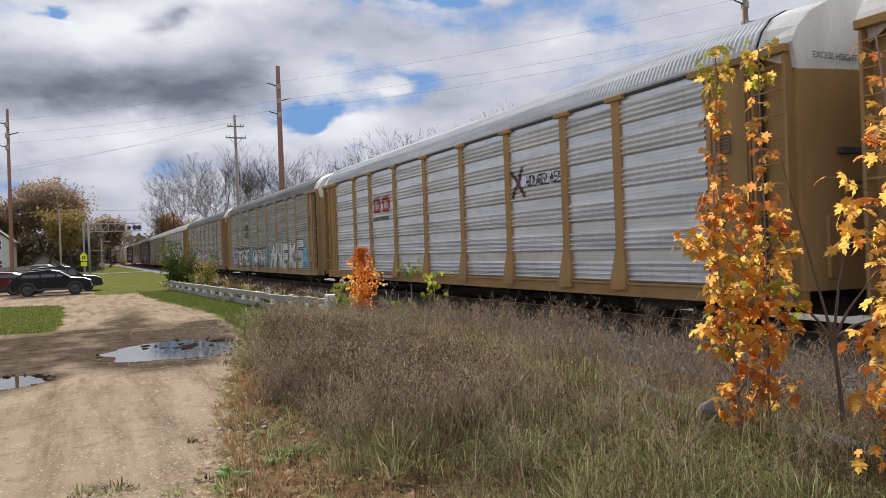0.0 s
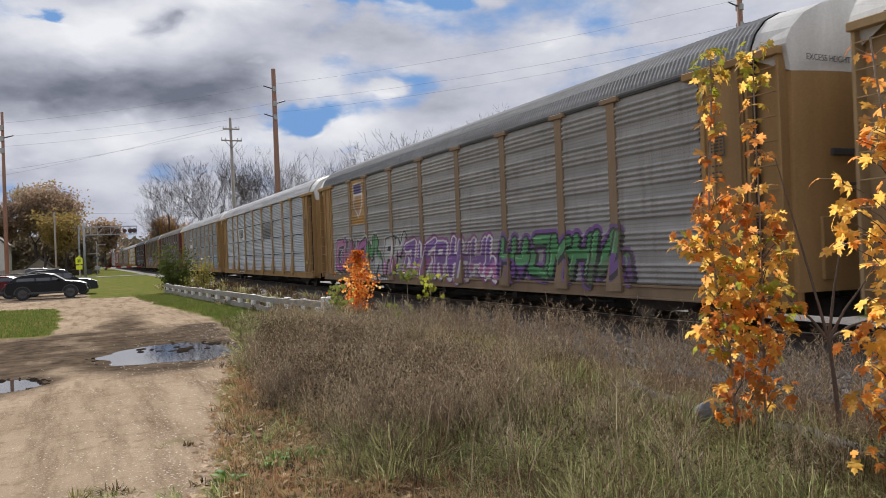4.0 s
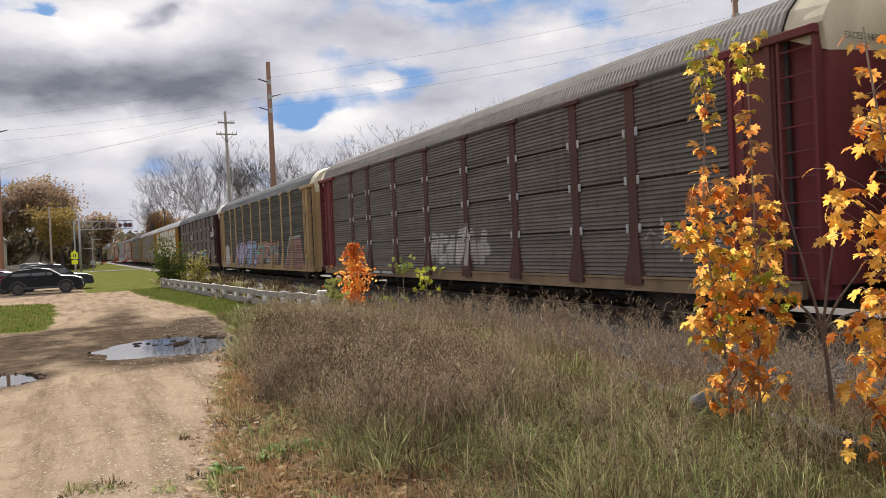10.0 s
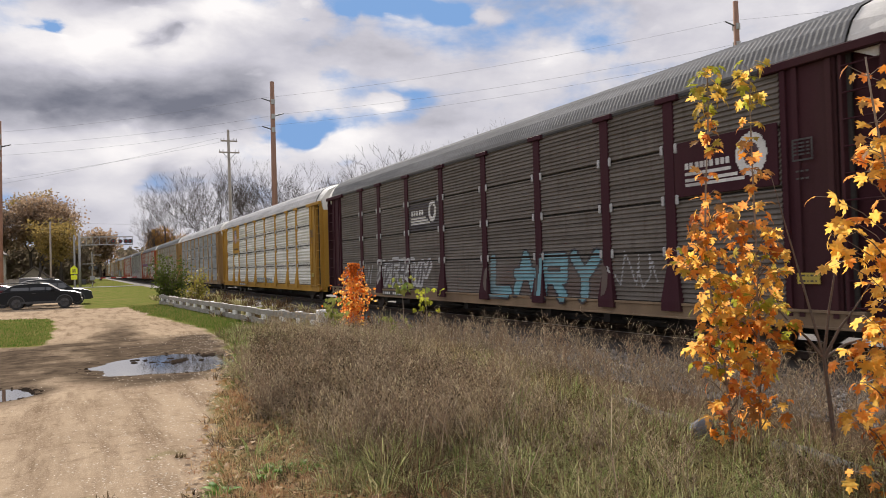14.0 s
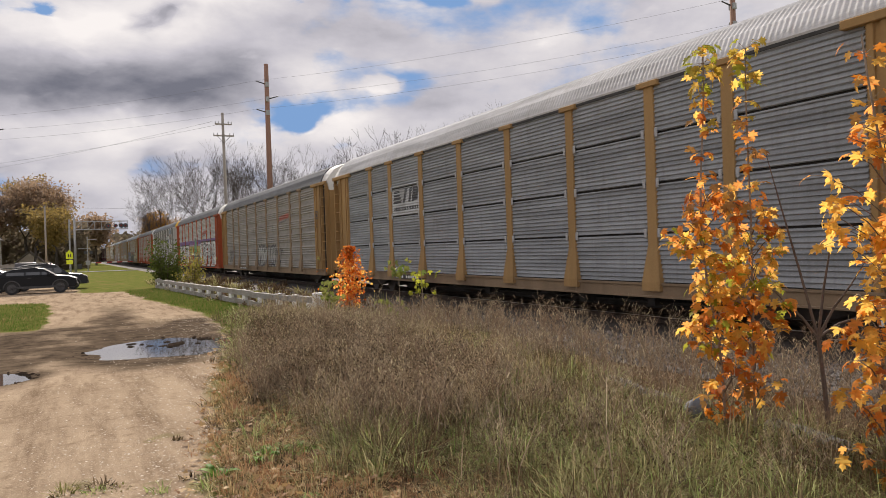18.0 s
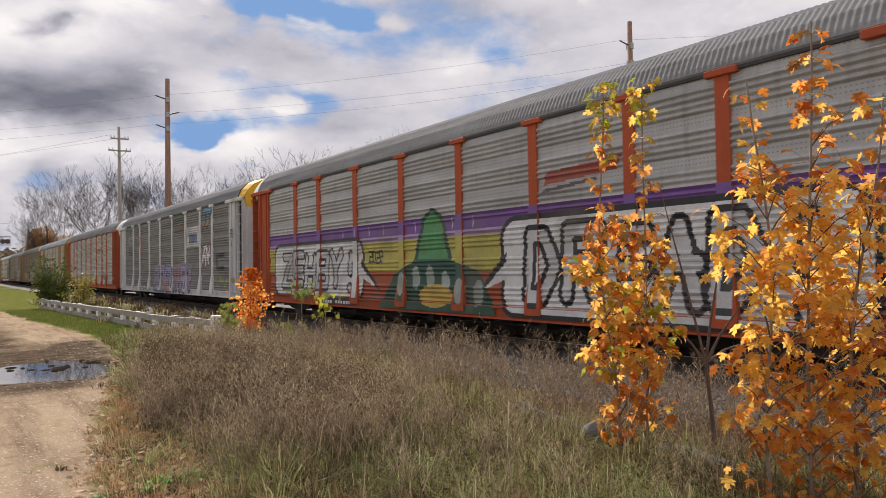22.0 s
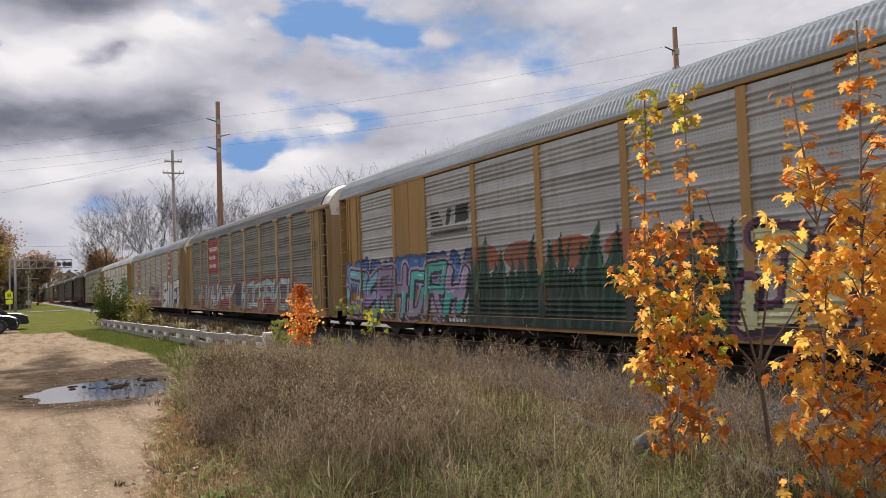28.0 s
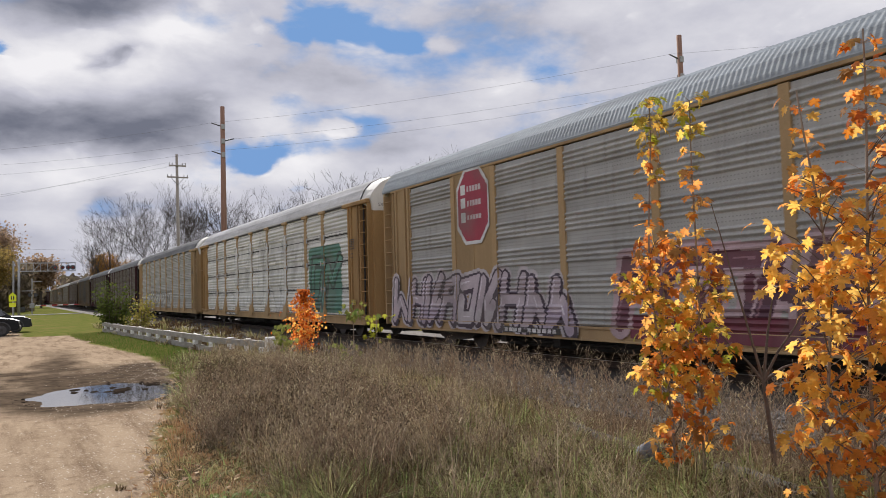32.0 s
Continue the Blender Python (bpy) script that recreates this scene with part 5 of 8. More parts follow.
def branch_mesh(seed, height, spread, levels=5, trunk_r=0.24, up=0.62, start=0.25, slim=1.0):
    """Tapered limbs grown by forking; returns vertices and faces, and the tips for leaves."""
    rr = random.Random(seed)
    V, F, tips = [], [], []

    def tube(a, b, r0, r1, n):
        d = (b - a).normalized()
        u = d.orthogonal().normalized()
        w = d.cross(u)
        base = len(V)
        for p, r in ((a, r0), (b, r1)):
            for i in range(n):
                t = 2 * math.pi * i / n
                V.append(tuple(p + (u * math.cos(t) + w * math.sin(t)) * r))
        for i in range(n):
            j = (i + 1) % n
            F.append((base + i, base + j, base + n + j, base + n + i))

    def grow(p, d, length, r, lev):
        n = 3 if lev < levels - 1 else 2
        q = p
        for s in range(n):
            e = q + d * (length / n)
            r1 = r * (1 - 0.26 / n * 1.6)
            tube(q, e, max(r, THIN), max(r1, THIN), 6 if lev == 0 else (4 if lev < 3 else 3))
            q, r = e, r1
            d = (d + Vector((rr.gauss(0, 0.13), rr.gauss(0, 0.13), rr.gauss(0.03, 0.1)))).normalized()
            if lev > 0 and s < n - 1 and lev < levels:
                kick = Vector((rr.gauss(0, 1), rr.gauss(0, 1), rr.gauss(0.2, 0.5))).normalized()
                grow(q, (d * 0.75 + kick * 0.7).normalized(), length * rr.uniform(0.4, 0.62), r * 0.4 * slim, lev + 1)
        if lev >= levels:
            tips.append((q, d))
            return
        k = rr.choice((2, 3, 3)) if lev else rr.choice((3, 4))
        for _ in range(k):
            kick = Vector((rr.gauss(0, 1), rr.gauss(0, 1), rr.gauss(0.1, 0.4))).normalized()
            nd = (d * up + kick * spread + Vector((0, 0, 0.22))).normalized()
            grow(q, nd, length * rr.uniform(0.58, 0.80), r * rr.uniform(0.45, 0.62) * slim, lev + 1)

    grow(Vector((0, 0, -0.1)), Vector((rr.gauss(0, 0.04), rr.gauss(0, 0.04), 1)).normalized(), height * start, trunk_r, 0)
    zmax = max(v[2] for v in V)
    k = height / zmax
    V = [(x * k, y * k, z * k) for x, y, z in V]
    return V, F, [(t * k, d) for t, d in tips]


BARK = mat("bark", (0.08, 0.065, 0.055), (0.05, 0.041, 0.035), rough=0.9, scale=8, bump=0.4)
BARK_PALE = mat("bark_pale", (0.10, 0.083, 0.07), (0.062, 0.051, 0.044), rough=0.9, scale=8, bump=0.4)
LEAF5 = ((0, 0), (0.12, 0.16), (0.42, 0.10), (0.30, 0.30), (0.48, 0.52), (0.22, 0.56), (0.12, 0.78), (0, 1.0), (-0.12, 0.78), (-0.22, 0.56), (-0.48, 0.52), (-0.30, 0.30), (-0.42, 0.10), (-0.12, 0.16))


def leaf_cloud(rr, tips, per, size, jitter):
    V, F = [], []
    for p, d in tips:
        for _ in range(per):
            c = p + Vector((rr.gauss(0, jitter), rr.gauss(0, jitter), rr.gauss(0, jitter * 0.8)))
            u = Vector((rr.gauss(0, 1), rr.gauss(0, 1), rr.gauss(0, 0.6))).normalized()
            w = u.orthogonal().normalized()
            w = (w + u.cross(w) * rr.uniform(-1, 1)).normalized()
            s = size * rr.uniform(0.6, 1.3)
            b = len(V)
            V += [tuple(c), tuple(c + u * s * 0.5 + w * s * 0.4), tuple(c + u * s), tuple(c + u * s * 0.5 - w * s * 0.4)]
            F.append((b, b + 1, b + 2, b + 3))
    return V, F


def tree(label, m, seed, height, spread=0.75, levels=5, bark=None, leaves=None, per=0, lsize=0.3, jit=0.5, name="tree", trunk_r=0.24, start=0.25, up=0.62, slim=1.0):
    t = thing(name, label, "tree", m)
    V, F, tips = branch_mesh(seed, height, spread, levels, trunk_r, up, start, slim)
    link("trunk", mesh_of("trunk", V, F, [bark or BARK]), t)
    if leaves:
        V, F = leaf_cloud(random.Random(seed + 9), tips, per, lsize, jit)
        link("crown", mesh_of("crown", V, F, [leaves]), t)
    return t


WOODS = ((15.4, 149.2, 19.6, 0), (18.9, 158.9, 16.6, 40), (19.8, 148.7, 18.8, 95), (20.8, 138.4, 19.2, 150), (20.7, 126.3, 20.7, 0), (23.7, 132.9, 19.8, 205), (23.7, 122.7, 19.7, 260), (26.8, 127.2, 20.1, 310),
         (30.9, 136.5, 19.1, 0), (29.0, 116.4, 18.4, 20), (32.6, 120.7, 18.4, 75), (32.2, 110.4, 17.9, 130), (35.8, 114.5, 17.9, 185), (36.7, 109.0, 17.9, 240), (40.8, 112.9, 18.0, 295), (40.4, 104.5, 17.4, 350), (41.5, 101.9, 17.6, 45),
         (41.4, 96.5, 18.0, 100), (41.2, 91.1, 17.8, 155), (42.9, 90.3, 18.0, 210), (44.3, 87.4, 18.6, 265), (45.4, 83.4, 19.0, 320), (47.6, 78.8, 19.6, 15), (14.3, 164.4, 14.8, 70), (12.2, 171.0, 11.8, 125))
base = [tree("bare grey-brown tree behind the railway", pose(15.4, 149.2, 0), 3, 19.6, 0.66, 5, trunk_r=0.17, start=0.2, up=0.85, slim=0.97),
        tree("tall bare tree with fine upright twigs", pose(20.7, 126.3, 0), 12, 20.7, 0.52, 5, BARK_PALE, trunk_r=0.15, start=0.2, up=0.95, slim=0.97),
        tree("bare spreading tree with dark limbs", pose(30.9, 136.5, 0), 21, 19.1, 0.62, 5, trunk_r=0.16, start=0.16, up=0.8, slim=0.97)]
for i, (x, y, h, rz) in enumerate(WOODS):
    if rz:
        k = (0, 1, 1, 2, 1)[i % 5]
        copy_thing(base[k], pose(x, y, 0, 0, 0, rz) @ Matrix.Scale(h / (19.6, 20.7, 19.1)[k], 4))
RUST = leafy("rust_leaves", ((0.33, 0.245, 0.18), (0.40, 0.29, 0.21), (0.25, 0.19, 0.145), (0.38, 0.26, 0.16)), 0.7)
OLIVE = leafy("olive_leaves", ((0.23, 0.18, 0.07), (0.34, 0.25, 0.085), (0.15, 0.13, 0.05), (0.42, 0.29, 0.09)), 0.6)
GOLD = leafy("gold_leaves", ((0.42, 0.22, 0.03), (0.50, 0.28, 0.04), (0.30, 0.15, 0.03)), 0.4)
GREEN = leafy("green_leaves", ((0.12, 0.15, 0.035), (0.18, 0.20, 0.05), (0.24, 0.23, 0.07), (0.08, 0.10, 0.028)), 0.45, 0.9)
tree("large brown-leaved autumn tree by the crossing", pose(-7.0, 152, 0), 31, 16, 0.8, 5, leaves=RUST, per=6, lsize=0.42, jit=0.6)
tree("large brown-leaved autumn tree with thinning crown", pose(-11.5, 150, 0), 35, 13, 0.8, 5, leaves=RUST, per=6, lsize=0.40, jit=0.5)
tree("rust-brown tree near the crossing gate", pose(-2.4, 150, 0), 33, 15.8, 0.8, 5, leaves=RUST, per=6, lsize=0.40, jit=0.6)
tree("tall autumn tree with an olive top", pose(-5.6, 160, 0), 38, 17, 0.5, 4, leaves=OLIVE, per=22, lsize=0.42, jit=0.55)
tree("yellow-green tree beside the service pole", pose(-5.4, 137, 0), 36, 10.4, 0.8, 4, leaves=OLIVE, per=20, lsize=0.36, jit=0.6, trunk_r=0.15)
tree("golden tree among the bare wood", pose(16.8, 176, 0), 41, 11.5, 0.8, 4, leaves=GOLD, per=52, lsize=0.26, jit=0.5)
tree("russet tree far along the railway", pose(6, 235, 0), 44, 13, 0.8, 4, leaves=RUST, per=16, lsize=0.8, jit=1.1)
tree("russet tree far along the railway", pose(-16, 165, 0), 46, 11, 0.8, 4, leaves=RUST, per=14, lsize=0.7, jit=1.0)
tree("bare thin tree behind the house", pose(-13, 150, 0), 52, 15, 0.6, 5, BARK_PALE, start=0.2)


def far_woods():
    """A bank of low woods that closes the view behind the railway."""
    rr = random.Random(8)
    V, F = [], []
    for i in range(17000):
        t = rr.random()
        side = rr.random()
        if side < 0.62:
            x, y = 17 + 70 * t + rr.gauss(0, 2.0), 190 - 75 * t + rr.uniform(0, 25)
            h = 2.4 + 1.8 * noise.noise(Vector((x * 0.12, y * 0.07, 0)))
        elif side < 0.85:
            x, y = rr.uniform(-20, 3), 158 + rr.uniform(0, 20)
            h = 8 + 3 * noise.noise(Vector((x * 0.1, y * 0.07, 4)))
        else:
            x, y = rr.uniform(-5, 9.5) if rr.random() < 0.6 else rr.uniform(15, 60), 330 + rr.uniform(0, 60)
            h = 12 + 4 * noise.noise(Vector((x * 0.1, y * 0.05, 8)))
        z = h * rr.random() ** 0.7
        s = rr.uniform(0.35, 0.95) * (2.2 if y > 300 else 1.0)
        c = Vector((x, y, z))
        u = Vector((rr.gauss(0, 1), rr.gauss(0, 1), rr.gauss(0, 1))).normalized() * s
        w = u.orthogonal().normalized() * s * 0.6
        b = len(V)
        V += [tuple(c - u), tuple(c + w), tuple(c + u), tuple(c - w)]
        F.append((b, b + 1, b + 2, b + 3))
    m = leafy("far_brush", ((0.19, 0.15, 0.115), (0.24, 0.185, 0.14), (0.26, 0.185, 0.12), (0.16, 0.13, 0.10), (0.20, 0.17, 0.11)), 0.65)
    tagged(link("far_woods", mesh_of("far_woods", V, F, [m])), "brown autumn brush and woods behind the railway", "woods", kind="stuff")


far_woods()


# ---- shrubs and saplings beside the track ----
def leaf_mesh(name, material, curl=0.35):
    """A lobed maple leaf, creased along its middle and curling down to its tips."""
    side = ((0.05, 0.02), (0.26, -0.09), (0.31, 0.05), (0.23, 0.16), (0.55, 0.28), (0.40, 0.38), (0.50, 0.60), (0.25, 0.48), (0.16, 0.58), (0.23, 0.80), (0.09, 0.83))
    mid = ((0, 0), (0, 0.25), (0, 0.5), (0, 0.8), (0, 1.0))

    def lift(x, y):
        return (x, y, 0.22 * abs(x) - curl * (y - 0.3) ** 2 - 0.9 * curl * x * x)

    v = [lift(*p) for p in mid]
    f = []
    spine = (0, 0, 0, 1, 1, 2, 2, 2, 3, 3, 3)
    for sg in (1, -1):
        b = len(v)
        v += [lift(sg * x, y) for x, y in side]
        for i in range(len(side) - 1):
            q = (spine[i], b + i, b + i + 1) if spine[i] == spine[i + 1] else (spine[i], b + i, b + i + 1, spine[i + 1])
            f.append(q if sg > 0 else q[::-1])
        q = (3, b + len(side) - 1, 4)
        f.append(q if sg > 0 else q[::-1])
    return mesh_of(name, v, f, [material], smooth=True)


MAPLE = {"gold": leafy("maple_gold", ((0.92, 0.56, 0.11), (0.96, 0.66, 0.15), (0.84, 0.46, 0.09), (0.93, 0.61, 0.16)), 0.8),
         "orange": leafy("maple_orange", ((0.88, 0.37, 0.10), (0.92, 0.47, 0.12), (0.70, 0.27, 0.08), (0.88, 0.46, 0.12)), 0.8),
         "red": leafy("maple_red", ((0.46, 0.13, 0.04), (0.58, 0.18, 0.03), (0.34, 0.10, 0.05), (0.66, 0.24, 0.03)), 0.62),
         "green": leafy("maple_green", ((0.40, 0.40, 0.05), (0.54, 0.46, 0.06), (0.70, 0.50, 0.06), (0.34, 0.36, 0.05)), 0.62),
         "olive": leafy("maple_olive", ((0.54, 0.37, 0.06), (0.60, 0.40, 0.07), (0.66, 0.36, 0.06), (0.42, 0.33, 0.07)), 0.6),
         "brown": leafy("maple_brown", ((0.34, 0.17, 0.06), (0.24, 0.11, 0.05), (0.46, 0.26, 0.08)), 0.5),
         "flame": leafy("maple_flame", ((0.84, 0.26, 0.03), (0.88, 0.34, 0.04), (0.74, 0.18, 0.03), (0.6, 0.12, 0.035)), 0.72)}
LEAVES = {k: [leaf_mesh("leaf", m, c) for c in (0.25, 0.6, 0.95)] for k, m in MAPLE.items()}
TWIG = mat("young_bark", (0.16, 0.11, 0.08), (0.10, 0.07, 0.055), rough=0.8, scale=12)
TWIG_MID = mat("young_bark_mid", (0.30, 0.24, 0.19), (0.20, 0.155, 0.12), rough=0.8, scale=12)
TWIG_PALE = mat("young_bark_pale", (0.34, 0.27, 0.20), (0.24, 0.18, 0.13), rough=0.8, scale=12)


def put_leaf(rr, parent, kind, p, size, joined=None, droop=0.5):
    rot = Euler((radians(rr.gauss(-25 - 55 * droop, 30)), radians(rr.gauss(0, 30)), rr.uniform(0, 2 * math.pi))).to_matrix().to_4x4()
    m = Matrix.Translation(p) @ rot @ Matrix.Scale(size, 4)
    if joined is None:
        link("leaf", rr.choice(LEAVES[kind]), parent, m)
    else:
        V, F = joined.setdefault(kind, ([], []))
        b = len(V)
        me = rr.choice(LEAVES[kind])
        V += [tuple(m @ v.co) for v in me.vertices]
        F += [tuple(b + i for i in p.vertices) for p in me.polygons]


def polyline(parent, pts, r0, r1, material, name="stem"):
    n = len(pts) - 1
    bm = tube(pts, [r0 + (r1 - r0) * i / n for i in range(n + 1)])
    return part(name, bm, material, parent)


def tier(rr, t, c, n, reach, kinds, size, joined, stalks, single):
    """Leaves on stalks round one node of a stem, drooping outwards."""
    for _ in range(n):
        a, ln = rr.uniform(0, 6.28), reach * rr.uniform(0.35, 1.0)
        out = Vector((math.cos(a), math.sin(a), 0))
        p = c + out * ln + Vector((0, 0, ln * rr.uniform(-0.15, 0.6) + rr.gauss(0, 0.03)))
        dr = rr.gauss(0.75, 0.45)
        y = (out * math.cos(dr) + Vector((0, 0, -math.sin(dr)))).normalized()
        up = (Vector((0, 0, 1)) + Vector((rr.gauss(0, 0.5), rr.gauss(0, 0.5), 0)) + out * 0.4).normalized()
        x = y.cross(up).normalized()
        z = x.cross(y)
        s = rr.uniform(*size)
        m = Matrix(((x.x, y.x, z.x, p.x), (x.y, y.y, z.y, p.y), (x.z, y.z, z.z, p.z), (0, 0, 0, 1))) @ Matrix.Scale(s, 4)
        k = rr.choice(kinds)
        me = rr.choice(LEAVES[k])
        if single:
            link("leaf", me, t, m)
        else:
            V, F = joined.setdefault(k, ([], []))
            b = len(V)
            V += [tuple(m @ v.co) for v in me.vertices]
            F += [tuple(b + i for i in q.vertices) for q in me.polygons]
        V, F = stalks
        b = len(V)
        w = out.cross(Vector((0, 0, 1))) * 0.0025
        h = Vector((0, 0, 0.0025))
        V += [tuple(c - w), tuple(c + w), tuple(c + h * 2), tuple(p - w * 0.5), tuple(p + w * 0.5), tuple(p + h)]
        F += [(b, b + 1, b + 4, b + 3), (b + 1, b + 2, b + 5, b + 4), (b + 2, b, b + 3, b + 5)]


def sapling(seed, label, stems, zones, r0):
    """A young maple: slender stems with side twigs; each zone gives its top, the gap between nodes, leaves, reach, colours and sizes."""
    rr = random.Random(seed)
    t = thing("maple_sapling", label, "sapling", group="maple saplings beside the track")
    joined, stalks, count = {}, ([], []), 0
    for base, top, full in stems:
        base, top = Vector(base), Vector(top)

        def at(z):
            q = z / top.z
            return base.lerp(top, q) + Vector((0.05 * math.sin(q * 7 + base.x * 9), 0.05 * math.cos(q * 6 + base.y * 5), 0)) * min(1, q * 4)

        polyline(t, [at(top.z * i / 12) for i in range(13)], r0, 0.007, TWIG_MID)
        z = 0.25
        while z < top.z:
            zone = next(q for q in zones if z <= q[0] * top.z / stems[0][1][2] or q is zones[-1])
            _, gap, n, reach, kinds, size, single = zone
            c = at(z)
            n = max(2, round(n * full * rr.uniform(0.6, 1.35)))
            if reach > 0.15:
                for _ in range(2):
                    a, ln = rr.uniform(0, 6.28), reach * rr.uniform(0.7, 1.25)
                    e = c + Vector((ln * math.cos(a), ln * math.sin(a), ln * 0.7))
                    polyline(t, [c - Vector((0, 0, 0.05)), c.lerp(e, 0.5) + Vector((0, 0, 0.02)), e], 0.006, 0.0025, TWIG, "twig")
                    tier(rr, t, e, n // 3, 0.13, kinds, size, joined, stalks, single and count < 270)
                    count += n // 3
                n -= 2 * (n // 3)
            tier(rr, t, c, n, min(reach, 0.2), kinds, size, joined, stalks, single and count < 270)
            count += n
            z += gap * rr.uniform(0.75, 1.3)
    link("leaf_stalk", mesh_of("leaf_stalk", *stalks, [TWIG_PALE]), t)["kind"] = "stuff"
    for k, (V, F) in joined.items():
        link("foliage", mesh_of("foliage", V, F, [MAPLE[k]]), t)["kind"] = "stuff"


sapling(11, "young maple sapling with sparse yellow, orange and olive leaves", (((5.72, 5.62, 0), (5.60, 5.72, 3.92), 1.0), ((5.98, 5.48, 0), (5.93, 5.38, 3.84), 1.0)),
        ((0.75, 0.12, 10, 0.22, ("orange", "red", "brown", "orange", "gold", "red"), (0.07, 0.125), False),
         (1.35, 0.10, 24, 0.25, ("gold", "orange", "gold", "red", "green", "orange"), (0.08, 0.135), True),
         (1.95, 0.10, 26, 0.25, ("gold", "green", "olive", "gold", "gold", "orange"), (0.075, 0.13), True),
         (2.35, 0.12, 18, 0.24, ("orange", "gold", "orange", "red", "brown"), (0.08, 0.135), True),
         (3.0, 0.19, 6, 0.13, ("orange", "red", "red", "gold", "brown"), (0.08, 0.13), True),
         (3.5, 0.17, 6, 0.12, ("gold", "orange", "brown", "olive", "red"), (0.075, 0.12), True),
         (9.0, 0.11, 9, 0.14, ("olive", "gold", "olive", "green"), (0.08, 0.13), True)), 0.016)
sapling(17, "young maple sapling thick with golden-orange leaves", (((5.55, 3.45, 0), (5.42, 3.30, 3.85), 1.0), ((5.35, 3.62, 0), (5.20, 3.62, 3.45), 0.7), ((5.75, 3.25, 0), (5.85, 3.05, 3.3), 0.9)),
        ((0.6, 0.11, 20, 0.36, ("gold", "orange", "orange", "gold", "red"), (0.07, 0.115), False),
         (1.45, 0.11, 22, 0.36, ("orange", "gold", "orange", "gold", "red", "gold"), (0.075, 0.12), True),
         (2.6, 0.11, 22, 0.36, ("gold", "gold", "gold", "gold", "orange"), (0.08, 0.13), True),
         (3.0, 0.14, 10, 0.22, ("gold", "orange", "orange", "red"), (0.08, 0.13), True),
         (9.0, 0.15, 8, 0.14, ("orange", "red", "brown", "red", "gold"), (0.08, 0.125), True)), 0.017)
sh = thing("bare_shrub", "bare forked grey-brown shrub beside the track", "shrub")
polyline(sh, [(6.72, 5.22, -0.02), (6.70, 5.25, 0.5), (6.67, 5.28, 1.0)], 0.028, 0.02, TWIG, "trunk")
for tip in ((6.40, 5.62, 2.9), (6.95, 4.95, 1.75), (6.75, 5.10, 2.3), (6.3, 5.5, 1.5), (7.1, 4.9, 1.3)):
    a, b = Vector((6.67, 5.28, 1.0)), Vector(tip)
    polyline(sh, [a, a.lerp(b, 0.35) + Vector((0.03, 0.03, 0.03)), a.lerp(b, 0.7), b], 0.018, 0.004, TWIG, "branch")

rr = random.Random(23)
om = thing("small_maple", "small bright orange maple among the weeds", "sapling")
polyline(om, [(7.7, 22.7, -0.02), (7.72, 22.7, 1.0), (7.75, 22.7, 2.0)], 0.02, 0.006, TWIG, "stem")
jo = {}
for i in range(1700):
    z = 0.15 + 2.0 * rr.random()
    wdt = 0.24 * (1 - abs(z - 1.1) / 1.3) + 0.03
    put_leaf(rr, om, "flame" if rr.random() < 0.35 else ("red" if z > 1.75 else ("orange" if rr.random() < 0.6 else "gold")), (7.72 + rr.gauss(0, wdt), 22.7 + rr.gauss(0, wdt), z), rr.uniform(0.05, 0.095), None if i < 150 else jo)
for k, (V, F) in jo.items():
    link("foliage", mesh_of("foliage", V, F, [MAPLE[k]]), om)["kind"] = "stuff"
LEAVES["lime"] = [leaf_mesh("leaf", leafy("lime_leaves", ((0.17, 0.24, 0.06), (0.24, 0.29, 0.08), (0.34, 0.33, 0.09)), 0.4))]
for (x, y, top, n, lo, nm) in ((7.62, 18.5, 1.75, 40, 1.35, "lime"), (7.74, 17.3, 1.5, 22, 0.8, "green"), (6.5, 21.0, 1.2, 60, 0.3, "lime"), (7.5, 18.9, 0.7, 30, 0.3, "lime")):
    s = thing("green_sapling", "slender sapling with a few lime-green leaves", "sapling", group="slender green saplings")
    polyline(s, [(x, y, -0.02), (x + 0.02, y, top * 0.5), (x, y, top)], 0.016, 0.006, TWIG_PALE, "stem")
    for _ in range(n):
        put_leaf(rr, s, nm, (x + rr.gauss(0, 0.17), y + rr.gauss(0, 0.17), rr.uniform(lo, top)), rr.uniform(0.10, 0.18), None, 0.8)
bu = thing("green_bush", "dense green bush at the end of the barrier", "bush", pose(5.2, 51.8, 0))
V, F = [], []
tips = []
for i in range(26):
    a, r = rr.uniform(0, 6.28), rr.uniform(0.2, 1.15)
    top = Vector((r * math.cos(a), r * math.sin(a), rr.uniform(1.2, 3.2) - 0.6 * r))
    polyline(bu, [(0.2 * math.cos(a), 0.2 * math.sin(a), -0.05), tuple(top * 0.6), tuple(top)], 0.025, 0.008, TWIG, "branch")
    tips += [(top * q, Vector((0, 0, 1))) for q in (0.4, 0.6, 0.8, 1.0)]
V, F = leaf_cloud(rr, tips, 20, 0.17, 0.26)
link("foliage", mesh_of("foliage", V, F, [GREEN]), bu)
by = thing("yellow_bush", "yellow-green shrub beside the green bush", "bush", pose(6.5, 49.0, 0))
tips = []
for i in range(18):
    a, r = rr.uniform(0, 6.28), rr.uniform(0.1, 1.0)
    top = Vector((r * math.cos(a) * 0.9, r * math.sin(a), rr.uniform(0.7, 1.9)))
    polyline(by, [(0.1 * math.cos(a), 0.1 * math.sin(a), -0.05), tuple(top)], 0.02, 0.006, TWIG, "branch")
    tips += [(top * q, Vector((0, 0, 1))) for q in (0.5, 0.75, 1.0)]
V, F = leaf_cloud(rr, tips, 14, 0.15, 0.2)
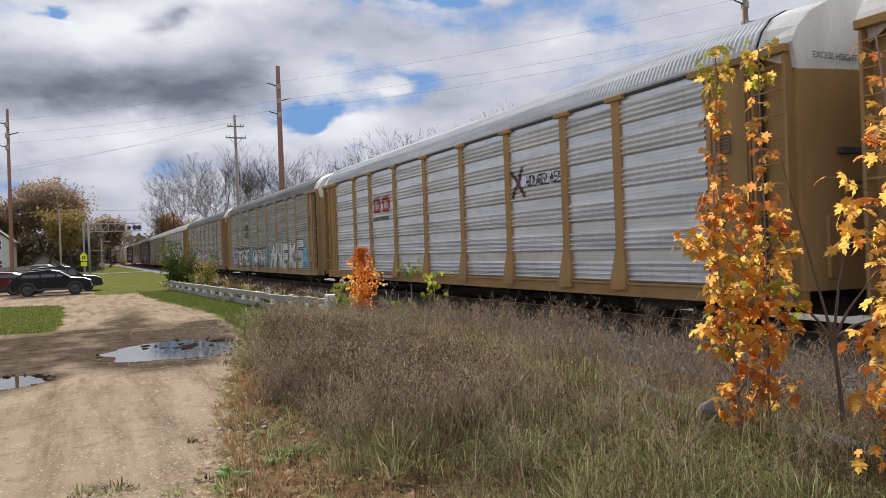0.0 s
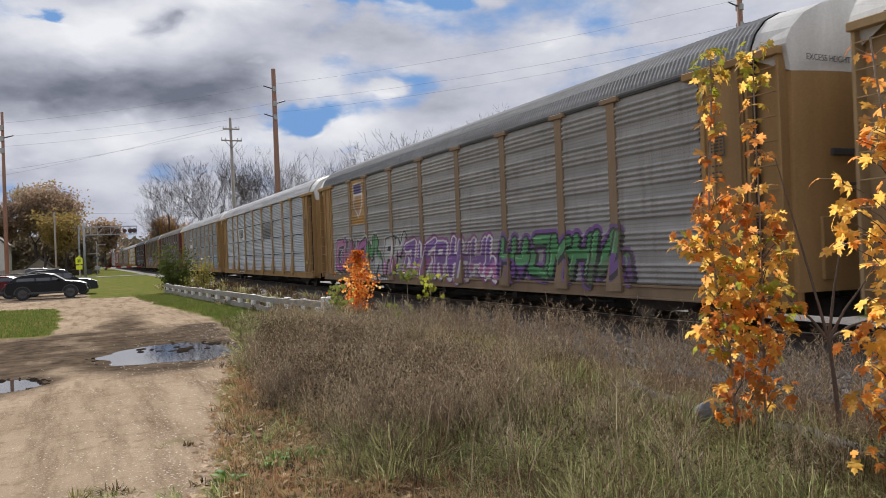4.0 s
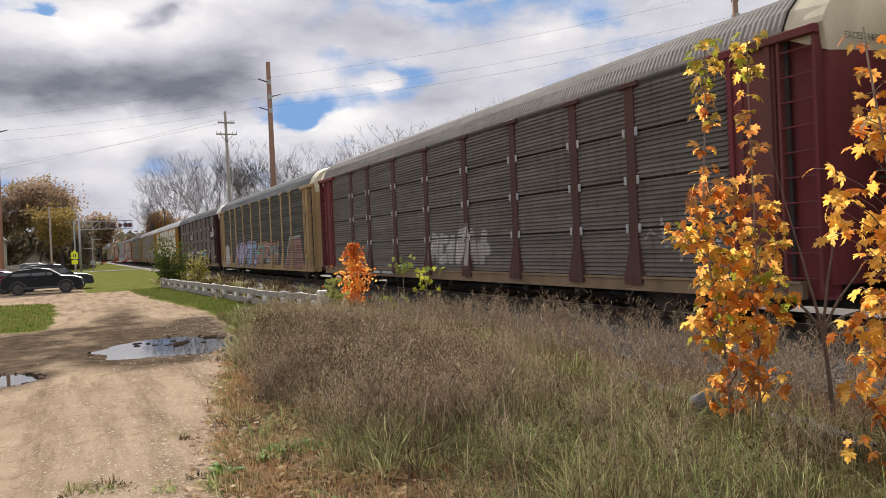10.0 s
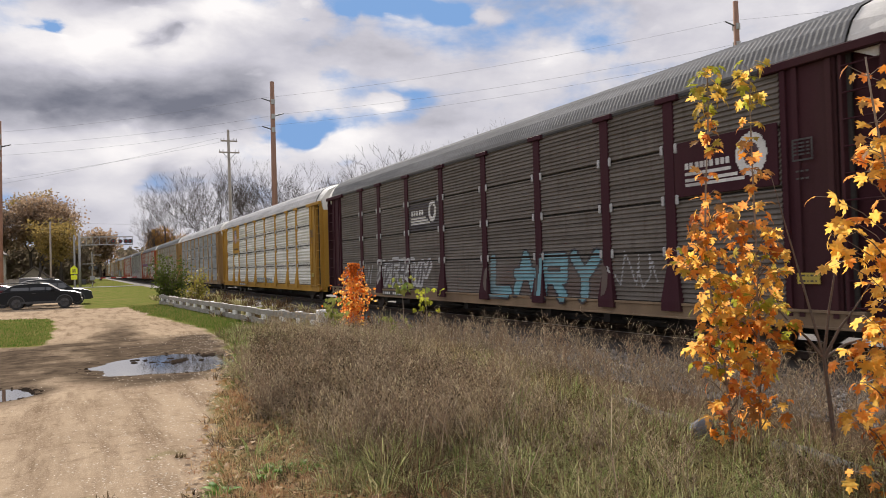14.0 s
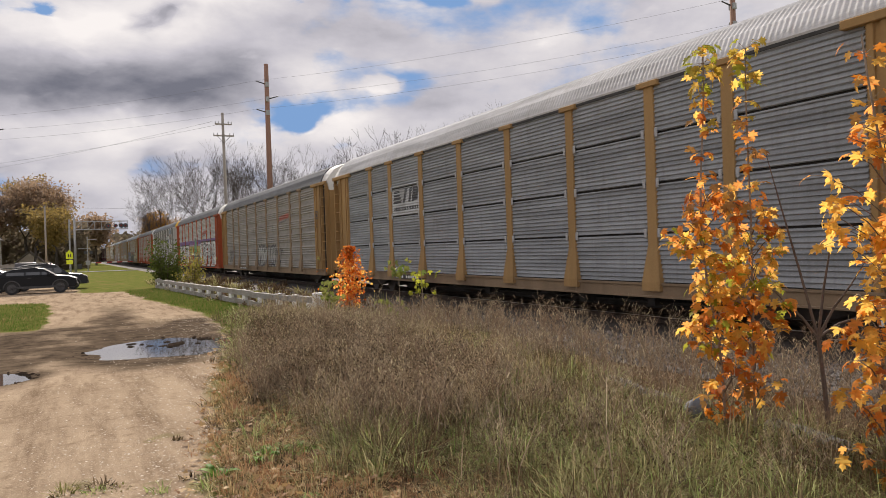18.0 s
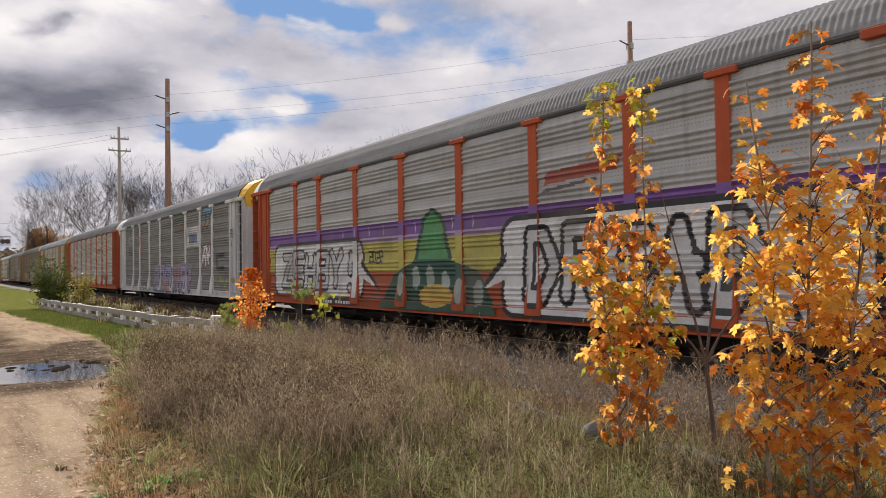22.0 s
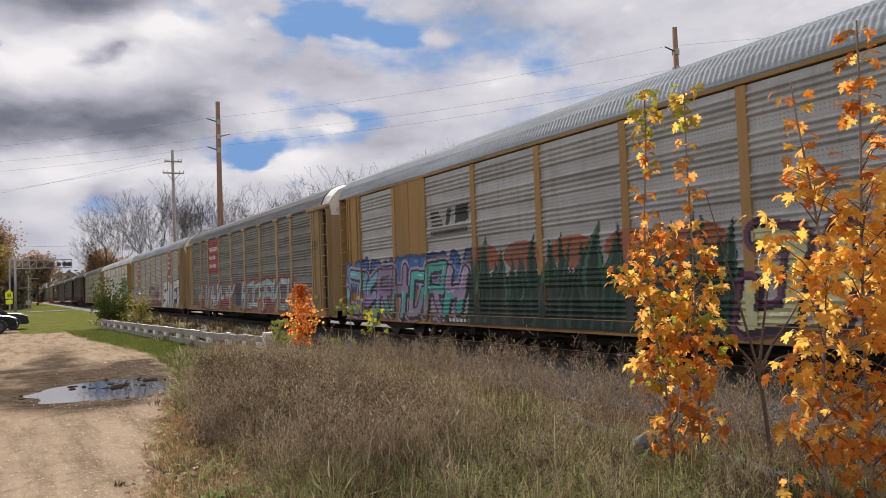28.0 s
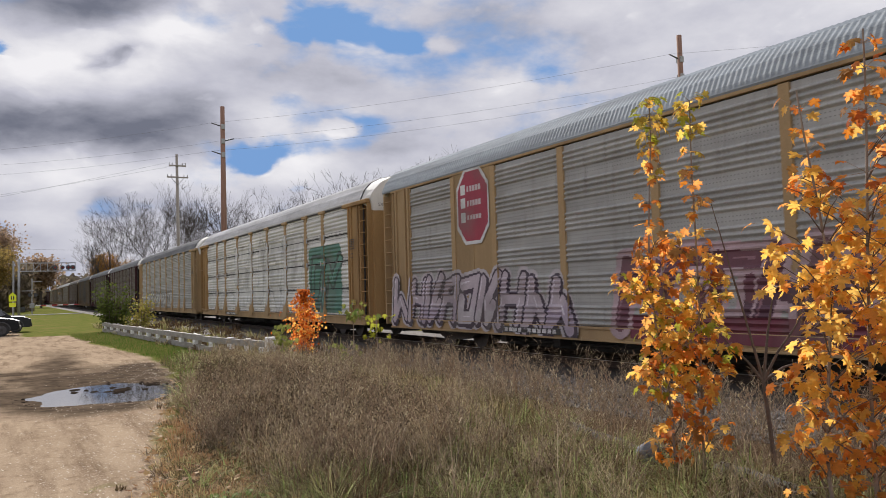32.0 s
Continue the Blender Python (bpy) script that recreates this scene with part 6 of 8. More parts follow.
link("foliage", mesh_of("foliage", V, F, [leafy("yellow_green_leaves", ((0.24, 0.24, 0.05), (0.34, 0.30, 0.07), (0.17, 0.18, 0.04), (0.42, 0.33, 0.09)), 0.45)]), by)


# ---- grass and weeds ----
def blades(name, label, material, seed, n, where, hmin, hmax, width, lean, y0=2.2, y1=28.2):
    """Bent, tapering blades over the stretch that where(x, y) allows."""
    rs = np.random.RandomState(seed)
    P = []
    while len(P) < n:
        y = y0 + (y1 - y0) * rs.rand(4096) ** 1.75
        x = rs.uniform(-8, 10.4, 4096)
        keep = rs.rand(4096)
        for a, b, k in zip(x, y, keep):
            if a > 1.75 * b + 1.5:
                continue
            w = where(a, b)
            if k < w:
                P.append((a, b, w))
                if len(P) >= n:
                    break
    P = np.array(P)
    h = rs.uniform(hmin, hmax, n) * (0.75 + 0.5 * np.clip(P[:, 2], 0, 1))
    az = rs.uniform(0, 2 * np.pi, n)
    ln = np.abs(rs.normal(0, lean, n))
    wd = width * rs.uniform(0.6, 1.3, n) * (1 + 0.03 * P[:, 1])
    dx, dy = np.cos(az), np.sin(az)
    sx, sy = -dy, dx
    z0 = np.array([ground_z(a, b) for a, b in P[:, :2]]) - 0.01
    V = np.zeros((n, 5, 3))
    for i, (t, wk) in enumerate(((0, 1), (0, 1), (0.55, 0.75), (0.55, 0.75), (1, 0))):
        s = (1, -1, 1, -1, 0)[i]
        off = ln * h * t ** 1.7
        V[:, i, 0] = P[:, 0] + dx * off + sx * s * wd * wk / 2
        V[:, i, 1] = P[:, 1] + dy * off + sy * s * wd * wk / 2
        V[:, i, 2] = z0 + h * t * np.sqrt(np.maximum(0.15, 1 - (ln * t * 0.8) ** 2))
    b = np.arange(n) * 5
    F = [tuple(q) for q in np.stack([b, b + 1, b + 3, b + 2], 1).tolist()] + [tuple(q) for q in np.stack([b + 2, b + 3, b + 4], 1).tolist()]
    tagged(link(name, mesh_of(name, V.reshape(-1, 3).tolist(), F, [material])), label, "grass", kind="stuff")


def field(x, y):
    """1 in the rough field between the drive and the ballast."""
    e = road_edge(y) + 0.25 * nz(x, y, 0.9, 3)
    return smooth(-0.1, 0.9, x - e) * smooth(0.5, -0.5, x - 6.4 - 1.3 * smooth(8.0, 13.5, y)) * smooth(27, 22, y - 0.35 * (x - 4)) * (0.25 + 0.9 * smooth(-0.2, 0.25, nz(x, y, 2.1, 40)))


def tall(x, y):
    """0 on the trodden strip of litter beside the drive, 1 where the growth is high."""
    return 0.06 + 0.94 * smooth(0.7, 1.9, x - road_edge(y) + 0.6 * nz(x, y, 0.7, 17) + 0.16 * (y - 8.5))


def scrub(x, y):
    """Where the dark dry weeds stand thick."""
    f = field(x, y) * smooth(0.45, 1.2, x - road_edge(y)) * smooth(7.4, 6.2, x)
    f *= 0.18 + 0.82 * smooth(0.0, 3.5, y - 6.2 + 0.25 * x)
    f *= tall(x, y)
    return f * (0.15 + 1.1 * smooth(-0.3, 0.35, nz(x, y, 0.55, 12)))


def verge(x, y):
    e = road_edge(y)
    return smooth(0.0, 0.3, x - e + 0.2 * nz(x, y, 1.3, 3)) * smooth(6.6, 5.6, x + 0.045 * (y - 24)) * smooth(16.5, 19, y) * smooth(52, 46, y) * (0.4 + 0.8 * smooth(-0.3, 0.3, nz(x, y, 0.9, 5))) if y > 16 else 0.0


def wedge(x, y):
    return smooth(0.5, 0.1, dirt_at(x, y)) if x < 0.3 and 23 < y < 43 else 0.0


LITTER = leafy("litter_leaves", ((0.34, 0.19, 0.11), (0.26, 0.155, 0.10), (0.46, 0.29, 0.14), (0.19, 0.12, 0.085), (0.54, 0.38, 0.18)), 0.3)

def tussocks(name, label, mats, seed, n, where, per, hmin, hmax, width, lean, radius, y0=3.0, y1=27.0, x0=0.0, x1=9.4, wide=False):
    """Tufts of bent blades; each tuft has its own colour, height and sprawl."""
    rs = np.random.RandomState(seed)
    P = []
    while len(P) < n:
        y = y0 + (y1 - y0) * rs.rand(4096) ** 1.5
        x = rs.uniform(x0, x1, 4096)
        keep = rs.rand(4096)
        for a, b, k in zip(x, y, keep):
            if (wide or a < 1.75 * b + 1.5) and k < where(a, b):
                P.append((a, b, ground_z(a, b) - 0.015))
                if len(P) >= n:
                    break
    P = np.array(P)
    T = n * per
    hT = np.repeat(rs.uniform(0.55, 1.35, n), per)
    rT = np.repeat(rs.uniform(0.6, 1.4, n), per) * radius
    lT = np.repeat(rs.uniform(0.5, 1.5, n), per) * lean
    wind = np.repeat(rs.uniform(0, 2 * np.pi, n), per)
    C = np.repeat(P, per, 0)
    az = rs.uniform(0, 2 * np.pi, T)
    q = rT * np.sqrt(rs.rand(T))
    h = rs.uniform(hmin, hmax, T) * hT
    ln = np.abs(rs.normal(0, 1, T)) * lT
    ox, oy = np.cos(az), np.sin(az)
    dx, dy = ox + 0.5 * np.cos(wind), oy + 0.5 * np.sin(wind)
    face = rs.uniform(0, 2 * np.pi, T)
    sx, sy = np.cos(face), np.sin(face)
    wd = width * rs.uniform(0.5, 1.4, T) * (1 + 0.04 * C[:, 1])
    V = np.zeros((T, 7, 3))
    for i, (t, wk) in enumerate(((0, 0.8), (0, 0.8), (0.4, 1), (0.4, 1), (0.75, 0.7), (0.75, 0.7), (1, 0))):
        s = (1, -1, 1, -1, 1, -1, 0)[i]
        off = np.minimum(ln, 1.6) * h * t ** 1.8
        V[:, i, 0] = C[:, 0] + ox * q + dx * off + sx * s * wd * wk / 2
        V[:, i, 1] = C[:, 1] + oy * q + dy * off + sy * s * wd * wk / 2
        V[:, i, 2] = C[:, 2] + h * (t - 0.28 * np.minimum(ln, 1.6) * t ** 2.6)
    b = np.arange(T) * 7
    F = np.concatenate([np.stack([b, b + 1, b + 3, b + 2], 1), np.stack([b + 2, b + 3, b + 5, b + 4], 1)]).tolist() + np.stack([b + 4, b + 5, b + 6], 1).tolist()
    mi = np.repeat(rs.randint(0, len(mats), n), per)
    tagged(link(name, mesh_of(name, V.reshape(-1, 3).tolist(), F, mats, np.concatenate([mi, mi, mi]).tolist())), label, "grass", kind="stuff")


PALE_S = leafy("pale_straw", ((0.72, 0.58, 0.34), (0.26, 0.18, 0.10), (0.90, 0.78, 0.52), (0.09, 0.06, 0.035)), 0.5, 0.7, sat=1.1)
TAN_S = leafy("tan_straw", ((0.28, 0.205, 0.115), (0.075, 0.055, 0.034), (0.60, 0.47, 0.28), (0.04, 0.03, 0.019)), 0.4, 0.7, sat=1.0)
DARK_S = leafy("dark_straw", ((0.065, 0.046, 0.031), (0.11, 0.076, 0.05), (0.028, 0.02, 0.015), (0.24, 0.165, 0.10)), 0.12, 0.7, sat=1.1)
OLIVE_S = leafy("olive_straw", ((0.15, 0.155, 0.045), (0.34, 0.31, 0.10), (0.05, 0.055, 0.018), (0.54, 0.47, 0.26)), 0.45, 0.7, sat=1.0)
FRESH_S = leafy("fresh_blades", ((0.13, 0.22, 0.04), (0.32, 0.42, 0.09), (0.045, 0.085, 0.018), (0.56, 0.56, 0.28)), 0.55, 0.7, sat=1.0)
RUST_S = leafy("rusty_straw", ((0.34, 0.15, 0.07), (0.50, 0.26, 0.11), (0.16, 0.07, 0.04), (0.56, 0.40, 0.22)), 0.35, 0.7, sat=1.0)


def litter_strip(x, y):
    return smooth(-0.15, 0.3, x - road_edge(y) + 0.3 * nz(x, y, 1.5, 3)) * (1 - tall(x, y)) * smooth(17, 14, y)


def near_green(x, y):
    return field(x, y) * smooth(11.5, 6.5, y + 0.5 * (6 - x)) * smooth(2.0, 3.6, x) * (0.35 + 0.9 * smooth(-0.2, 0.25, nz(x, y, 0.7, 31)))


tussocks("dry_tussocks", "tufts of dry straw, tan and dark grass in the rough field", [TAN_S, DARK_S, OLIVE_S, DARK_S, OLIVE_S, FRESH_S], 2, 1500, lambda x, y: field(x, y) * tall(x, y), 46, 0.12, 0.44, 0.0058, 1.3, 0.16)
def golden(x, y):
    """Sunlit straw before the ballast."""
    return field(x, y) * smooth(4.8, 6.0, x) * smooth(7.8, 7.0, x) * smooth(8.5, 10.5, y) * smooth(19, 15, y) * (0.3 + 0.9 * smooth(-0.2, 0.25, nz(x, y, 0.6, 61)))


tussocks("golden_tussocks", "pale golden straw tufts before the ballast", [PALE_S, PALE_S, TAN_S, OLIVE_S], 12, 380, golden, 52, 0.12, 0.42, 0.0062, 0.8, 0.17, 6.5, 19.0, 4.5, 8.8)
tussocks("olive_tussocks", "olive-green grass tufts under the dry weeds", [OLIVE_S, FRESH_S, OLIVE_S, TAN_S], 3, 1000, lambda x, y: field(x, y) * tall(x, y) * smooth(-0.05, 0.25, nz(x, y, 0.5, 51)), 50, 0.10, 0.36, 0.0062, 1.3, 0.16)
tussocks("green_tussocks", "sprawling green grass tufts in the near field", [FRESH_S, OLIVE_S, DARK_S, FRESH_S, FRESH_S, DARK_S, TAN_S], 5, 1300, near_green, 54, 0.08, 0.30, 0.0058, 1.7, 0.15, 3.0, 12.0)
tussocks("rear_grass", "dry and green grass tufts beside the drive", [TAN_S, OLIVE_S, DARK_S, FRESH_S], 38, 700, lambda x, y: smooth(0.3, 1.2, x - 0.2) * smooth(8.2, 7.4, x), 26, 0.10, 0.32, 0.012, 1.2, 0.2, -12.0, 4.5, 0.6, 8.4, True)
tussocks("litter_grass", "short rusty dry grass beside the drive", [RUST_S, RUST_S, TAN_S, PALE_S, OLIVE_S], 8, 900, litter_strip, 36, 0.04, 0.17, 0.005, 1.2, 0.12, 4.0, 17.0)
tussocks("fresh_tufts", "small olive and tan tufts at the edge of the drive", [OLIVE_S, OLIVE_S, TAN_S, FRESH_S], 18, 22, lambda x, y: 1.0 if min(math.hypot(x - cx, (y - cy) * 0.8) for cx, cy in ((1.85, 7.65), (0.0, 7.6), (0.55, 7.35), (0.95, 7.0), (0.9, 9.2), (2.9, 15.8), (3.7, 20.5))) < 0.26 else 0.0, 34, 0.03, 0.10, 0.011, 1.1, 0.09, 6.0, 22.0, -1.0, 5.0)
tussocks("bank_growth", "rank brown and olive growth between the barrier and the track", [DARK_S, OLIVE_S, DARK_S], 28, 260, lambda x, y: smooth(5.5, 6.6, x + 0.045 * (y - 24)) * smooth(10.4, 9.6, x) * smooth(17, 20, y), 26, 0.15, 0.5, 0.016, 0.9, 0.3, 17.0, 62.0, 5.0, 10.4)
LAWN = leafy("lawn_blades", ((0.065, 0.14, 0.028), (0.10, 0.185, 0.04), (0.15, 0.20, 0.055), (0.24, 0.21, 0.09)), 0.45, 0.7, sat=1.1)
blades("verge_grass", "short bright grass along the drive and barrier", LAWN, 4, 26000, verge, 0.04, 0.13, 0.013, 0.6, 16.5, 52)
blades("wedge_grass", "short green grass between the drive and the lot", LAWN, 14, 14000, wedge, 0.03, 0.09, 0.016, 0.6, 23, 43)


SEED_W = leafy("sunlit_seed_heads", ((0.62, 0.53, 0.38), (0.74, 0.66, 0.50), (0.44, 0.36, 0.24), (0.52, 0.47, 0.27)), 0.4, 0.85)


def weeds(name, label, mats, seed, count, where, stems, hmin, hmax, fan, y0, y1, x0, x1, twigs=(7, 11), fat=0.0046):
    """Dry branching plants: stems that fan from one root, with side twigs and small seed heads."""
    rs = random.Random(seed)
    V, F, I = [], [], []
    mi = 0

    def strip(a, b, w0, w1, az):
        s = Vector((math.cos(az), math.sin(az), 0))
        k = len(V)
        V.extend((tuple(a - s * w0), tuple(a + s * w0), tuple(b + s * w1), tuple(b - s * w1)))
        F.append((k, k + 1, k + 2, k + 3))
        I.append(mi)

    n = 0
    while n < count:
        y = y0 + (y1 - y0) * rs.random() ** 1.25
        x = rs.uniform(x0, x1)
        if x > 1.75 * y + 1.0 or rs.random() > where(x, y):
            continue
        n += 1
        mi = rs.randrange(len(mats))
        hp = rs.uniform(hmin, hmax)
        w = fat * (1 + y * 0.045)
        for _ in range(rs.randint(*stems)):
            h = hp * rs.uniform(0.6, 1.1)
            q = Vector((x + rs.gauss(0, 0.07), y + rs.gauss(0, 0.07), ground_z(x, y) - 0.02))
            d = Vector((rs.gauss(0, fan), rs.gauss(0, fan), 1)).normalized()
            segs = []
            for i in range(3):
                e = q + d * h / 3
                strip(q, e, w * (1 - i * 0.22), w * (1 - (i + 1) * 0.22), rs.uniform(0, 3.14))
                segs.append((q, e))
                q = e
                d = (d + Vector((rs.gauss(0, 0.16), rs.gauss(0, 0.16), 0))).normalized()
            for j in range(rs.randint(*twigs)):
                a, b = segs[rs.choice((0, 1, 1, 2, 2))]
                s = a.lerp(b, rs.random())
                az = rs.uniform(0, 6.28)
                ln = h * rs.uniform(0.10, 0.30)
                e = s + Vector((math.cos(az) * 0.6, math.sin(az) * 0.6, rs.uniform(0.45, 1.1))) * ln
                strip(s, e, w * 0.5, w * 0.3, rs.uniform(0, 3.14))
                for _ in range(2):
                    t = s.lerp(e, rs.uniform(0.4, 1))
                    u = Vector((rs.gauss(0, 0.5), rs.gauss(0, 0.5), rs.uniform(0.2, 0.9))) * ln * 0.4
                    strip(t, t + u, w * 0.35, w * 0.9, rs.uniform(0, 3.14))
                    # some seed heads take a paler colour that stands in for sunlight on the tips
                    if rs.random() < 0.15:
                        I[-1] = len(mats)
    tagged(link(name, mesh_of(name, V, F, list(mats) + [SEED_W], I)), label, "weeds", kind="stuff")


DARK_W = leafy("dark_weed", ((0.105, 0.08, 0.058), (0.21, 0.16, 0.112), (0.04, 0.03, 0.023), (0.46, 0.36, 0.25)), 0.3, 0.85, sat=1.0)
MID_W = leafy("brown_weed", ((0.20, 0.148, 0.09), (0.38, 0.29, 0.175), (0.055, 0.041, 0.028), (0.66, 0.53, 0.34)), 0.25, 0.85, sat=1.0)
UMBER_W = leafy("umber_weed", ((0.15, 0.098, 0.07), (0.26, 0.175, 0.12), (0.07, 0.047, 0.035), (0.38, 0.27, 0.18)), 0.35, 0.85, sat=1.0)
PALE_W = leafy("pale_weed", ((0.46, 0.36, 0.26), (0.20, 0.15, 0.115), (0.78, 0.66, 0.50), (0.10, 0.074, 0.055)), 0.3, 0.85, sat=1.05)


def mass(x, y):
    """The two dark stands of brush."""
    a = smooth(1.25, 0.6, math.hypot((x - 3.4) / 1.9, (y - 13.6) / 4.2))
    b = smooth(1.2, 0.6, math.hypot((x - 4.3) / 1.1, (y - 9.9) / 1.5))
    c = smooth(1.2, 0.5, math.hypot((x - 5.6) / 1.6, (y - 21.0) / 4.0))
    d = smooth(1.2, 0.5, math.hypot((x - 3.7) / 1.0, (y - 8.4) / 1.2))
    return max(a, b, 0.8 * d, 0.08 * c) * smooth(0.3, 0.8, x - road_edge(y))


weeds("dark_brush", "dark brown dry brush standing in clumps", [DARK_W, DARK_W, UMBER_W, DARK_W, MID_W, UMBER_W], 6, 520, lambda x, y: max(mass(x, y) * (0.25 + 0.9 * smooth(-0.15, 0.2, nz(x, y, 0.75, 71))), 0.06 * scrub(x, y)), (7, 12), 0.38, 0.85, 0.34, 6.0, 24, 1.8, 8.2, (9, 14), 0.0032)
weeds("dry_weeds", "dry brown branching weeds in the field", [MID_W, PALE_W, DARK_W, MID_W], 16, 400, lambda x, y: scrub(x, y) * smooth(0.0, 0.25, nz(x, y, 0.6, 81)), (3, 6), 0.30, 0.80, 0.28, 4.0, 25, 1.5, 8.6, (9, 14), 0.0032)
weeds("low_weeds", "low tangled grey-brown dry weeds in the grass", [DARK_W, UMBER_W, MID_W, DARK_W], 46, 380, lambda x, y: field(x, y) * smooth(0.6, 1.6, x - road_edge(y)) * smooth(13, 9, y) * smooth(-0.15, 0.15, nz(x, y, 0.8, 91)), (3, 6), 0.16, 0.42, 0.45, 4.0, 13, 1.6, 7.4, (9, 13), 0.0028)
weeds("shoulder_weeds", "bare dry stalks along the ballast shoulder", [DARK_W, UMBER_W, DARK_W], 26, 520, lambda x, y: smooth(6.2, 7.2, x) * smooth(10.3, 9.4, x) * smooth(21, 17, y), (2, 4), 0.35, 0.90, 0.24, 4.5, 21, 6.2, 9.4, (10, 16), 0.0036)
weeds("pale_stalks", "single tall pale dead stalks among the weeds", [PALE_W], 36, 70, lambda x, y: field(x, y) * smooth(1.2, 2.2, x - road_edge(y)), (1, 2), 0.8, 1.35, 0.12, 4.5, 18, 2.5, 9.0, (2, 5), 0.0045)


def weed_leaves():
    """Small withered leaves and seed heads caught all through the weeds."""
    rs = np.random.RandomState(44)
    P = []
    while len(P) < 46000:
        y = 4.0 + 21.0 * rs.rand(4096) ** 1.3
        x = rs.uniform(1.0, 8.6, 4096)
        k = rs.rand(4096)
        for a, b, q in zip(x, y, k):
            if a < 1.75 * b + 1.0:
                m = mass(a, b)
                w = max(m, 0.16 * field(a, b) * tall(a, b) * smooth(-0.1, 0.2, nz(a, b, 0.7, 23)))
                if q < w:
                    P.append((a, b, ground_z(a, b), 0.72 if m > 0.3 else 0.42))
    P = np.array(P[:46000])
    n = len(P)
    c = P[:, :3].copy()
    c[:, 2] += P[:, 3] * rs.rand(n) ** 0.7 * (0.8 + 0.3 * rs.rand(n))
    u = rs.normal(0, 1, (n, 3))
    u /= np.linalg.norm(u, axis=1)[:, None]
    v = np.cross(u, rs.normal(0, 1, (n, 3)))
    v /= np.linalg.norm(v, axis=1)[:, None]
    sz = (rs.uniform(0.006, 0.015, n) * (1 + 0.05 * P[:, 1]))[:, None]
    V = np.stack([c - u * sz, c + v * sz * 0.5, c + u * sz, c - v * sz * 0.5], 1).reshape(-1, 3)
    F = np.arange(n * 4).reshape(-1, 4).tolist()
    cr = leafy("weed_leaf", ((0.18, 0.13, 0.075), (0.06, 0.045, 0.03), (0.30, 0.26, 0.10), (0.13, 0.14, 0.045), (0.70, 0.60, 0.38), (0.05, 0.04, 0.026)), 0.35, 0.7, sat=1.0)
    tagged(link("weed_leaves", mesh_of("weed_leaves", V.tolist(), F, [cr])), "withered small brown and olive leaves on the weeds", "leaves", kind="stuff")


weed_leaves()


def green_clump(x, y, n, seed):
    """A low rosette of long soft leaves."""
    rs = random.Random(seed)
    t = thing("green_plant", "low clump of fresh green broad leaves in the litter", "plant", pose(x, y, ground_z(x, y)), group="green plants beside the drive")
    gm = leafy("fresh_leaf", ((0.10, 0.24, 0.03), (0.16, 0.33, 0.045), (0.07, 0.17, 0.025), (0.24, 0.38, 0.07)), 0.45)
    for _ in range(n):
        a, ln, w, up = rs.uniform(0, 6.28), rs.uniform(0.09, 0.22), rs.uniform(0.022, 0.04), rs.uniform(0.3, 1.1)
        o, sd = Vector((math.cos(a), math.sin(a), 0)), Vector((-math.sin(a), math.cos(a), 0))
        c = o * rs.uniform(0, 0.10)
        rows = []
        for q, k in ((0, 0.25), (0.35, 1.0), (0.7, 0.8), (1, 0.05)):
            p = c + o * ln * q + Vector((0, 0, ln * (up * q - 0.75 * up * q * q)))
            rows.append((p - sd * w * k + Vector((0, 0, 0.3 * w * k)), p, p + sd * w * k + Vector((0, 0, 0.3 * w * k))))
        V = [tuple(p) for r in rows for p in r]
        F = [(3 * i + j, 3 * i + j + 1, 3 * i + j + 4, 3 * i + j + 3) for i in range(3) for j in range(2)]
        link("leaf", mesh_of("leaf", V, F, [gm], smooth=True), t)


for q in ((1.78, 7.72, 46, 1), (1.98, 7.60, 34, 2), (1.62, 7.58, 26, 3), (1.15, 7.2, 12, 4), (2.62, 8.75, 18, 5), (1.7, 6.0, 14, 6)):
    green_clump(*q)


def log_and_stone():
    """A weathered log and a stone half sunk in the grass."""
    grey = mat("weathered_log", (0.20, 0.185, 0.17), (0.10, 0.092, 0.084), rough=0.9, scale=5, streak=0.3, bump=0.8, bump_scale=18)
    g = thing("fallen_log", "weathered grey log lying in the grass", "log")
    rr = random.Random(4)
    for name, pts, r in (("log", ((6.72, 8.7), (6.55, 7.9), (6.42, 7.2), (6.24, 6.55)), 0.12), ("log", ((6.32, 5.6), (6.30, 5.1), (6.18, 4.5), (6.05, 3.9)), 0.13)):
        rings = []
        for i in range(13):
            q = i / 12 * (len(pts) - 1)
            j = min(len(pts) - 2, int(q))
            a, b = Vector((*pts[j], 0.05)), Vector((*pts[j + 1], 0.05))
            c = a.lerp(b, q - j)
            d = (b - a).normalized()
            u = d.cross(Vector((0, 0, 1)))
            k = r * (1 - 0.2 * i / 12)
            rings.append([c + (u * math.cos(0.628 * m) + Vector((0, 0, 1)) * math.sin(0.628 * m)) * k * rr.uniform(0.88, 1.12) for m in range(10)])
        part(name, loft(rings), grey, g, smooth=True)
    bm = bmesh.new()
    bmesh.ops.create_icosphere(bm, subdivisions=3, radius=1.0)
    for v in bm.verts:
        v.co *= 1 + 0.16 * noise.noise(v.co * 1.7) + 0.05 * noise.noise(v.co * 5)
        v.co = Vector((v.co.x * 0.16, v.co.y * 0.13, v.co.z * 0.19))
    o = part("field_stone", bm, mat("blue_grey_stone", (0.17, 0.18, 0.20), (0.11, 0.115, 0.13), rough=0.8, scale=9, bump=0.4), None, smooth=True)
    o.matrix_basis = pose(6.08, 6.35, 0.11)
    tagged(o, "rounded blue-grey stone in the grass", "stone")


log_and_stone()


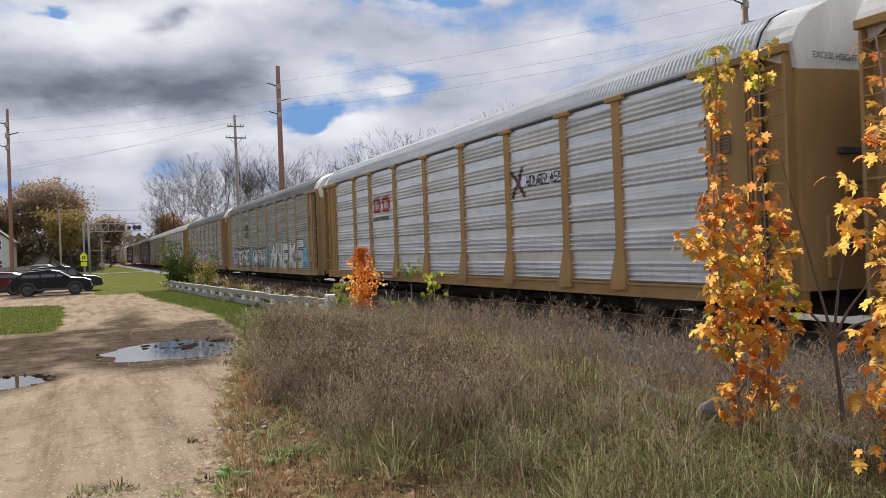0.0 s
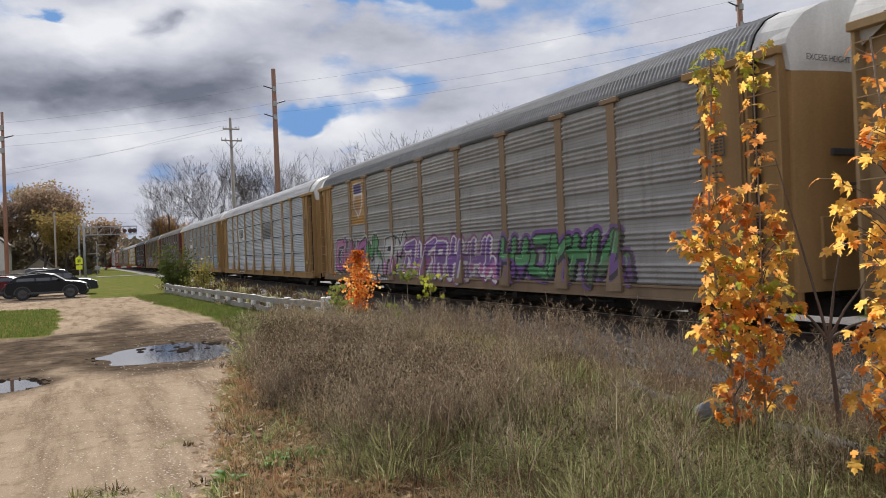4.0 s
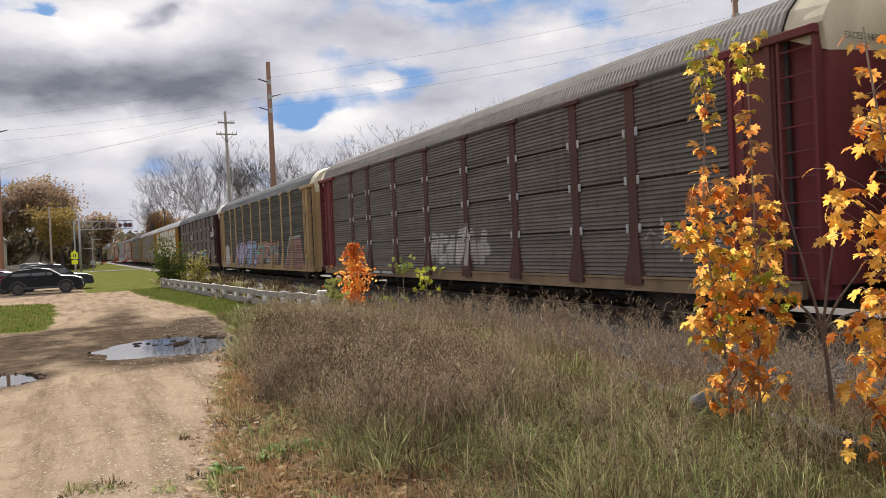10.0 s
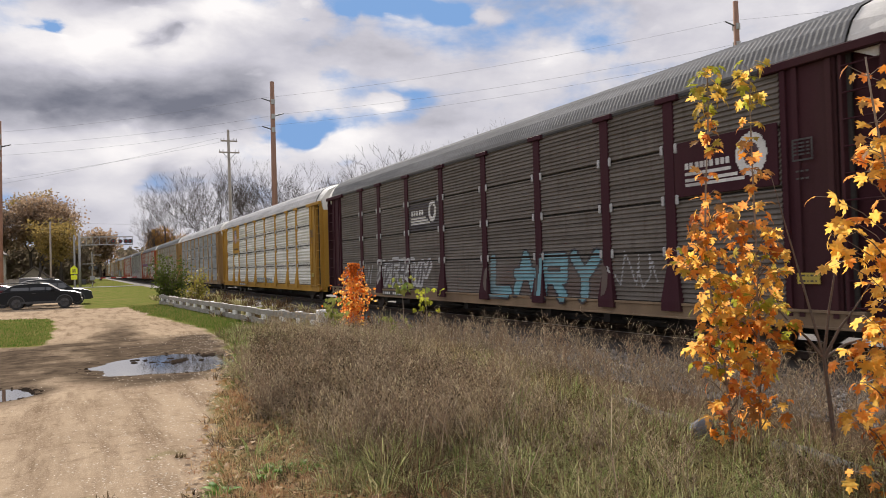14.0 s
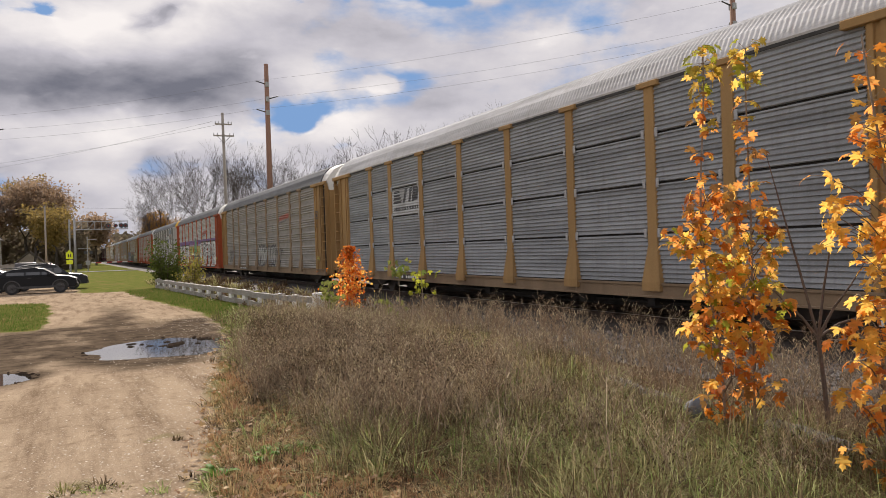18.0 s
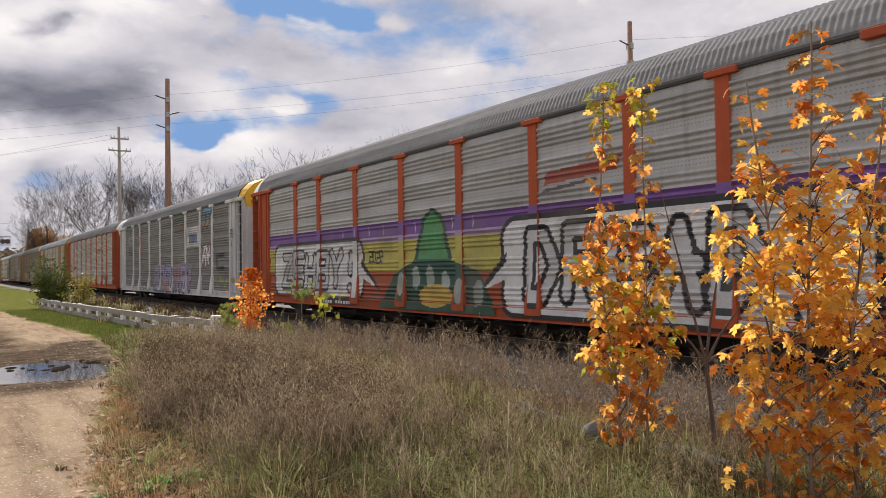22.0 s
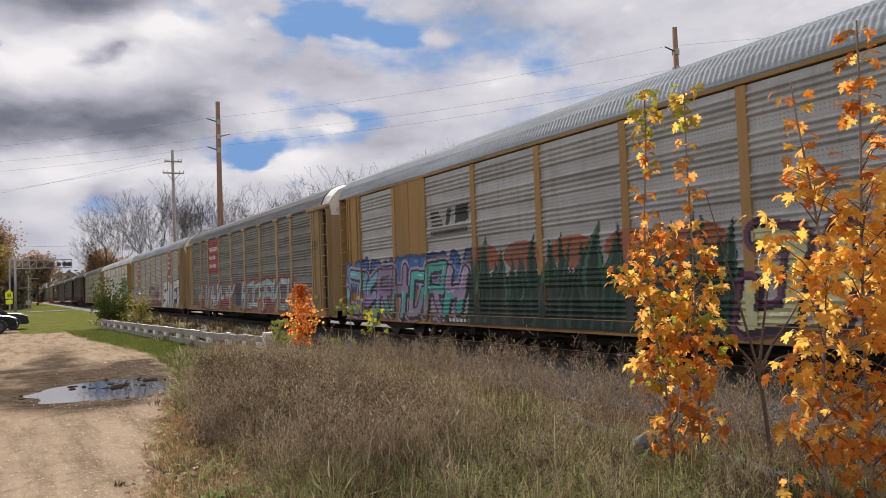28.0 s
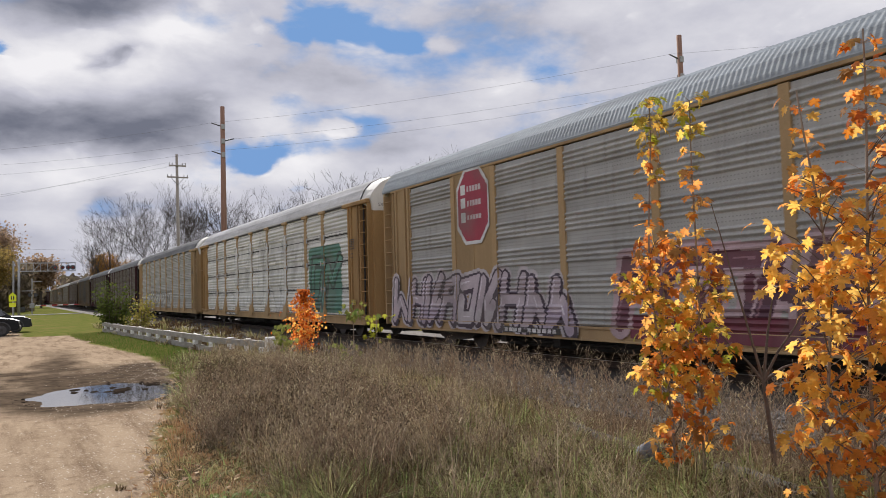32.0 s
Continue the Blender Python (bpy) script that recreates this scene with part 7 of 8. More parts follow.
def trackside_brush():
    """Low brown growth behind the far side of the track."""
    rr = random.Random(12)
    V, F = [], []
    for i in range(9000):
        x, y = rr.uniform(17.0, 20.0), -8 + 168 * rr.random() ** 1.2
        h = 1.1 + 0.6 * noise.noise(Vector((x * 0.4, y * 0.3, 0)))
        c = Vector((x, y, h * rr.random() ** 0.8))
        u = Vector((rr.gauss(0, 0.6), rr.gauss(0, 0.6), rr.gauss(0.3, 1))).normalized() * rr.uniform(0.10, 0.30)
        w = u.orthogonal().normalized() * rr.uniform(0.04, 0.11)
        b = len(V)
        V += [tuple(c - u), tuple(c + w), tuple(c + u), tuple(c - w)]
        F.append((b, b + 1, b + 2, b + 3))
    m = leafy("trackside_brush", ((0.08, 0.06, 0.045), (0.12, 0.09, 0.06), (0.07, 0.075, 0.035), (0.15, 0.10, 0.06)), 0.1)
    tagged(link("trackside_brush", mesh_of("trackside_brush", V, F, [m])), "low brown brush behind the track", "brush", kind="stuff")


trackside_brush()


def litter():
    rs = random.Random(9)
    V, F = [], []
    for _ in range(2900):
        y = 4.5 + 15 * rs.random() ** 1.6
        x = road_edge(y) + rs.gauss(1.0, 0.75)
        if rs.random() < 0.03:
            x = rs.uniform(road_edge(y), 8)
        x = max(x, road_edge(y) - 0.25 * rs.random())
        z = ground_z(x, y) + rs.uniform(0.01, 0.06)
        m = Matrix.Translation((x, y, z)) @ Euler((rs.gauss(0, 0.4), rs.gauss(0, 0.4), rs.uniform(0, 6.28))).to_matrix().to_4x4() @ Matrix.Scale(rs.uniform(0.05, 0.11), 4)
        k = len(V)
        V += [tuple(m @ Vector((a, b, 0.15 * abs(a)))) for a, b in LEAF5]
        F.append(tuple(range(k, k + len(LEAF5))))
    tagged(link("fallen_leaves", mesh_of("fallen_leaves", V, F, [LITTER])), "fallen brown and yellow leaves along the drive", "leaves", kind="stuff")
    V, F = [], []
    for _ in range(4200):
        y = 4.0 + 22 * rs.random() ** 1.8
        x = road_edge(y) - abs(rs.gauss(0, 1.2)) + 0.15
        s = rs.uniform(0.005, 0.014) * (1 + y * 0.02)
        z = ground_z(x, y) + s * 0.3
        k = len(V)
        for dx, dy, dz in ((1, 0, 0), (-1, 0, 0), (0, 1, 0), (0, -1, 0), (0, 0, 1)):
            V.append((x + dx * s * rs.uniform(0.6, 1.3), y + dy * s * rs.uniform(0.6, 1.3), z + dz * s * 0.22 - s * 0.2))
        F += [(k, k + 2, k + 4), (k + 2, k + 1, k + 4), (k + 1, k + 3, k + 4), (k + 3, k, k + 4)]
    peb = leafy("pebbles", ((0.62, 0.54, 0.43), (0.50, 0.42, 0.32), (0.42, 0.34, 0.26), (0.72, 0.65, 0.55)), 0.0, 0.9)
    tagged(link("drive_pebbles", mesh_of("drive_pebbles", V, F, [peb])), "scattered pale pebbles on the dirt drive", "pebbles", kind="stuff")


litter()


# ---- paint on the railcars ----
GLYPH = {"A": "183|46", "N": "1739", "E": "9713|46", "K": "71|943", "S": "974631", "Z": "7913", "H": "71|93|46", "B": "1796|46|631", "Y": "75|952", "!": "85|22", "D": "178621", "R": "179645|53",
         "W": "71539", "I": "82", "F": "971|46", "T": "79|82", "L": "713", "U": "7139", "P": "17964", "O": "17931", "G": "971365", "2": "796413", "0": "17931", "X": "73|91"}
WILD = ("1793|46", "71|9526", "179645|53", "97136", "7153|9", "17|46|39", "8246|2", "79314|5", "1759|3", "714693", "97415|3")
SPRAY = {}


def spray(c):
    if c not in SPRAY:
        SPRAY[c] = mat("spray_%02x%02x%02x" % tuple(int(255 * v) for v in c), c, tuple(v * 0.72 for v in c), rough=0.55, scale=2.2, dirt=(0.14, 0.12, 0.10), dirt_amt=0.45, bump_scale=30)
    return SPRAY[c]


class Canvas:
    """A wall's paint, laid out in cells of 3 cm: u runs from the left end as one faces the wall, v up from the sill."""

    def __init__(self, y_left, width, z0, height, cell=0.03):
        self.y, self.z, self.c = y_left, z0, cell
        self.nu, self.nv = int(width / cell), int(height / cell)
        self.g = np.zeros((self.nv, self.nu), int)
        self.cols = []
        self.U, self.V = np.meshgrid((np.arange(self.nu) + 0.5) * cell, (np.arange(self.nv) + 0.5) * cell)

    def ink(self, c):
        if c not in self.cols:
            self.cols.append(c)
        return self.cols.index(c) + 1

    def seg(self, a, b, r, c, only=None):
        dx, dy = b[0] - a[0], b[1] - a[1]
        q = dx * dx + dy * dy or 1e-9
        t = np.clip(((self.U - a[0]) * dx + (self.V - a[1]) * dy) / q, 0, 1)
        hit = (self.U - a[0] - t * dx) ** 2 + (self.V - a[1] - t * dy) ** 2 < r * r
        self.g[hit if only is None else hit & only] = self.ink(c)

    def strip_in(self, pts, u0, u1, v0, v1, c):
        keep = self.g.copy()
        self.poly(pts, c)
        out = (self.U < u0) | (self.U >= u1) | (self.V < v0) | (self.V >= v1)
        self.g[out] = keep[out]

    def rect(self, u0, u1, v0, v1, c, round_=0.0):
        x = np.maximum(np.abs(self.U - (u0 + u1) / 2) - (u1 - u0) / 2 + round_, 0)
        y = np.maximum(np.abs(self.V - (v0 + v1) / 2) - (v1 - v0) / 2 + round_, 0)
        self.g[np.hypot(x, y) <= max(round_, 1e-6)] = self.ink(c)

    def oval(self, u, v, ru, rv, c):
        self.g[((self.U - u) / ru) ** 2 + ((self.V - v) / rv) ** 2 < 1] = self.ink(c)

    def poly(self, pts, c):
        ins = np.zeros(self.g.shape, bool)
        for (x0, y0), (x1, y1) in zip(pts, pts[1:] + pts[:1]):
            if y0 == y1:
                continue
            ins ^= ((self.V > min(y0, y1)) & (self.V <= max(y0, y1)) & (self.U < x0 + (self.V - y0) * (x1 - x0) / (y1 - y0)))
        self.g[ins] = self.ink(c)

    def word(self, text, u0, v0, w, h, r, fill, line=None, o=0.05, slant=0.12):
        n = len(text)
        segs = []
        for i, ch in enumerate(text):
            cw = w / n
            for path in GLYPH.get(ch, "").split("|"):
                pts = []
                for d in path:
                    k = int(d) - 1
                    x, y = (k % 3) / 2, (k // 3) / 2
                    pts.append((u0 + i * cw + cw * (0.16 + 0.68 * x) + slant * y * h, v0 + h * (0.08 + 0.84 * y) + 0.05 * h * math.sin(i * 2.1)))
                segs += list(zip(pts, pts[1:])) or [(pts[0], pts[0])]
        if line:
            for a, b in segs:
                self.seg(a, b, r + o, line)
        for a, b in segs:
            self.seg(a, b, r, fill)

    def wild(self, u0, u1, v0, v1, fills, line, seed, r=0.15, n=None):
        """A row of bulging, locked painted shapes that nobody can read: halo, outline, two tones, shine."""
        rr = random.Random(seed)
        h = v1 - v0
        n = n or max(1, round((u1 - u0) / max(0.3, 0.72 * h)))
        cw = (u1 - u0) / n
        shapes = []
        for i in range(n):
            segs = []
            for path in rr.choice(WILD).split("|"):
                pts = []
                for d in path:
                    k = int(d) - 1
                    pts.append((u0 + i * cw + cw * (0.12 + 0.38 * (k % 3)) + rr.gauss(0, 0.06) * cw + 0.10 * h * (k // 3 - 1), v0 + h * (0.14 + 0.36 * (k // 3)) + rr.gauss(0, 0.05) * h))
                segs += list(zip(pts, pts[1:]))
            shapes.append((segs, r * rr.uniform(0.55, 0.8)))
        halo = fills[-1] if len(fills) > 2 else line
        for segs, rad in shapes:
            for a, b in segs:
                self.seg(a, b, rad + min(0.15, 0.12 * h), halo)
        low = self.V < v0 + h * (0.42 + 0.10 * np.sin(self.U * 2.3 + seed) + 0.05 * np.sin(self.U * 7.1))
        for q, (segs, rad) in enumerate(shapes):
            f = fills[(q // 2 + seed) % len(fills)] if len(fills) > 3 else fills[0]
            g = fills[(q // 2 + seed + 1) % len(fills)]
            for a, b in segs:
                self.seg((a[0] + 0.07, a[1] - 0.05), (b[0] + 0.07, b[1] - 0.05), rad + 0.06, line)
                self.seg(a, b, rad + 0.06, line)
            for a, b in segs:
                self.seg(a, b, rad, f)
                self.seg(a, b, rad, g, low)
            for a, b in segs[::2]:
                k = -0.55 * rad
                self.seg((a[0] + k, a[1] - k * 0.4), ((a[0] + b[0]) / 2 + k, (a[1] + b[1]) / 2 - k * 0.4), 0.02, tuple(min(0.8, v * 1.5 + 0.08) for v in f))

    def flames(self, u0, u1, v0, v1, cols, seed, n):
        """Licking upright tongues, each with a lighter edge."""
        rr = random.Random(seed)
        for i in range(n):
            u, w = u0 + (u1 - u0) * (i + rr.random()) / n, rr.uniform(0.22, 0.5)
            t, bend = v0 + (v1 - v0) * rr.uniform(0.55, 1.0), rr.uniform(-0.3, 0.3)
            for k, c in ((1.0, cols[0]), (0.86, cols[1 + i % (len(cols) - 1)]), (0.5, cols[0])):
                rows = [(q, w * k * (1 - q) ** 0.8 * (1 + 0.25 * math.sin(6 * q + i))) for q in (0, 0.2, 0.4, 0.6, 0.8, 0.93, 1.0)]
                mid = [u + bend * math.sin(2.6 * q + i) * q for q, _ in rows]
                h = (t - v0) * (0.9 + 0.1 * k)
                left = [(m - ww, v0 + h * q) for m, (q, ww) in zip(mid, rows)]
                right = [(m + ww, v0 + h * q) for m, (q, ww) in zip(mid, rows)]
                self.poly(left + right[::-1], c)

    def scrawl(self, u0, u1, v0, v1, c, seed, r=0.022):
        rr = random.Random(seed)
        u = u0
        p = (u0, (v0 + v1) / 2)
        while u < u1:
            u += rr.uniform(0.05, 0.16)
            q = (u + rr.uniform(-0.12, 0.12), rr.uniform(v0, v1))
            self.seg(p, q, r, c)
            p = q

    def bars(self, u0, u1, v0, v1, n, c, gap=0.3):
        w = (u1 - u0) / n
        for i in range(n):
            self.rect(u0 + i * w, u0 + (i + 1 - gap) * w, v0, v1, c)

    def build(self, k, name="graffiti", style="group", kind="a", plates=(), label="", flat=None):
        car = CARS[k]
        ex = -(TRACK_X - SIDE_X)
        prof = {"fine": profile_fine, "perf": profile_perf}.get(style, profile_group)
        wp = 0.15 if kind == "a" else 0.11
        h4 = (EAVE - 0.04 - SILL1) / 4
        bays = list(zip((-EDGE,) + POSTS, POSTS + (EDGE,)))

        def zone(y):
            if abs(y) > EDGE:
                return "end"
            for p in POSTS:
                if abs(y - p) < wp:
                    return "post"
            for i in plates:
                if bays[i][0] <= y <= bays[i][1]:
                    return "plate"
            return "wall"

        zones = [zone(self.y - (i + 0.5) * self.c) for i in range(self.nu)]

        def surf(zn, z):
            if flat is not None:
                return ex - flat
            if z < SILL1 + 0.001:
                return ex - 0.094
            if zn == "post":
                d = 0.056 if kind == "b" or z > SILL1 + 0.75 else 0.056 + 0.082 * (1 - (z - SILL1) / 0.75)
                return ex - d
            return {"end": ex - 0.078, "plate": ex - 0.042, "wall": ex + 0.003 - prof(z)}[zn]

        V, F, I = [], [], []
        for j in range(self.nv):
            za, zb = self.z + j * self.c, self.z + (j + 1) * self.c
            zm = (za + zb) / 2
            if style in ("fine", "perf") and flat is None and zm > SILL1:
                q = (zm - SILL1) % h4
                if q < 0.028 or q > h4 - 0.028:
                    continue
            row = self.g[j]
            i = 0
            while i < self.nu:
                c = row[i]
                if c == 0:
                    i += 1
                    continue
                e = i + 1
                while e < self.nu and row[e] == c and zones[e] == zones[i]:
                    e += 1
                y0, y1 = self.y - i * self.c, self.y - e * self.c
                xa, xb = surf(zones[i], za), surf(zones[i], zb)
                if zb > SILL1 >= za:
                    xa = xb
                b = len(V)
                V += [(xa, y0, za), (xa, y1, za), (xb, y1, zb), (xb, y0, zb)]
                F.append((b, b + 1, b + 2, b + 3))
                I.append(c - 1)
                i = e
        if F:
            o = link(name, mesh_of(name, V, F, [spray(c) for c in self.cols], I), car, None, label)
            if name in ("stencil", "tag", "emblem", "octagon_sign"):
                o["kind"] = "stuff"


BK, WH, GY = (0.025, 0.025, 0.028), (0.72, 0.72, 0.70), (0.42, 0.43, 0.44)
BL, LB, TE, PU, LV = (0.05, 0.16, 0.42), (0.22, 0.48, 0.60), (0.10, 0.46, 0.42), (0.20, 0.09, 0.32), (0.48, 0.40, 0.62)
PK, RD, GN, DG, YE, OR = (0.55, 0.22, 0.42), (0.42, 0.03, 0.05), (0.10, 0.32, 0.12), (0.03, 0.09, 0.06), (0.66, 0.52, 0.08), (0.62, 0.22, 0.10)
CRM = (0.68, 0.66, 0.36)
SP = {r[0]: r for r in SPECS}


def canvas(k, y_left, width, z0, height, cell=0.03):
    c = Canvas(y_left, width, z0, height, cell)
    c.k = k
    return c


def finish(c, name="graffiti", label="", flat=None):
    r = SP[c.k]
    c.build(c.k, name, r[7], r[8], r[9], label, flat)


def rail_paint():
    # bright galvanised car: red emblem, black tag
    c = canvas(0, 7.0, 2.6, 2.8, 1.1)
    for u in (0.35, 1.35):
        c.rect(u, u + 0.8, 0.35, 0.95, RD, 0.16)
        c.rect(u + 0.18, u + 0.62, 0.5, 0.8, GY, 0.1)
    c.bars(0.3, 2.1, 0.05, 0.18, 7, BK)
    finish(c, "emblem", "red emblem of plain shapes with dark bars")
    c = canvas(0, -4.4, 2.6, 2.9, 0.9)
    c.seg((0.1, 0.75), (0.75, 0.1), 0.07, (0.10, 0.03, 0.06))
    c.seg((0.15, 0.1), (0.65, 0.8), 0.07, (0.10, 0.03, 0.06))
    c.word("HOURGLASS", 0.8, 0.3, 1.7, 0.3, 0.022, BK, slant=0.1)
    finish(c, "tag", "black painted tag lettered HOURGLASS")
    # dirty grey car
    c = canvas(1, 11.4, 22.9, SILL1, 1.75)
    for u0, u1 in ((0.6, 3.2), (5.3, 8.6), (11.2, 13.5), (20.6, 22.6)):
        c.wild(u0, u1, 0.05, 1.1, (LB, (0.16, 0.36, 0.48)), (0.12, 0.26, 0.36), int(u0 * 9), 0.2)
    c.wild(1.2, 6.8, 0.05, 1.3, (WH, (0.62, 0.62, 0.60)), BK, 4, 0.17)
    c.wild(8.3, 12.2, 0.05, 1.25, (WH, (0.6, 0.6, 0.58)), BK, 5, 0.17)
    c.word("ANEKS", 13.6, 0.05, 8.2, 1.4, 0.20, WH, BK, 0.06, 0.25)
    finish(c, "graffiti", "white outlined graffiti over pale blue paint")
    c = canvas(1, 6.7, 2.4, 2.85, 1.0)
    c.bars(0.9, 2.1, 0.55, 0.95, 2, BK, 0.12)
    for i in range(4):
        c.rect(0.05, 0.8 - i * 0.05, 0.6 + i * 0.09, 0.64 + i * 0.09, BK)
    c.bars(0.7, 2.1, 0.28, 0.45, 7, BK)
    c.bars(0.7, 2.2, 0.03, 0.2, 8, BK)
    finish(c, "emblem", "black emblem drawn as plain bars")
    # purple graffiti and a shield plate
    c = canvas(2, 11.6, 23.0, SILL0 + 0.02, 2.3)
    c.rect(0.2, 3.0, 0.3, 1.75, (0.06, 0.05, 0.12), 0.3)
    c.wild(0.3, 8.5, 0.3, 1.8, (PK, (0.40, 0.12, 0.32), GN, (0.5, 0.5, 0.48)), BK, 8, 0.22)
    c.wild(8.5, 15.5, 0.25, 1.5, (PU, PK, (0.30, 0.10, 0.28)), WH, 9, 0.18)
    c.wild(15.5, 21.5, 0.3, 1.5, (GN, (0.14, 0.22, 0.12), PU), BK, 10, 0.16)
    finish(c, "graffiti", "purple, pink and green graffiti")
    c = canvas(2, 8.95, 1.8, 2.9, 1.95)
    c.rect(0, 1.8, 0, 1.95, ORANGE)
    c.poly([(0.35, 1.75), (1.45, 1.75), (1.5, 0.75), (0.9, 0.25), (0.3, 0.75)], WH)
    c.poly([(0.42, 1.68), (1.38, 1.68), (1.38, 1.3), (0.42, 1.3)], (0.10, 0.08, 0.22))
    c.poly([(0.42, 1.2), (1.38, 1.2), (1.4, 0.8), (0.9, 0.36), (0.4, 0.8)], (0.52, 0.30, 0.14))
    finish(c, "shield_plate", "tan plate with a faded shield")
    # the two banded blue-grey cars
    c = canvas(3, 6.9, 2.5, 2.85, 1.05)
    c.rect(0, 2.5, 0, 1.05, WH)
    c.bars(0.45, 2.0, 0.25, 0.8, 3, BK, 0.22)
    finish(c, "sign_panel", "white sign panel with three dark shapes")
    c = canvas(3, -1.6, 2.5, 2.85, 1.02)
    c.rect(0, 2.5, 0, 1.02, (0.12, 0.125, 0.135))
    finish(c, "dark_panel", "darker repainted panel")
    c = canvas(4, 6.9, 2.5, 2.85, 1.05)
    c.rect(0, 2.5, 0, 1.05, WH)
    for s in (0.38, 1.98):
        c.rect(s, s + 0.07, 0.2, 0.9, BK)
    c.bars(0.62, 1.85, 0.35, 0.78, 3, BK, 0.2)
    c.bars(0.7, 1.8, 0.05, 0.12, 4, BK, 0.5)
    finish(c, "sign_panel", "white sign panel with brackets and dark shapes")
    c = canvas(4, 11.6, 11.5, SILL0 + 0.03, 1.5)
    c.wild(0.2, 8.0, 0.15, 1.35, ((0.40, 0.42, 0.43), (0.34, 0.36, 0.37)), (0.12, 0.12, 0.13), 14, 0.2)
    c.wild(8.0, 10.8, 0.2, 1.5, ((0.16, 0.18, 0.19),), BK, 15, 0.1)
    finish(c, "graffiti", "silver graffiti with dark outlines")
    c = canvas(4, -8.8, 2.6, 1.0, 1.2)
    c.wild(0.2, 2.2, 0.1, 1.0, ((0.34, 0.46, 0.55), (0.45, 0.55, 0.6)), (0.2, 0.3, 0.4), 16, 0.14)
    finish(c, "graffiti", "pale blue sprayed blot")
    # brown car
    c = canvas(5, 1.3, 4.2, 0.95, 1.3)
    c.wild(0.1, 2.0, 0.1, 0.95, ((0.42, 0.40, 0.38),), (0.12, 0.11, 0.1), 18, 0.24)
    c.wild(2.1, 4.0, 0.1, 1.1, ((0.42, 0.40, 0.38),), (0.12, 0.11, 0.1), 19, 0.24)
    finish(c, "graffiti", "pale grey block graffiti")
    c = canvas(5, -9.2, 2.4, 1.0, 1.2)
    c.scrawl(0.2, 2.2, 0.1, 1.0, (0.4, 0.4, 0.4), 20)
    finish(c, "tag", "thin pale scribbled tag")
    # dark grey car with blue piece
    c = canvas(6, 11.7, 23.4, SILL0 + 0.02, 2.2)
    c.wild(0.1, 1.8, 0.3, 1.5, ((0.50, 0.48, 0.47),), (0.3, 0.3, 0.3), 22, 0.25, 3)
    c.rect(4.0, 4.9, 0.1, 0.7, GN, 0.15)
    c.wild(4.8, 11.4, 0.25, 1.65, (LV, (0.36, 0.44, 0.66), (0.20, 0.38, 0.55), LV), BK, 23, 0.24)
    c.wild(11.6, 17.6, 0.3, 1.6, (TE, (0.40, 0.22, 0.18), (0.20, 0.34, 0.32), OR), (0.06, 0.07, 0.08), 24, 0.16)
    c.poly([(19.0, 0.1), (20.3, 1.75), (22.6, 1.8), (23.2, 0.1)], (0.27, 0.12, 0.09))
    for i in range(8):
        c.seg((19.4 + i * 0.45, 0.15), (20.2 + i * 0.3, 1.4), 0.04, (0.10, 0.06, 0.06))
    c.seg((19.0, 0.1), (20.3, 1.75), 0.06, GY)
    c.seg((20.3, 1.75), (22.6, 1.85), 0.06, GY)
    finish(c, "graffiti", "blue, lilac and teal graffiti with dark outlines")
    # plum car with two white emblems
    c = canvas(7, 4.1, 2.5, 2.85, 1.05)
    c.rect(0, 2.5, 0, 1.05, (0.03, 0.02, 0.022))
    for i in range(3):
        c.rect(0.15, 1.75 - 0.15 * i, 0.2 + i * 0.1, 0.26 + i * 0.1, WH)
    c.oval(1.95, 0.6, 0.3, 0.36, WH)
    c.oval(1.95, 0.6, 0.16, 0.2, (0.03, 0.02, 0.022))
    c.bars(0.2, 1.3, 0.52, 0.68, 5, WH)
    finish(c, "emblem_panel", "dark panel with white wheel and lines")
    part("sign_plate", box(-(TRACK_X - SIDE_X) - 0.05, -(TRACK_X - SIDE_X), -11.7, -9.25, 2.85, 3.9, 0.008), PURPLE, CARS[7], "plum steel plate")
    c = canvas(7, -9.25, 2.45, 2.85, 1.05)
    for i in range(3):
        c.rect(0.3, 1.75 - 0.15 * i, 0.18 + i * 0.1, 0.24 + i * 0.1, WH)
    c.oval(1.9, 0.6, 0.34, 0.38, WH)
    c.oval(1.9, 0.6, 0.17, 0.2, (0.06, 0.02, 0.028))
    c.bars(0.3, 1.45, 0.52, 0.62, 9, WH)
    finish(c, "emblem_panel", "white wheel and lines on plum", 0.056)
    c = canvas(7, 11.5, 20.5, SILL0 + 0.05, 1.75)
    c.scrawl(0.3, 3.5, 0.4, 1.3, GY, 26, 0.03)
    c.wild(4.2, 9.0, 0.35, 1.3, ((0.10, 0.09, 0.09),), (0.5, 0.5, 0.5), 27, 0.1)
    c.rect(12.9, 18.6, 0.3, 1.05, (0.10, 0.065, 0.05), 0.3)
    c.word("LARY", 13.1, 0.25, 5.2, 1.05, 0.15, (0.16, 0.36, 0.42), (0.03, 0.025, 0.03), 0.06, 0.06)
    c.scrawl(18.6, 20.0, 0.5, 1.3, GY, 28)
    finish(c, "graffiti", "blue letters and white scrawls along the sill")
    # pale car with a flat shield plate
    ex = -(TRACK_X - SIDE_X)
    part("sign_plate", box(ex - 0.055, ex, 7.2, 8.95, 2.86, EAVE - 0.1, 0.01), YELLOW, CARS[8], "yellow steel plate between two posts")
    c = canvas(8, 8.9, 1.7, 3.5, 1.2, 0.012)
    navy, crimson = (0.03, 0.035, 0.10), (0.36, 0.035, 0.06)
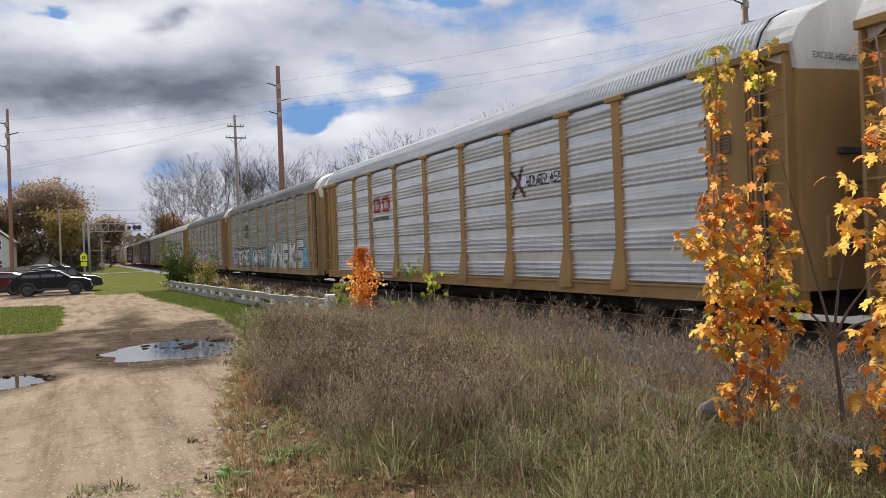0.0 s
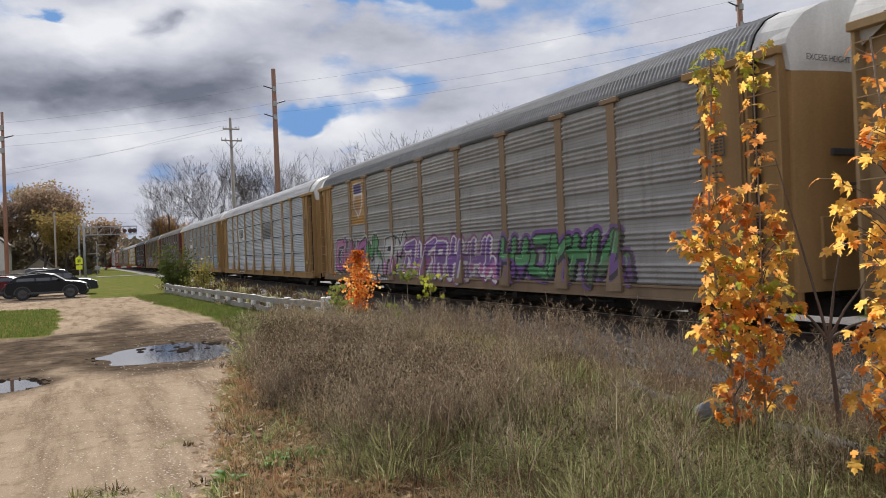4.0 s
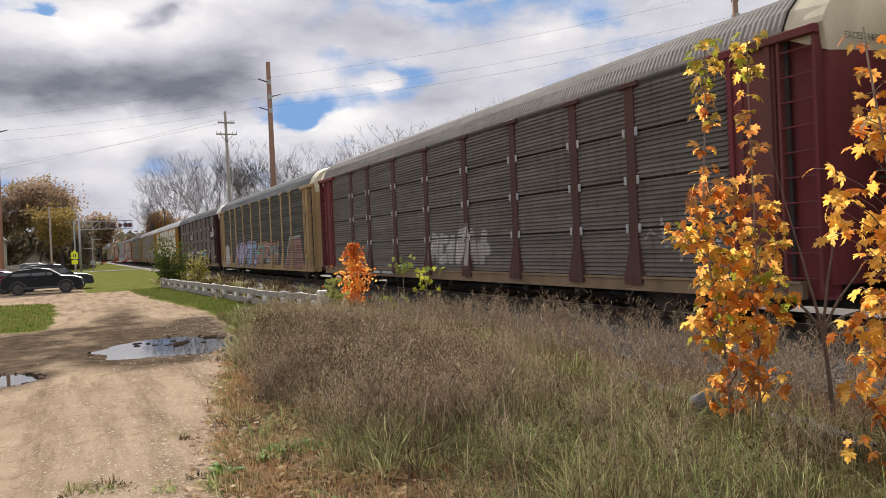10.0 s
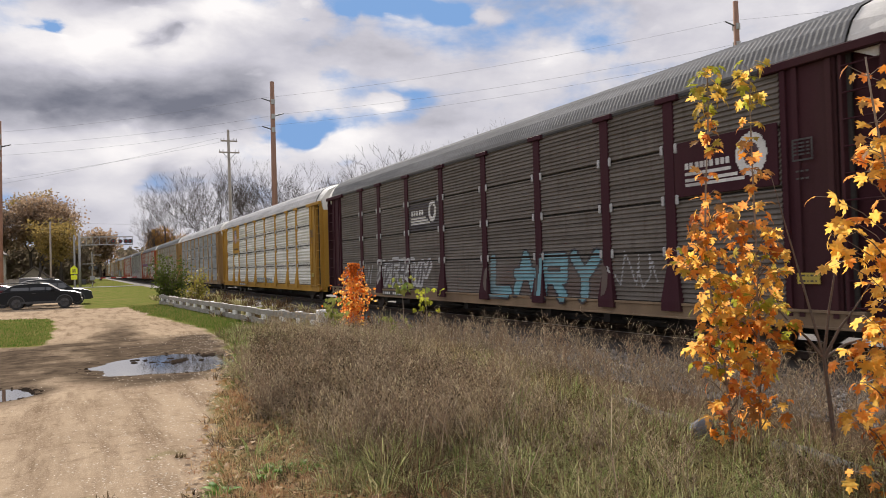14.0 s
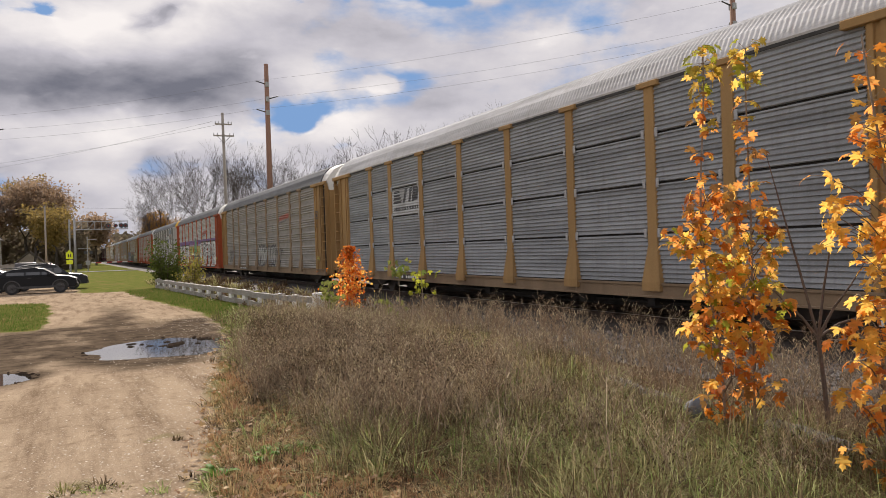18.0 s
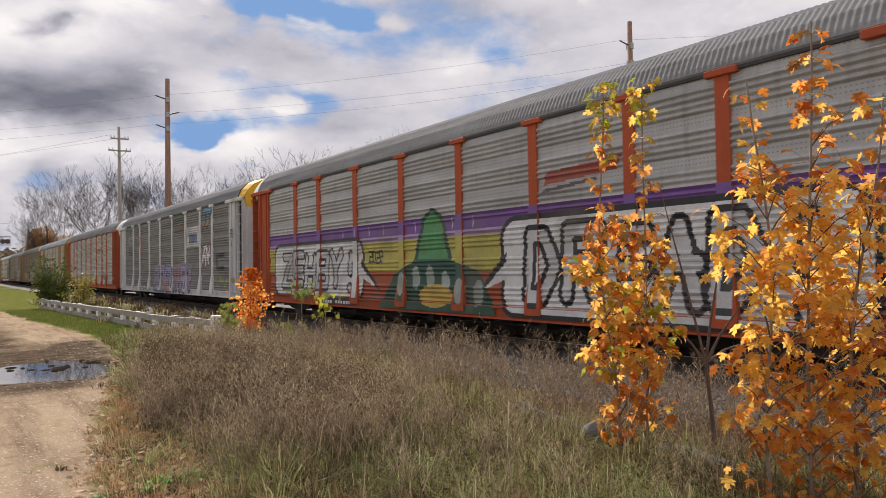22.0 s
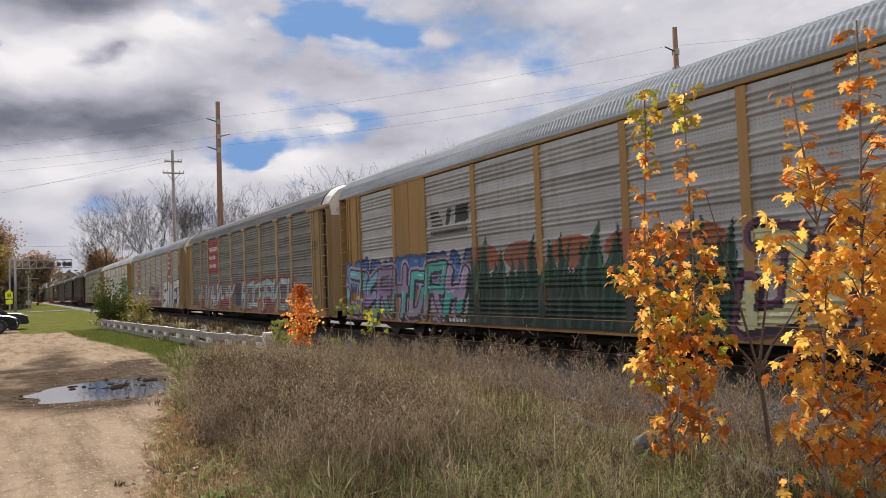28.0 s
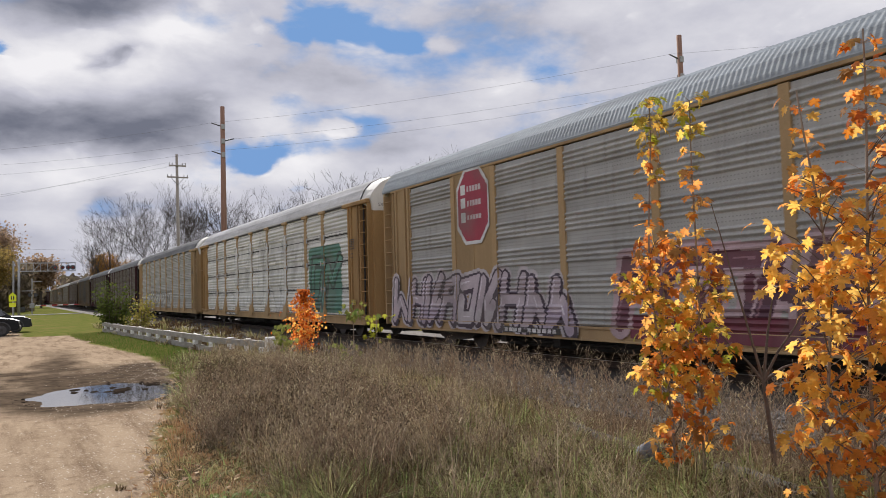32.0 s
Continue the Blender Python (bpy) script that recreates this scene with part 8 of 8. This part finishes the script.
    shield = [(0.42, 1.02), (0.62, 1.0), (0.85, 1.12), (1.08, 1.0), (1.28, 1.02), (1.24, 0.8), (1.30, 0.5), (1.22, 0.2), (0.85, 0.04), (0.48, 0.2), (0.40, 0.5), (0.46, 0.8)]
    c.poly(shield, navy)
    inner = [(0.85 + (u - 0.85) * 0.92, 0.56 + (v - 0.56) * 0.94) for u, v in shield]
    for i in range(11):
        u = 0.44 + i * 0.0755
        c.strip_in(inner, u, u + 0.076, 0.0, 0.62, (crimson, (0.62, 0.60, 0.58))[i % 2])
    c.bars(0.56, 1.14, 0.84, 0.94, 5, (0.62, 0.6, 0.6))
    c.bars(0.50, 1.20, 0.68, 0.78, 7, (0.62, 0.6, 0.6))
    finish(c, "shield", "blue shield with red and white stripes", 0.062)
    cu = bpy.data.curves.new("slogan", "FONT")
    cu.body, cu.size, cu.extrude, cu.align_x = "BUILDING AMERICA", 0.19, 0.001, "CENTER"
    tmp = bpy.data.objects.new("slogan", cu)
    scene.collection.objects.link(tmp)
    me = bpy.data.meshes.new_from_object(tmp)
    bpy.data.objects.remove(tmp)
    me.materials.clear()
    me.materials.append(spray((0.05, 0.04, 0.03)))
    o = link("slogan", me, CARS[8], Matrix(((0, 0, -1, ex - 0.059), (-1, 0, 0, 8.05), (0, 1, 0, 3.1), (0, 0, 0, 1))), "dark lettering BUILDING AMERICA")
    o["kind"] = "stuff"
    c = canvas(8, 1.2, 9.0, SILL1 + 0.03, 0.3)
    c.wild(0.2, 4.2, 0.02, 0.25, (GY, LB), (0.2, 0.25, 0.28), 30, 0.06)
    finish(c, "tag", "faded small graffiti along the sill")
    # banded car with black emblem
    for y in (6.9,):
        c = canvas(9, y, 2.5, 2.85, 1.05)
        c.rect(0, 2.5, 0, 1.05, (0.55, 0.56, 0.56))
        for i in range(4):
            c.poly([(0.12 + i * 0.02, 0.42 + i * 0.12), (0.85 - i * 0.05, 0.42 + i * 0.12), (0.9 - i * 0.05, 0.5 + i * 0.12), (0.15 + i * 0.02, 0.5 + i * 0.12)], BK)
        c.poly([(1.0, 0.42), (1.2, 0.42), (1.45, 0.9), (1.2, 0.9)], BK)
        c.poly([(1.5, 0.42), (1.7, 0.42), (1.85, 0.9), (1.62, 0.9)], BK)
        c.poly([(1.8, 0.42), (2.3, 0.46), (2.38, 0.9), (1.9, 0.9)], BK)
        c.bars(0.2, 2.35, 0.14, 0.28, 15, BK)
        finish(c, "sign_panel", "pale sign panel with black plain shapes")
    # galvanised car with a red patch and an outlined tag
    for k in (10, 13, 11):
        c = canvas(k, -4.5, 2.5, 3.15, 0.75)
        c.poly([(0.1, 0.25), (0.2, 0.5), (2.35, 0.62), (2.2, 0.36)], (0.44, 0.09, 0.06) if k != 13 else (0.42, 0.13, 0.10))
        c.poly([(0.05, 0.08), (0.05, 0.16), (1.6, 0.28), (1.7, 0.22)], (0.10, 0.09, 0.09))
        finish(c, "emblem", "faded red slanting emblem")
    c = canvas(10, 11.0, 17.0, SILL1, 1.5)
    c.wild(0.5, 2.2, 0.3, 1.1, ((0.22, 0.21, 0.2),), BK, 33, 0.08)
    c.wild(10.2, 14.4, 0.15, 1.2, ((0.42, 0.42, 0.40), (0.38, 0.38, 0.36)), BK, 34, 0.2, 7)
    c.scrawl(14.5, 16.3, 0.2, 1.1, BK, 35, 0.03)
    finish(c, "graffiti", "black outlined graffiti on bare sheet")
    # the long mural
    c = canvas(11, 11.72, 23.44, SILL0 + 0.02, 2.75)
    c.rect(0, 23.4, 2.05, 2.5, PU)
    c.rect(0, 23.4, 1.9, 2.1, (0.42, 0.30, 0.46))
    c.rect(0, 23.4, 1.05, 1.95, (0.52, 0.46, 0.10))
    c.rect(0, 23.4, 0.32, 1.08, (0.36, 0.08, 0.03))
    for i in range(9):
        u = 6.5 + i * 0.9
        c.seg((u, 2.15), (u + 0.03, 2.4), 0.02, (0.6, 0.55, 0.7))
    for u0, u1, tip in ((0.6, 7.9, 1), (14.9, 23.2, -1)):
        v1 = 2.05 if tip > 0 else 2.2
        c.rect(u0 - 0.1, u1 + 0.1, 0.05 if tip < 0 else 0.2, v1 + 0.1, BK, 0.5)
        c.rect(u0, u1, 0.15 if tip < 0 else 0.3, v1, WH, 0.45)
        t = u1 if tip > 0 else u0
        c.poly([(t - 0.1 * tip, 0.9), (t + 1.1 * tip, 0.55), (t - 0.1 * tip, 1.5)], BK)
        c.poly([(t - 0.25 * tip, 0.95), (t + 0.85 * tip, 0.62), (t - 0.25 * tip, 1.38)], WH)
    c.word("ZEHBY!", 1.2, 0.55, 6.3, 1.2, 0.11, (0.60, 0.60, 0.60), BK, 0.08, 0.1)
    c.word("DREAD!", 15.6, 0.4, 7.2, 1.55, 0.13, (0.62, 0.62, 0.62), BK, 0.12, 0.06)
    c.word("2022", 8.3, 1.35, 0.9, 0.35, 0.03, BK, slant=0)
    # plain green arch between the balloons
    c.poly([(9.0, 0.05), (9.8, 1.0), (10.9, 1.35), (11.4, 2.5), (11.9, 2.75), (12.4, 2.5), (12.8, 1.35), (13.9, 1.1), (14.7, 0.05)], DG)
    c.poly([(11.1, 1.4), (11.5, 2.4), (11.9, 2.65), (12.3, 2.4), (12.6, 1.4)], GN)
    for i in range(6):
        c.oval(10.3 + i * 0.72, 0.75 + 0.2 * math.sin(i), 0.2, 0.32, (0.36, 0.42, 0.36))
    c.oval(12.0, 0.45, 0.8, 0.3, (0.55, 0.38, 0.08))
    finish(c, "mural", "mural of purple and yellow bands with lettered balloons")
    # white-posted car
    c = canvas(12, -4.4, 2.55, 2.95, 1.05)
    c.rect(0, 2.55, 0, 1.05, (0.62, 0.63, 0.63))
    c.bars(0.5, 2.1, 0.2, 0.7, 4, (0.05, 0.09, 0.26), 0.2)
    finish(c, "sign_panel", "white sign panel with blue shapes")
    c = canvas(12, 11.4, 23.0, SILL0 + 0.03, 4.3)
    c.wild(8.6, 16.6, 0.1, 1.5, ((0.30, 0.24, 0.38), (0.28, 0.30, 0.48), (0.40, 0.22, 0.17), (0.34, 0.28, 0.42)), (0.08, 0.07, 0.11), 40, 0.2)
    c.wild(13.2, 15.3, 3.4, 4.2, ((0.14, 0.16, 0.13), (0.25, 0.10, 0.06), (0.08, 0.15, 0.06)), (0.05, 0.05, 0.05), 41, 0.14)
    c.wild(18.9, 20.3, 3.3, 4.25, ((0.10, 0.28, 0.42), (0.40, 0.26, 0.16)), (0.14, 0.07, 0.05), 42, 0.2)
    c.wild(18.9, 20.2, 1.4, 2.5, (WH, (0.5, 0.5, 0.5)), (0.2, 0.1, 0.15), 43, 0.12)
    c.seg((21.2, 1.9), (22.3, 1.9), 0.1, BK)
    c.seg((21.2, 1.9), (21.2, 1.3), 0.1, BK)
    c.seg((21.2, 1.3), (22.3, 1.3), 0.1, BK)
    c.scrawl(20.6, 22.6, 0.4, 1.1, (0.30, 0.36, 0.12), 44, 0.04)
    c.scrawl(0.4, 2.0, 2.9, 3.8, (0.55, 0.55, 0.55), 45, 0.03)
    c.scrawl(0.6, 2.2, 2.3, 2.8, BK, 46, 0.03)
    c.oval(5.0, 2.6, 0.35, 0.3, (0.3, 0.12, 0.08))
    c.scrawl(4.2, 5.4, 2.9, 3.5, (0.4, 0.1, 0.1), 47, 0.04)
    finish(c, "graffiti", "purple graffiti and small coloured patches")
    # red-posted car
    c = canvas(13, -3.4, 8.2, SILL1, 1.4)
    c.scrawl(0.2, 1.6, 0.3, 1.1, WH, 50, 0.035)
    c.scrawl(2.0, 3.4, 0.3, 1.2, (0.5, 0.5, 0.5), 51, 0.035)
    c.scrawl(4.0, 6.3, 0.2, 1.0, BK, 52, 0.035)
    finish(c, "tag", "white and black scribbled tags")
    # tan plate-sided car with long graffiti
    c = canvas(14, 13.1, 25.9, SILL0 + 0.02, 2.4)
    c.wild(0.1, 8.4, 1.0, 1.95, (BL, (0.12, 0.26, 0.5)), (0.04, 0.06, 0.14), 60, 0.18)
    c.wild(0.2, 8.3, 0.1, 1.75, (TE, LB, (0.34, 0.24, 0.44), TE, (0.42, 0.34, 0.50)), BK, 61, 0.2)
    for u in (9.2, 10.9, 12.8, 14.6, 16.2):
        c.oval(u, 1.75, 0.75, 0.36, (0.36, 0.13, 0.07))
    c.rect(8.4, 17.3, 0.05, 1.25, (0.012, 0.03, 0.022), 0.2)
    c.flames(8.5, 17.2, 0.5, 2.35, ((0.012, 0.035, 0.024), (0.04, 0.12, 0.065), (0.025, 0.075, 0.05), (0.06, 0.16, 0.10)), 62, 30)
    c.flames(8.5, 17.2, 0.1, 1.5, ((0.010, 0.028, 0.02), (0.02, 0.06, 0.04), (0.03, 0.09, 0.055)), 63, 26)
    c.wild(17.2, 25.4, 0.15, 1.9, (CRM, (0.60, 0.60, 0.34), CRM, (0.16, 0.06, 0.12)), (0.035, 0.02, 0.03), 64, 0.24)
    finish(c, "graffiti", "teal, dark green and cream graffiti the whole length")
    c = canvas(14, 6.8, 2.4, 2.9, 0.9)
    for i in range(4):
        c.poly([(0.15, 0.38 + i * 0.12), (0.8 - i * 0.05, 0.38 + i * 0.12), (0.85 - i * 0.05, 0.46 + i * 0.12), (0.18, 0.46 + i * 0.12)], BK)
    c.poly([(0.95, 0.4), (1.15, 0.4), (1.4, 0.85), (1.15, 0.85)], BK)
    c.poly([(1.5, 0.4), (2.2, 0.44), (2.25, 0.86), (1.6, 0.86)], BK)
    c.bars(0.15, 2.2, 0.12, 0.26, 15, BK)
    finish(c, "emblem", "black emblem drawn as plain shapes")
    # red sign car
    c = canvas(15, 6.92, 2.62, 2.72, 2.04)
    c.rect(0, 2.62, 0, 2.04, (0.36, 0.035, 0.04))
    for i, w in enumerate((2.1, 1.6, 1.75)):
        c.bars(0.2, 0.2 + w, 1.35 - i * 0.5, 1.58 - i * 0.5, (8, 7, 7)[i], WH, 0.3)
    finish(c, "sign_panel", "red sign panel with three white lines of bars")
    c = canvas(15, 11.3, 21.5, SILL0 + 0.05, 1.95)
    c.wild(1.2, 10.4, 0.1, 1.5, ((0.44, 0.56, 0.58), (0.56, 0.58, 0.58), (0.36, 0.08, 0.09)), (0.20, 0.05, 0.06), 70, 0.2)
    c.wild(12.0, 20.8, 0.1, 1.6, ((0.36, 0.52, 0.52), (0.52, 0.55, 0.56), (0.36, 0.08, 0.09)), (0.20, 0.05, 0.06), 71, 0.2)
    c.rect(10.7, 11.9, 0.3, 1.5, (0.06, 0.055, 0.06))
    finish(c, "graffiti", "pale blue and white graffiti with red outlines")
    # octagon car
    for y in (8.95, -7.2):
        c = canvas(16, y, 1.8, 2.75, 2.2)
        for rr_, col in ((0.0, WH), (0.07, (0.36, 0.03, 0.06)), ):
            a, b, cc, d = 0.08 + rr_, 1.72 - rr_, 0.1 + rr_, 2.1 - rr_
            c.poly([(a + 0.4, cc), (b - 0.4, cc), (b, cc + 0.45), (b, d - 0.45), (b - 0.4, d), (a + 0.4, d), (a, d - 0.45), (a, cc + 0.45)], col)
        for i in range(3):
            c.rect(0.3, 0.55, 1.45 - i * 0.38, 1.72 - i * 0.38, WH)
            c.bars(0.62, 1.35, 1.5 - i * 0.38, 1.64 - i * 0.38, 5, (0.6, 0.5, 0.5))
        finish(c, "octagon_sign", "red octagon sign with white bars")
    c = canvas(16, 13.2, 25.6, SILL0 + 0.05, 2.2)
    c.wild(0.3, 9.3, 0.1, 1.5, ((0.52, 0.44, 0.48), (0.46, 0.38, 0.46), (0.55, 0.50, 0.52)), (0.05, 0.03, 0.05), 80, 0.2)
    c.wild(10.7, 16.2, 0.2, 1.75, ((0.16, 0.06, 0.08), (0.10, 0.04, 0.06)), (0.5, 0.36, 0.38), 81, 0.24)
    c.rect(11.0, 17.4, 0.05, 0.5, (0.18, 0.04, 0.06))
    c.rect(18.6, 24.8, 0.3, 1.5, BK, 0.3)
    c.word("SWIFT", 18.2, 0.0, 6.9, 1.85, 0.27, (0.74, 0.74, 0.76), BK, 0.08, 0.12)
    finish(c, "graffiti", "pink and white graffiti along the lower wall")
    # pale car with large white letters
    c = canvas(17, 6.0, 17.5, SILL1, 3.6)
    c.word("SURP", 0.8, 0.5, 11.6, 2.7, 0.42, (0.70, 0.70, 0.66), (0.5, 0.5, 0.48), 0.06, 0.1)
    c.rect(13.4, 17.0, 0.1, 2.7, (0.08, 0.22, 0.16), 0.3)
    c.wild(13.6, 16.8, 0.2, 2.5, ((0.10, 0.28, 0.20), (0.07, 0.18, 0.14)), (0.04, 0.08, 0.06), 90, 0.2)
    finish(c, "graffiti", "large white letters and a green patch")
    c = canvas(18, 9.0, 14.0, SILL1, 1.6)
    c.wild(0.3, 13.0, 0.1, 1.2, ((0.55, 0.54, 0.50), (0.48, 0.47, 0.45)), (0.2, 0.19, 0.18), 95, 0.18)
    finish(c, "graffiti", "pale graffiti along the lower wall")
    # stencils on sills and end plates, read from nowhere
    for k in range(-1, 19):
        c = canvas(k, 6.7, 2.4, SILL0 + 0.08, 0.16)
        c.rect(0, 2.3, 0, 0.16, (0.05, 0.045, 0.04))
        c.bars(0.08, 0.85, 0.03, 0.13, 4, WH)
        c.bars(1.05, 2.2, 0.03, 0.13, 6, WH)
        finish(c, "stencil", "white stencilled bars on a dark strip")
        c = canvas(k, -11.95, 0.75, 2.2, 1.4)
        c.rect(0.05, 0.45, 1.0, 1.03, BK)
        c.rect(0.05, 0.45, 1.33, 1.36, BK)
        c.rect(0.05, 0.08, 1.0, 1.36, BK)
        c.rect(0.42, 0.45, 1.0, 1.36, BK)
        for i in range(4):
            c.bars(0.1, 0.4, 1.08 + i * 0.06, 1.11 + i * 0.06, 4, BK)
        for i in range(3):
            c.bars(0.12, 0.4, 0.8 - i * 0.1, 0.83 - i * 0.1, 3, BK)
        finish(c, "stencil", "small dark stencilled data block")
        c = canvas(k, -12.0, 0.5, 1.15, 0.3)
        c.rect(0.02, 0.45, 0.05, 0.25, (0.55, 0.42, 0.05))
        c.bars(0.06, 0.42, 0.1, 0.13, 5, BK)
        c.bars(0.06, 0.42, 0.17, 0.2, 5, BK)
        finish(c, "notice", "small yellow notice plate")
    cu = bpy.data.curves.new("notice_text", "FONT")
    cu.body, cu.size, cu.extrude, cu.align_x = "EXCESS HEIGHT CAR", 0.15, 0.002, "CENTER"
    tmp = bpy.data.objects.new("notice_text", cu)
    scene.collection.objects.link(tmp)
    me = bpy.data.meshes.new_from_object(tmp)
    bpy.data.objects.remove(tmp)
    me.materials.clear()
    me.materials.append(spray((0.06, 0.06, 0.065)))
    INKY = spray((0.08, 0.065, 0.05))
    for k in range(-1, 19):
        o = link("height_notice", me, CARS[k], pose(-0.62, -CORNER - 0.226, EAVE - 0.28, 90, 0, 0), "black lettering EXCESS HEIGHT CAR")
        o["kind"] = "stuff"
        for x0, x1, z in ((-0.62, -0.22, 2.52), (-0.58, -0.30, 2.40), (-0.70, -0.05, 1.62), (-0.70, -0.20, 1.53), (-0.70, -0.10, 1.44)):
            part("stencil_line", box(x0, x1, -CORNER - 0.226, -CORNER - 0.16, z, z + 0.045), INKY, CARS[k])
        part("door_slot", box(-0.75, 0.35, -CORNER - 0.235, -CORNER - 0.12, 3.02, 3.14, 0.01), DARK, CARS[k])
        part("door_panel", box(-1.0, -0.35, -CORNER - 0.165, -CORNER - 0.05, 0.95, 2.0, 0.012), SP[k][4], CARS[k])


rail_paint()


motions()
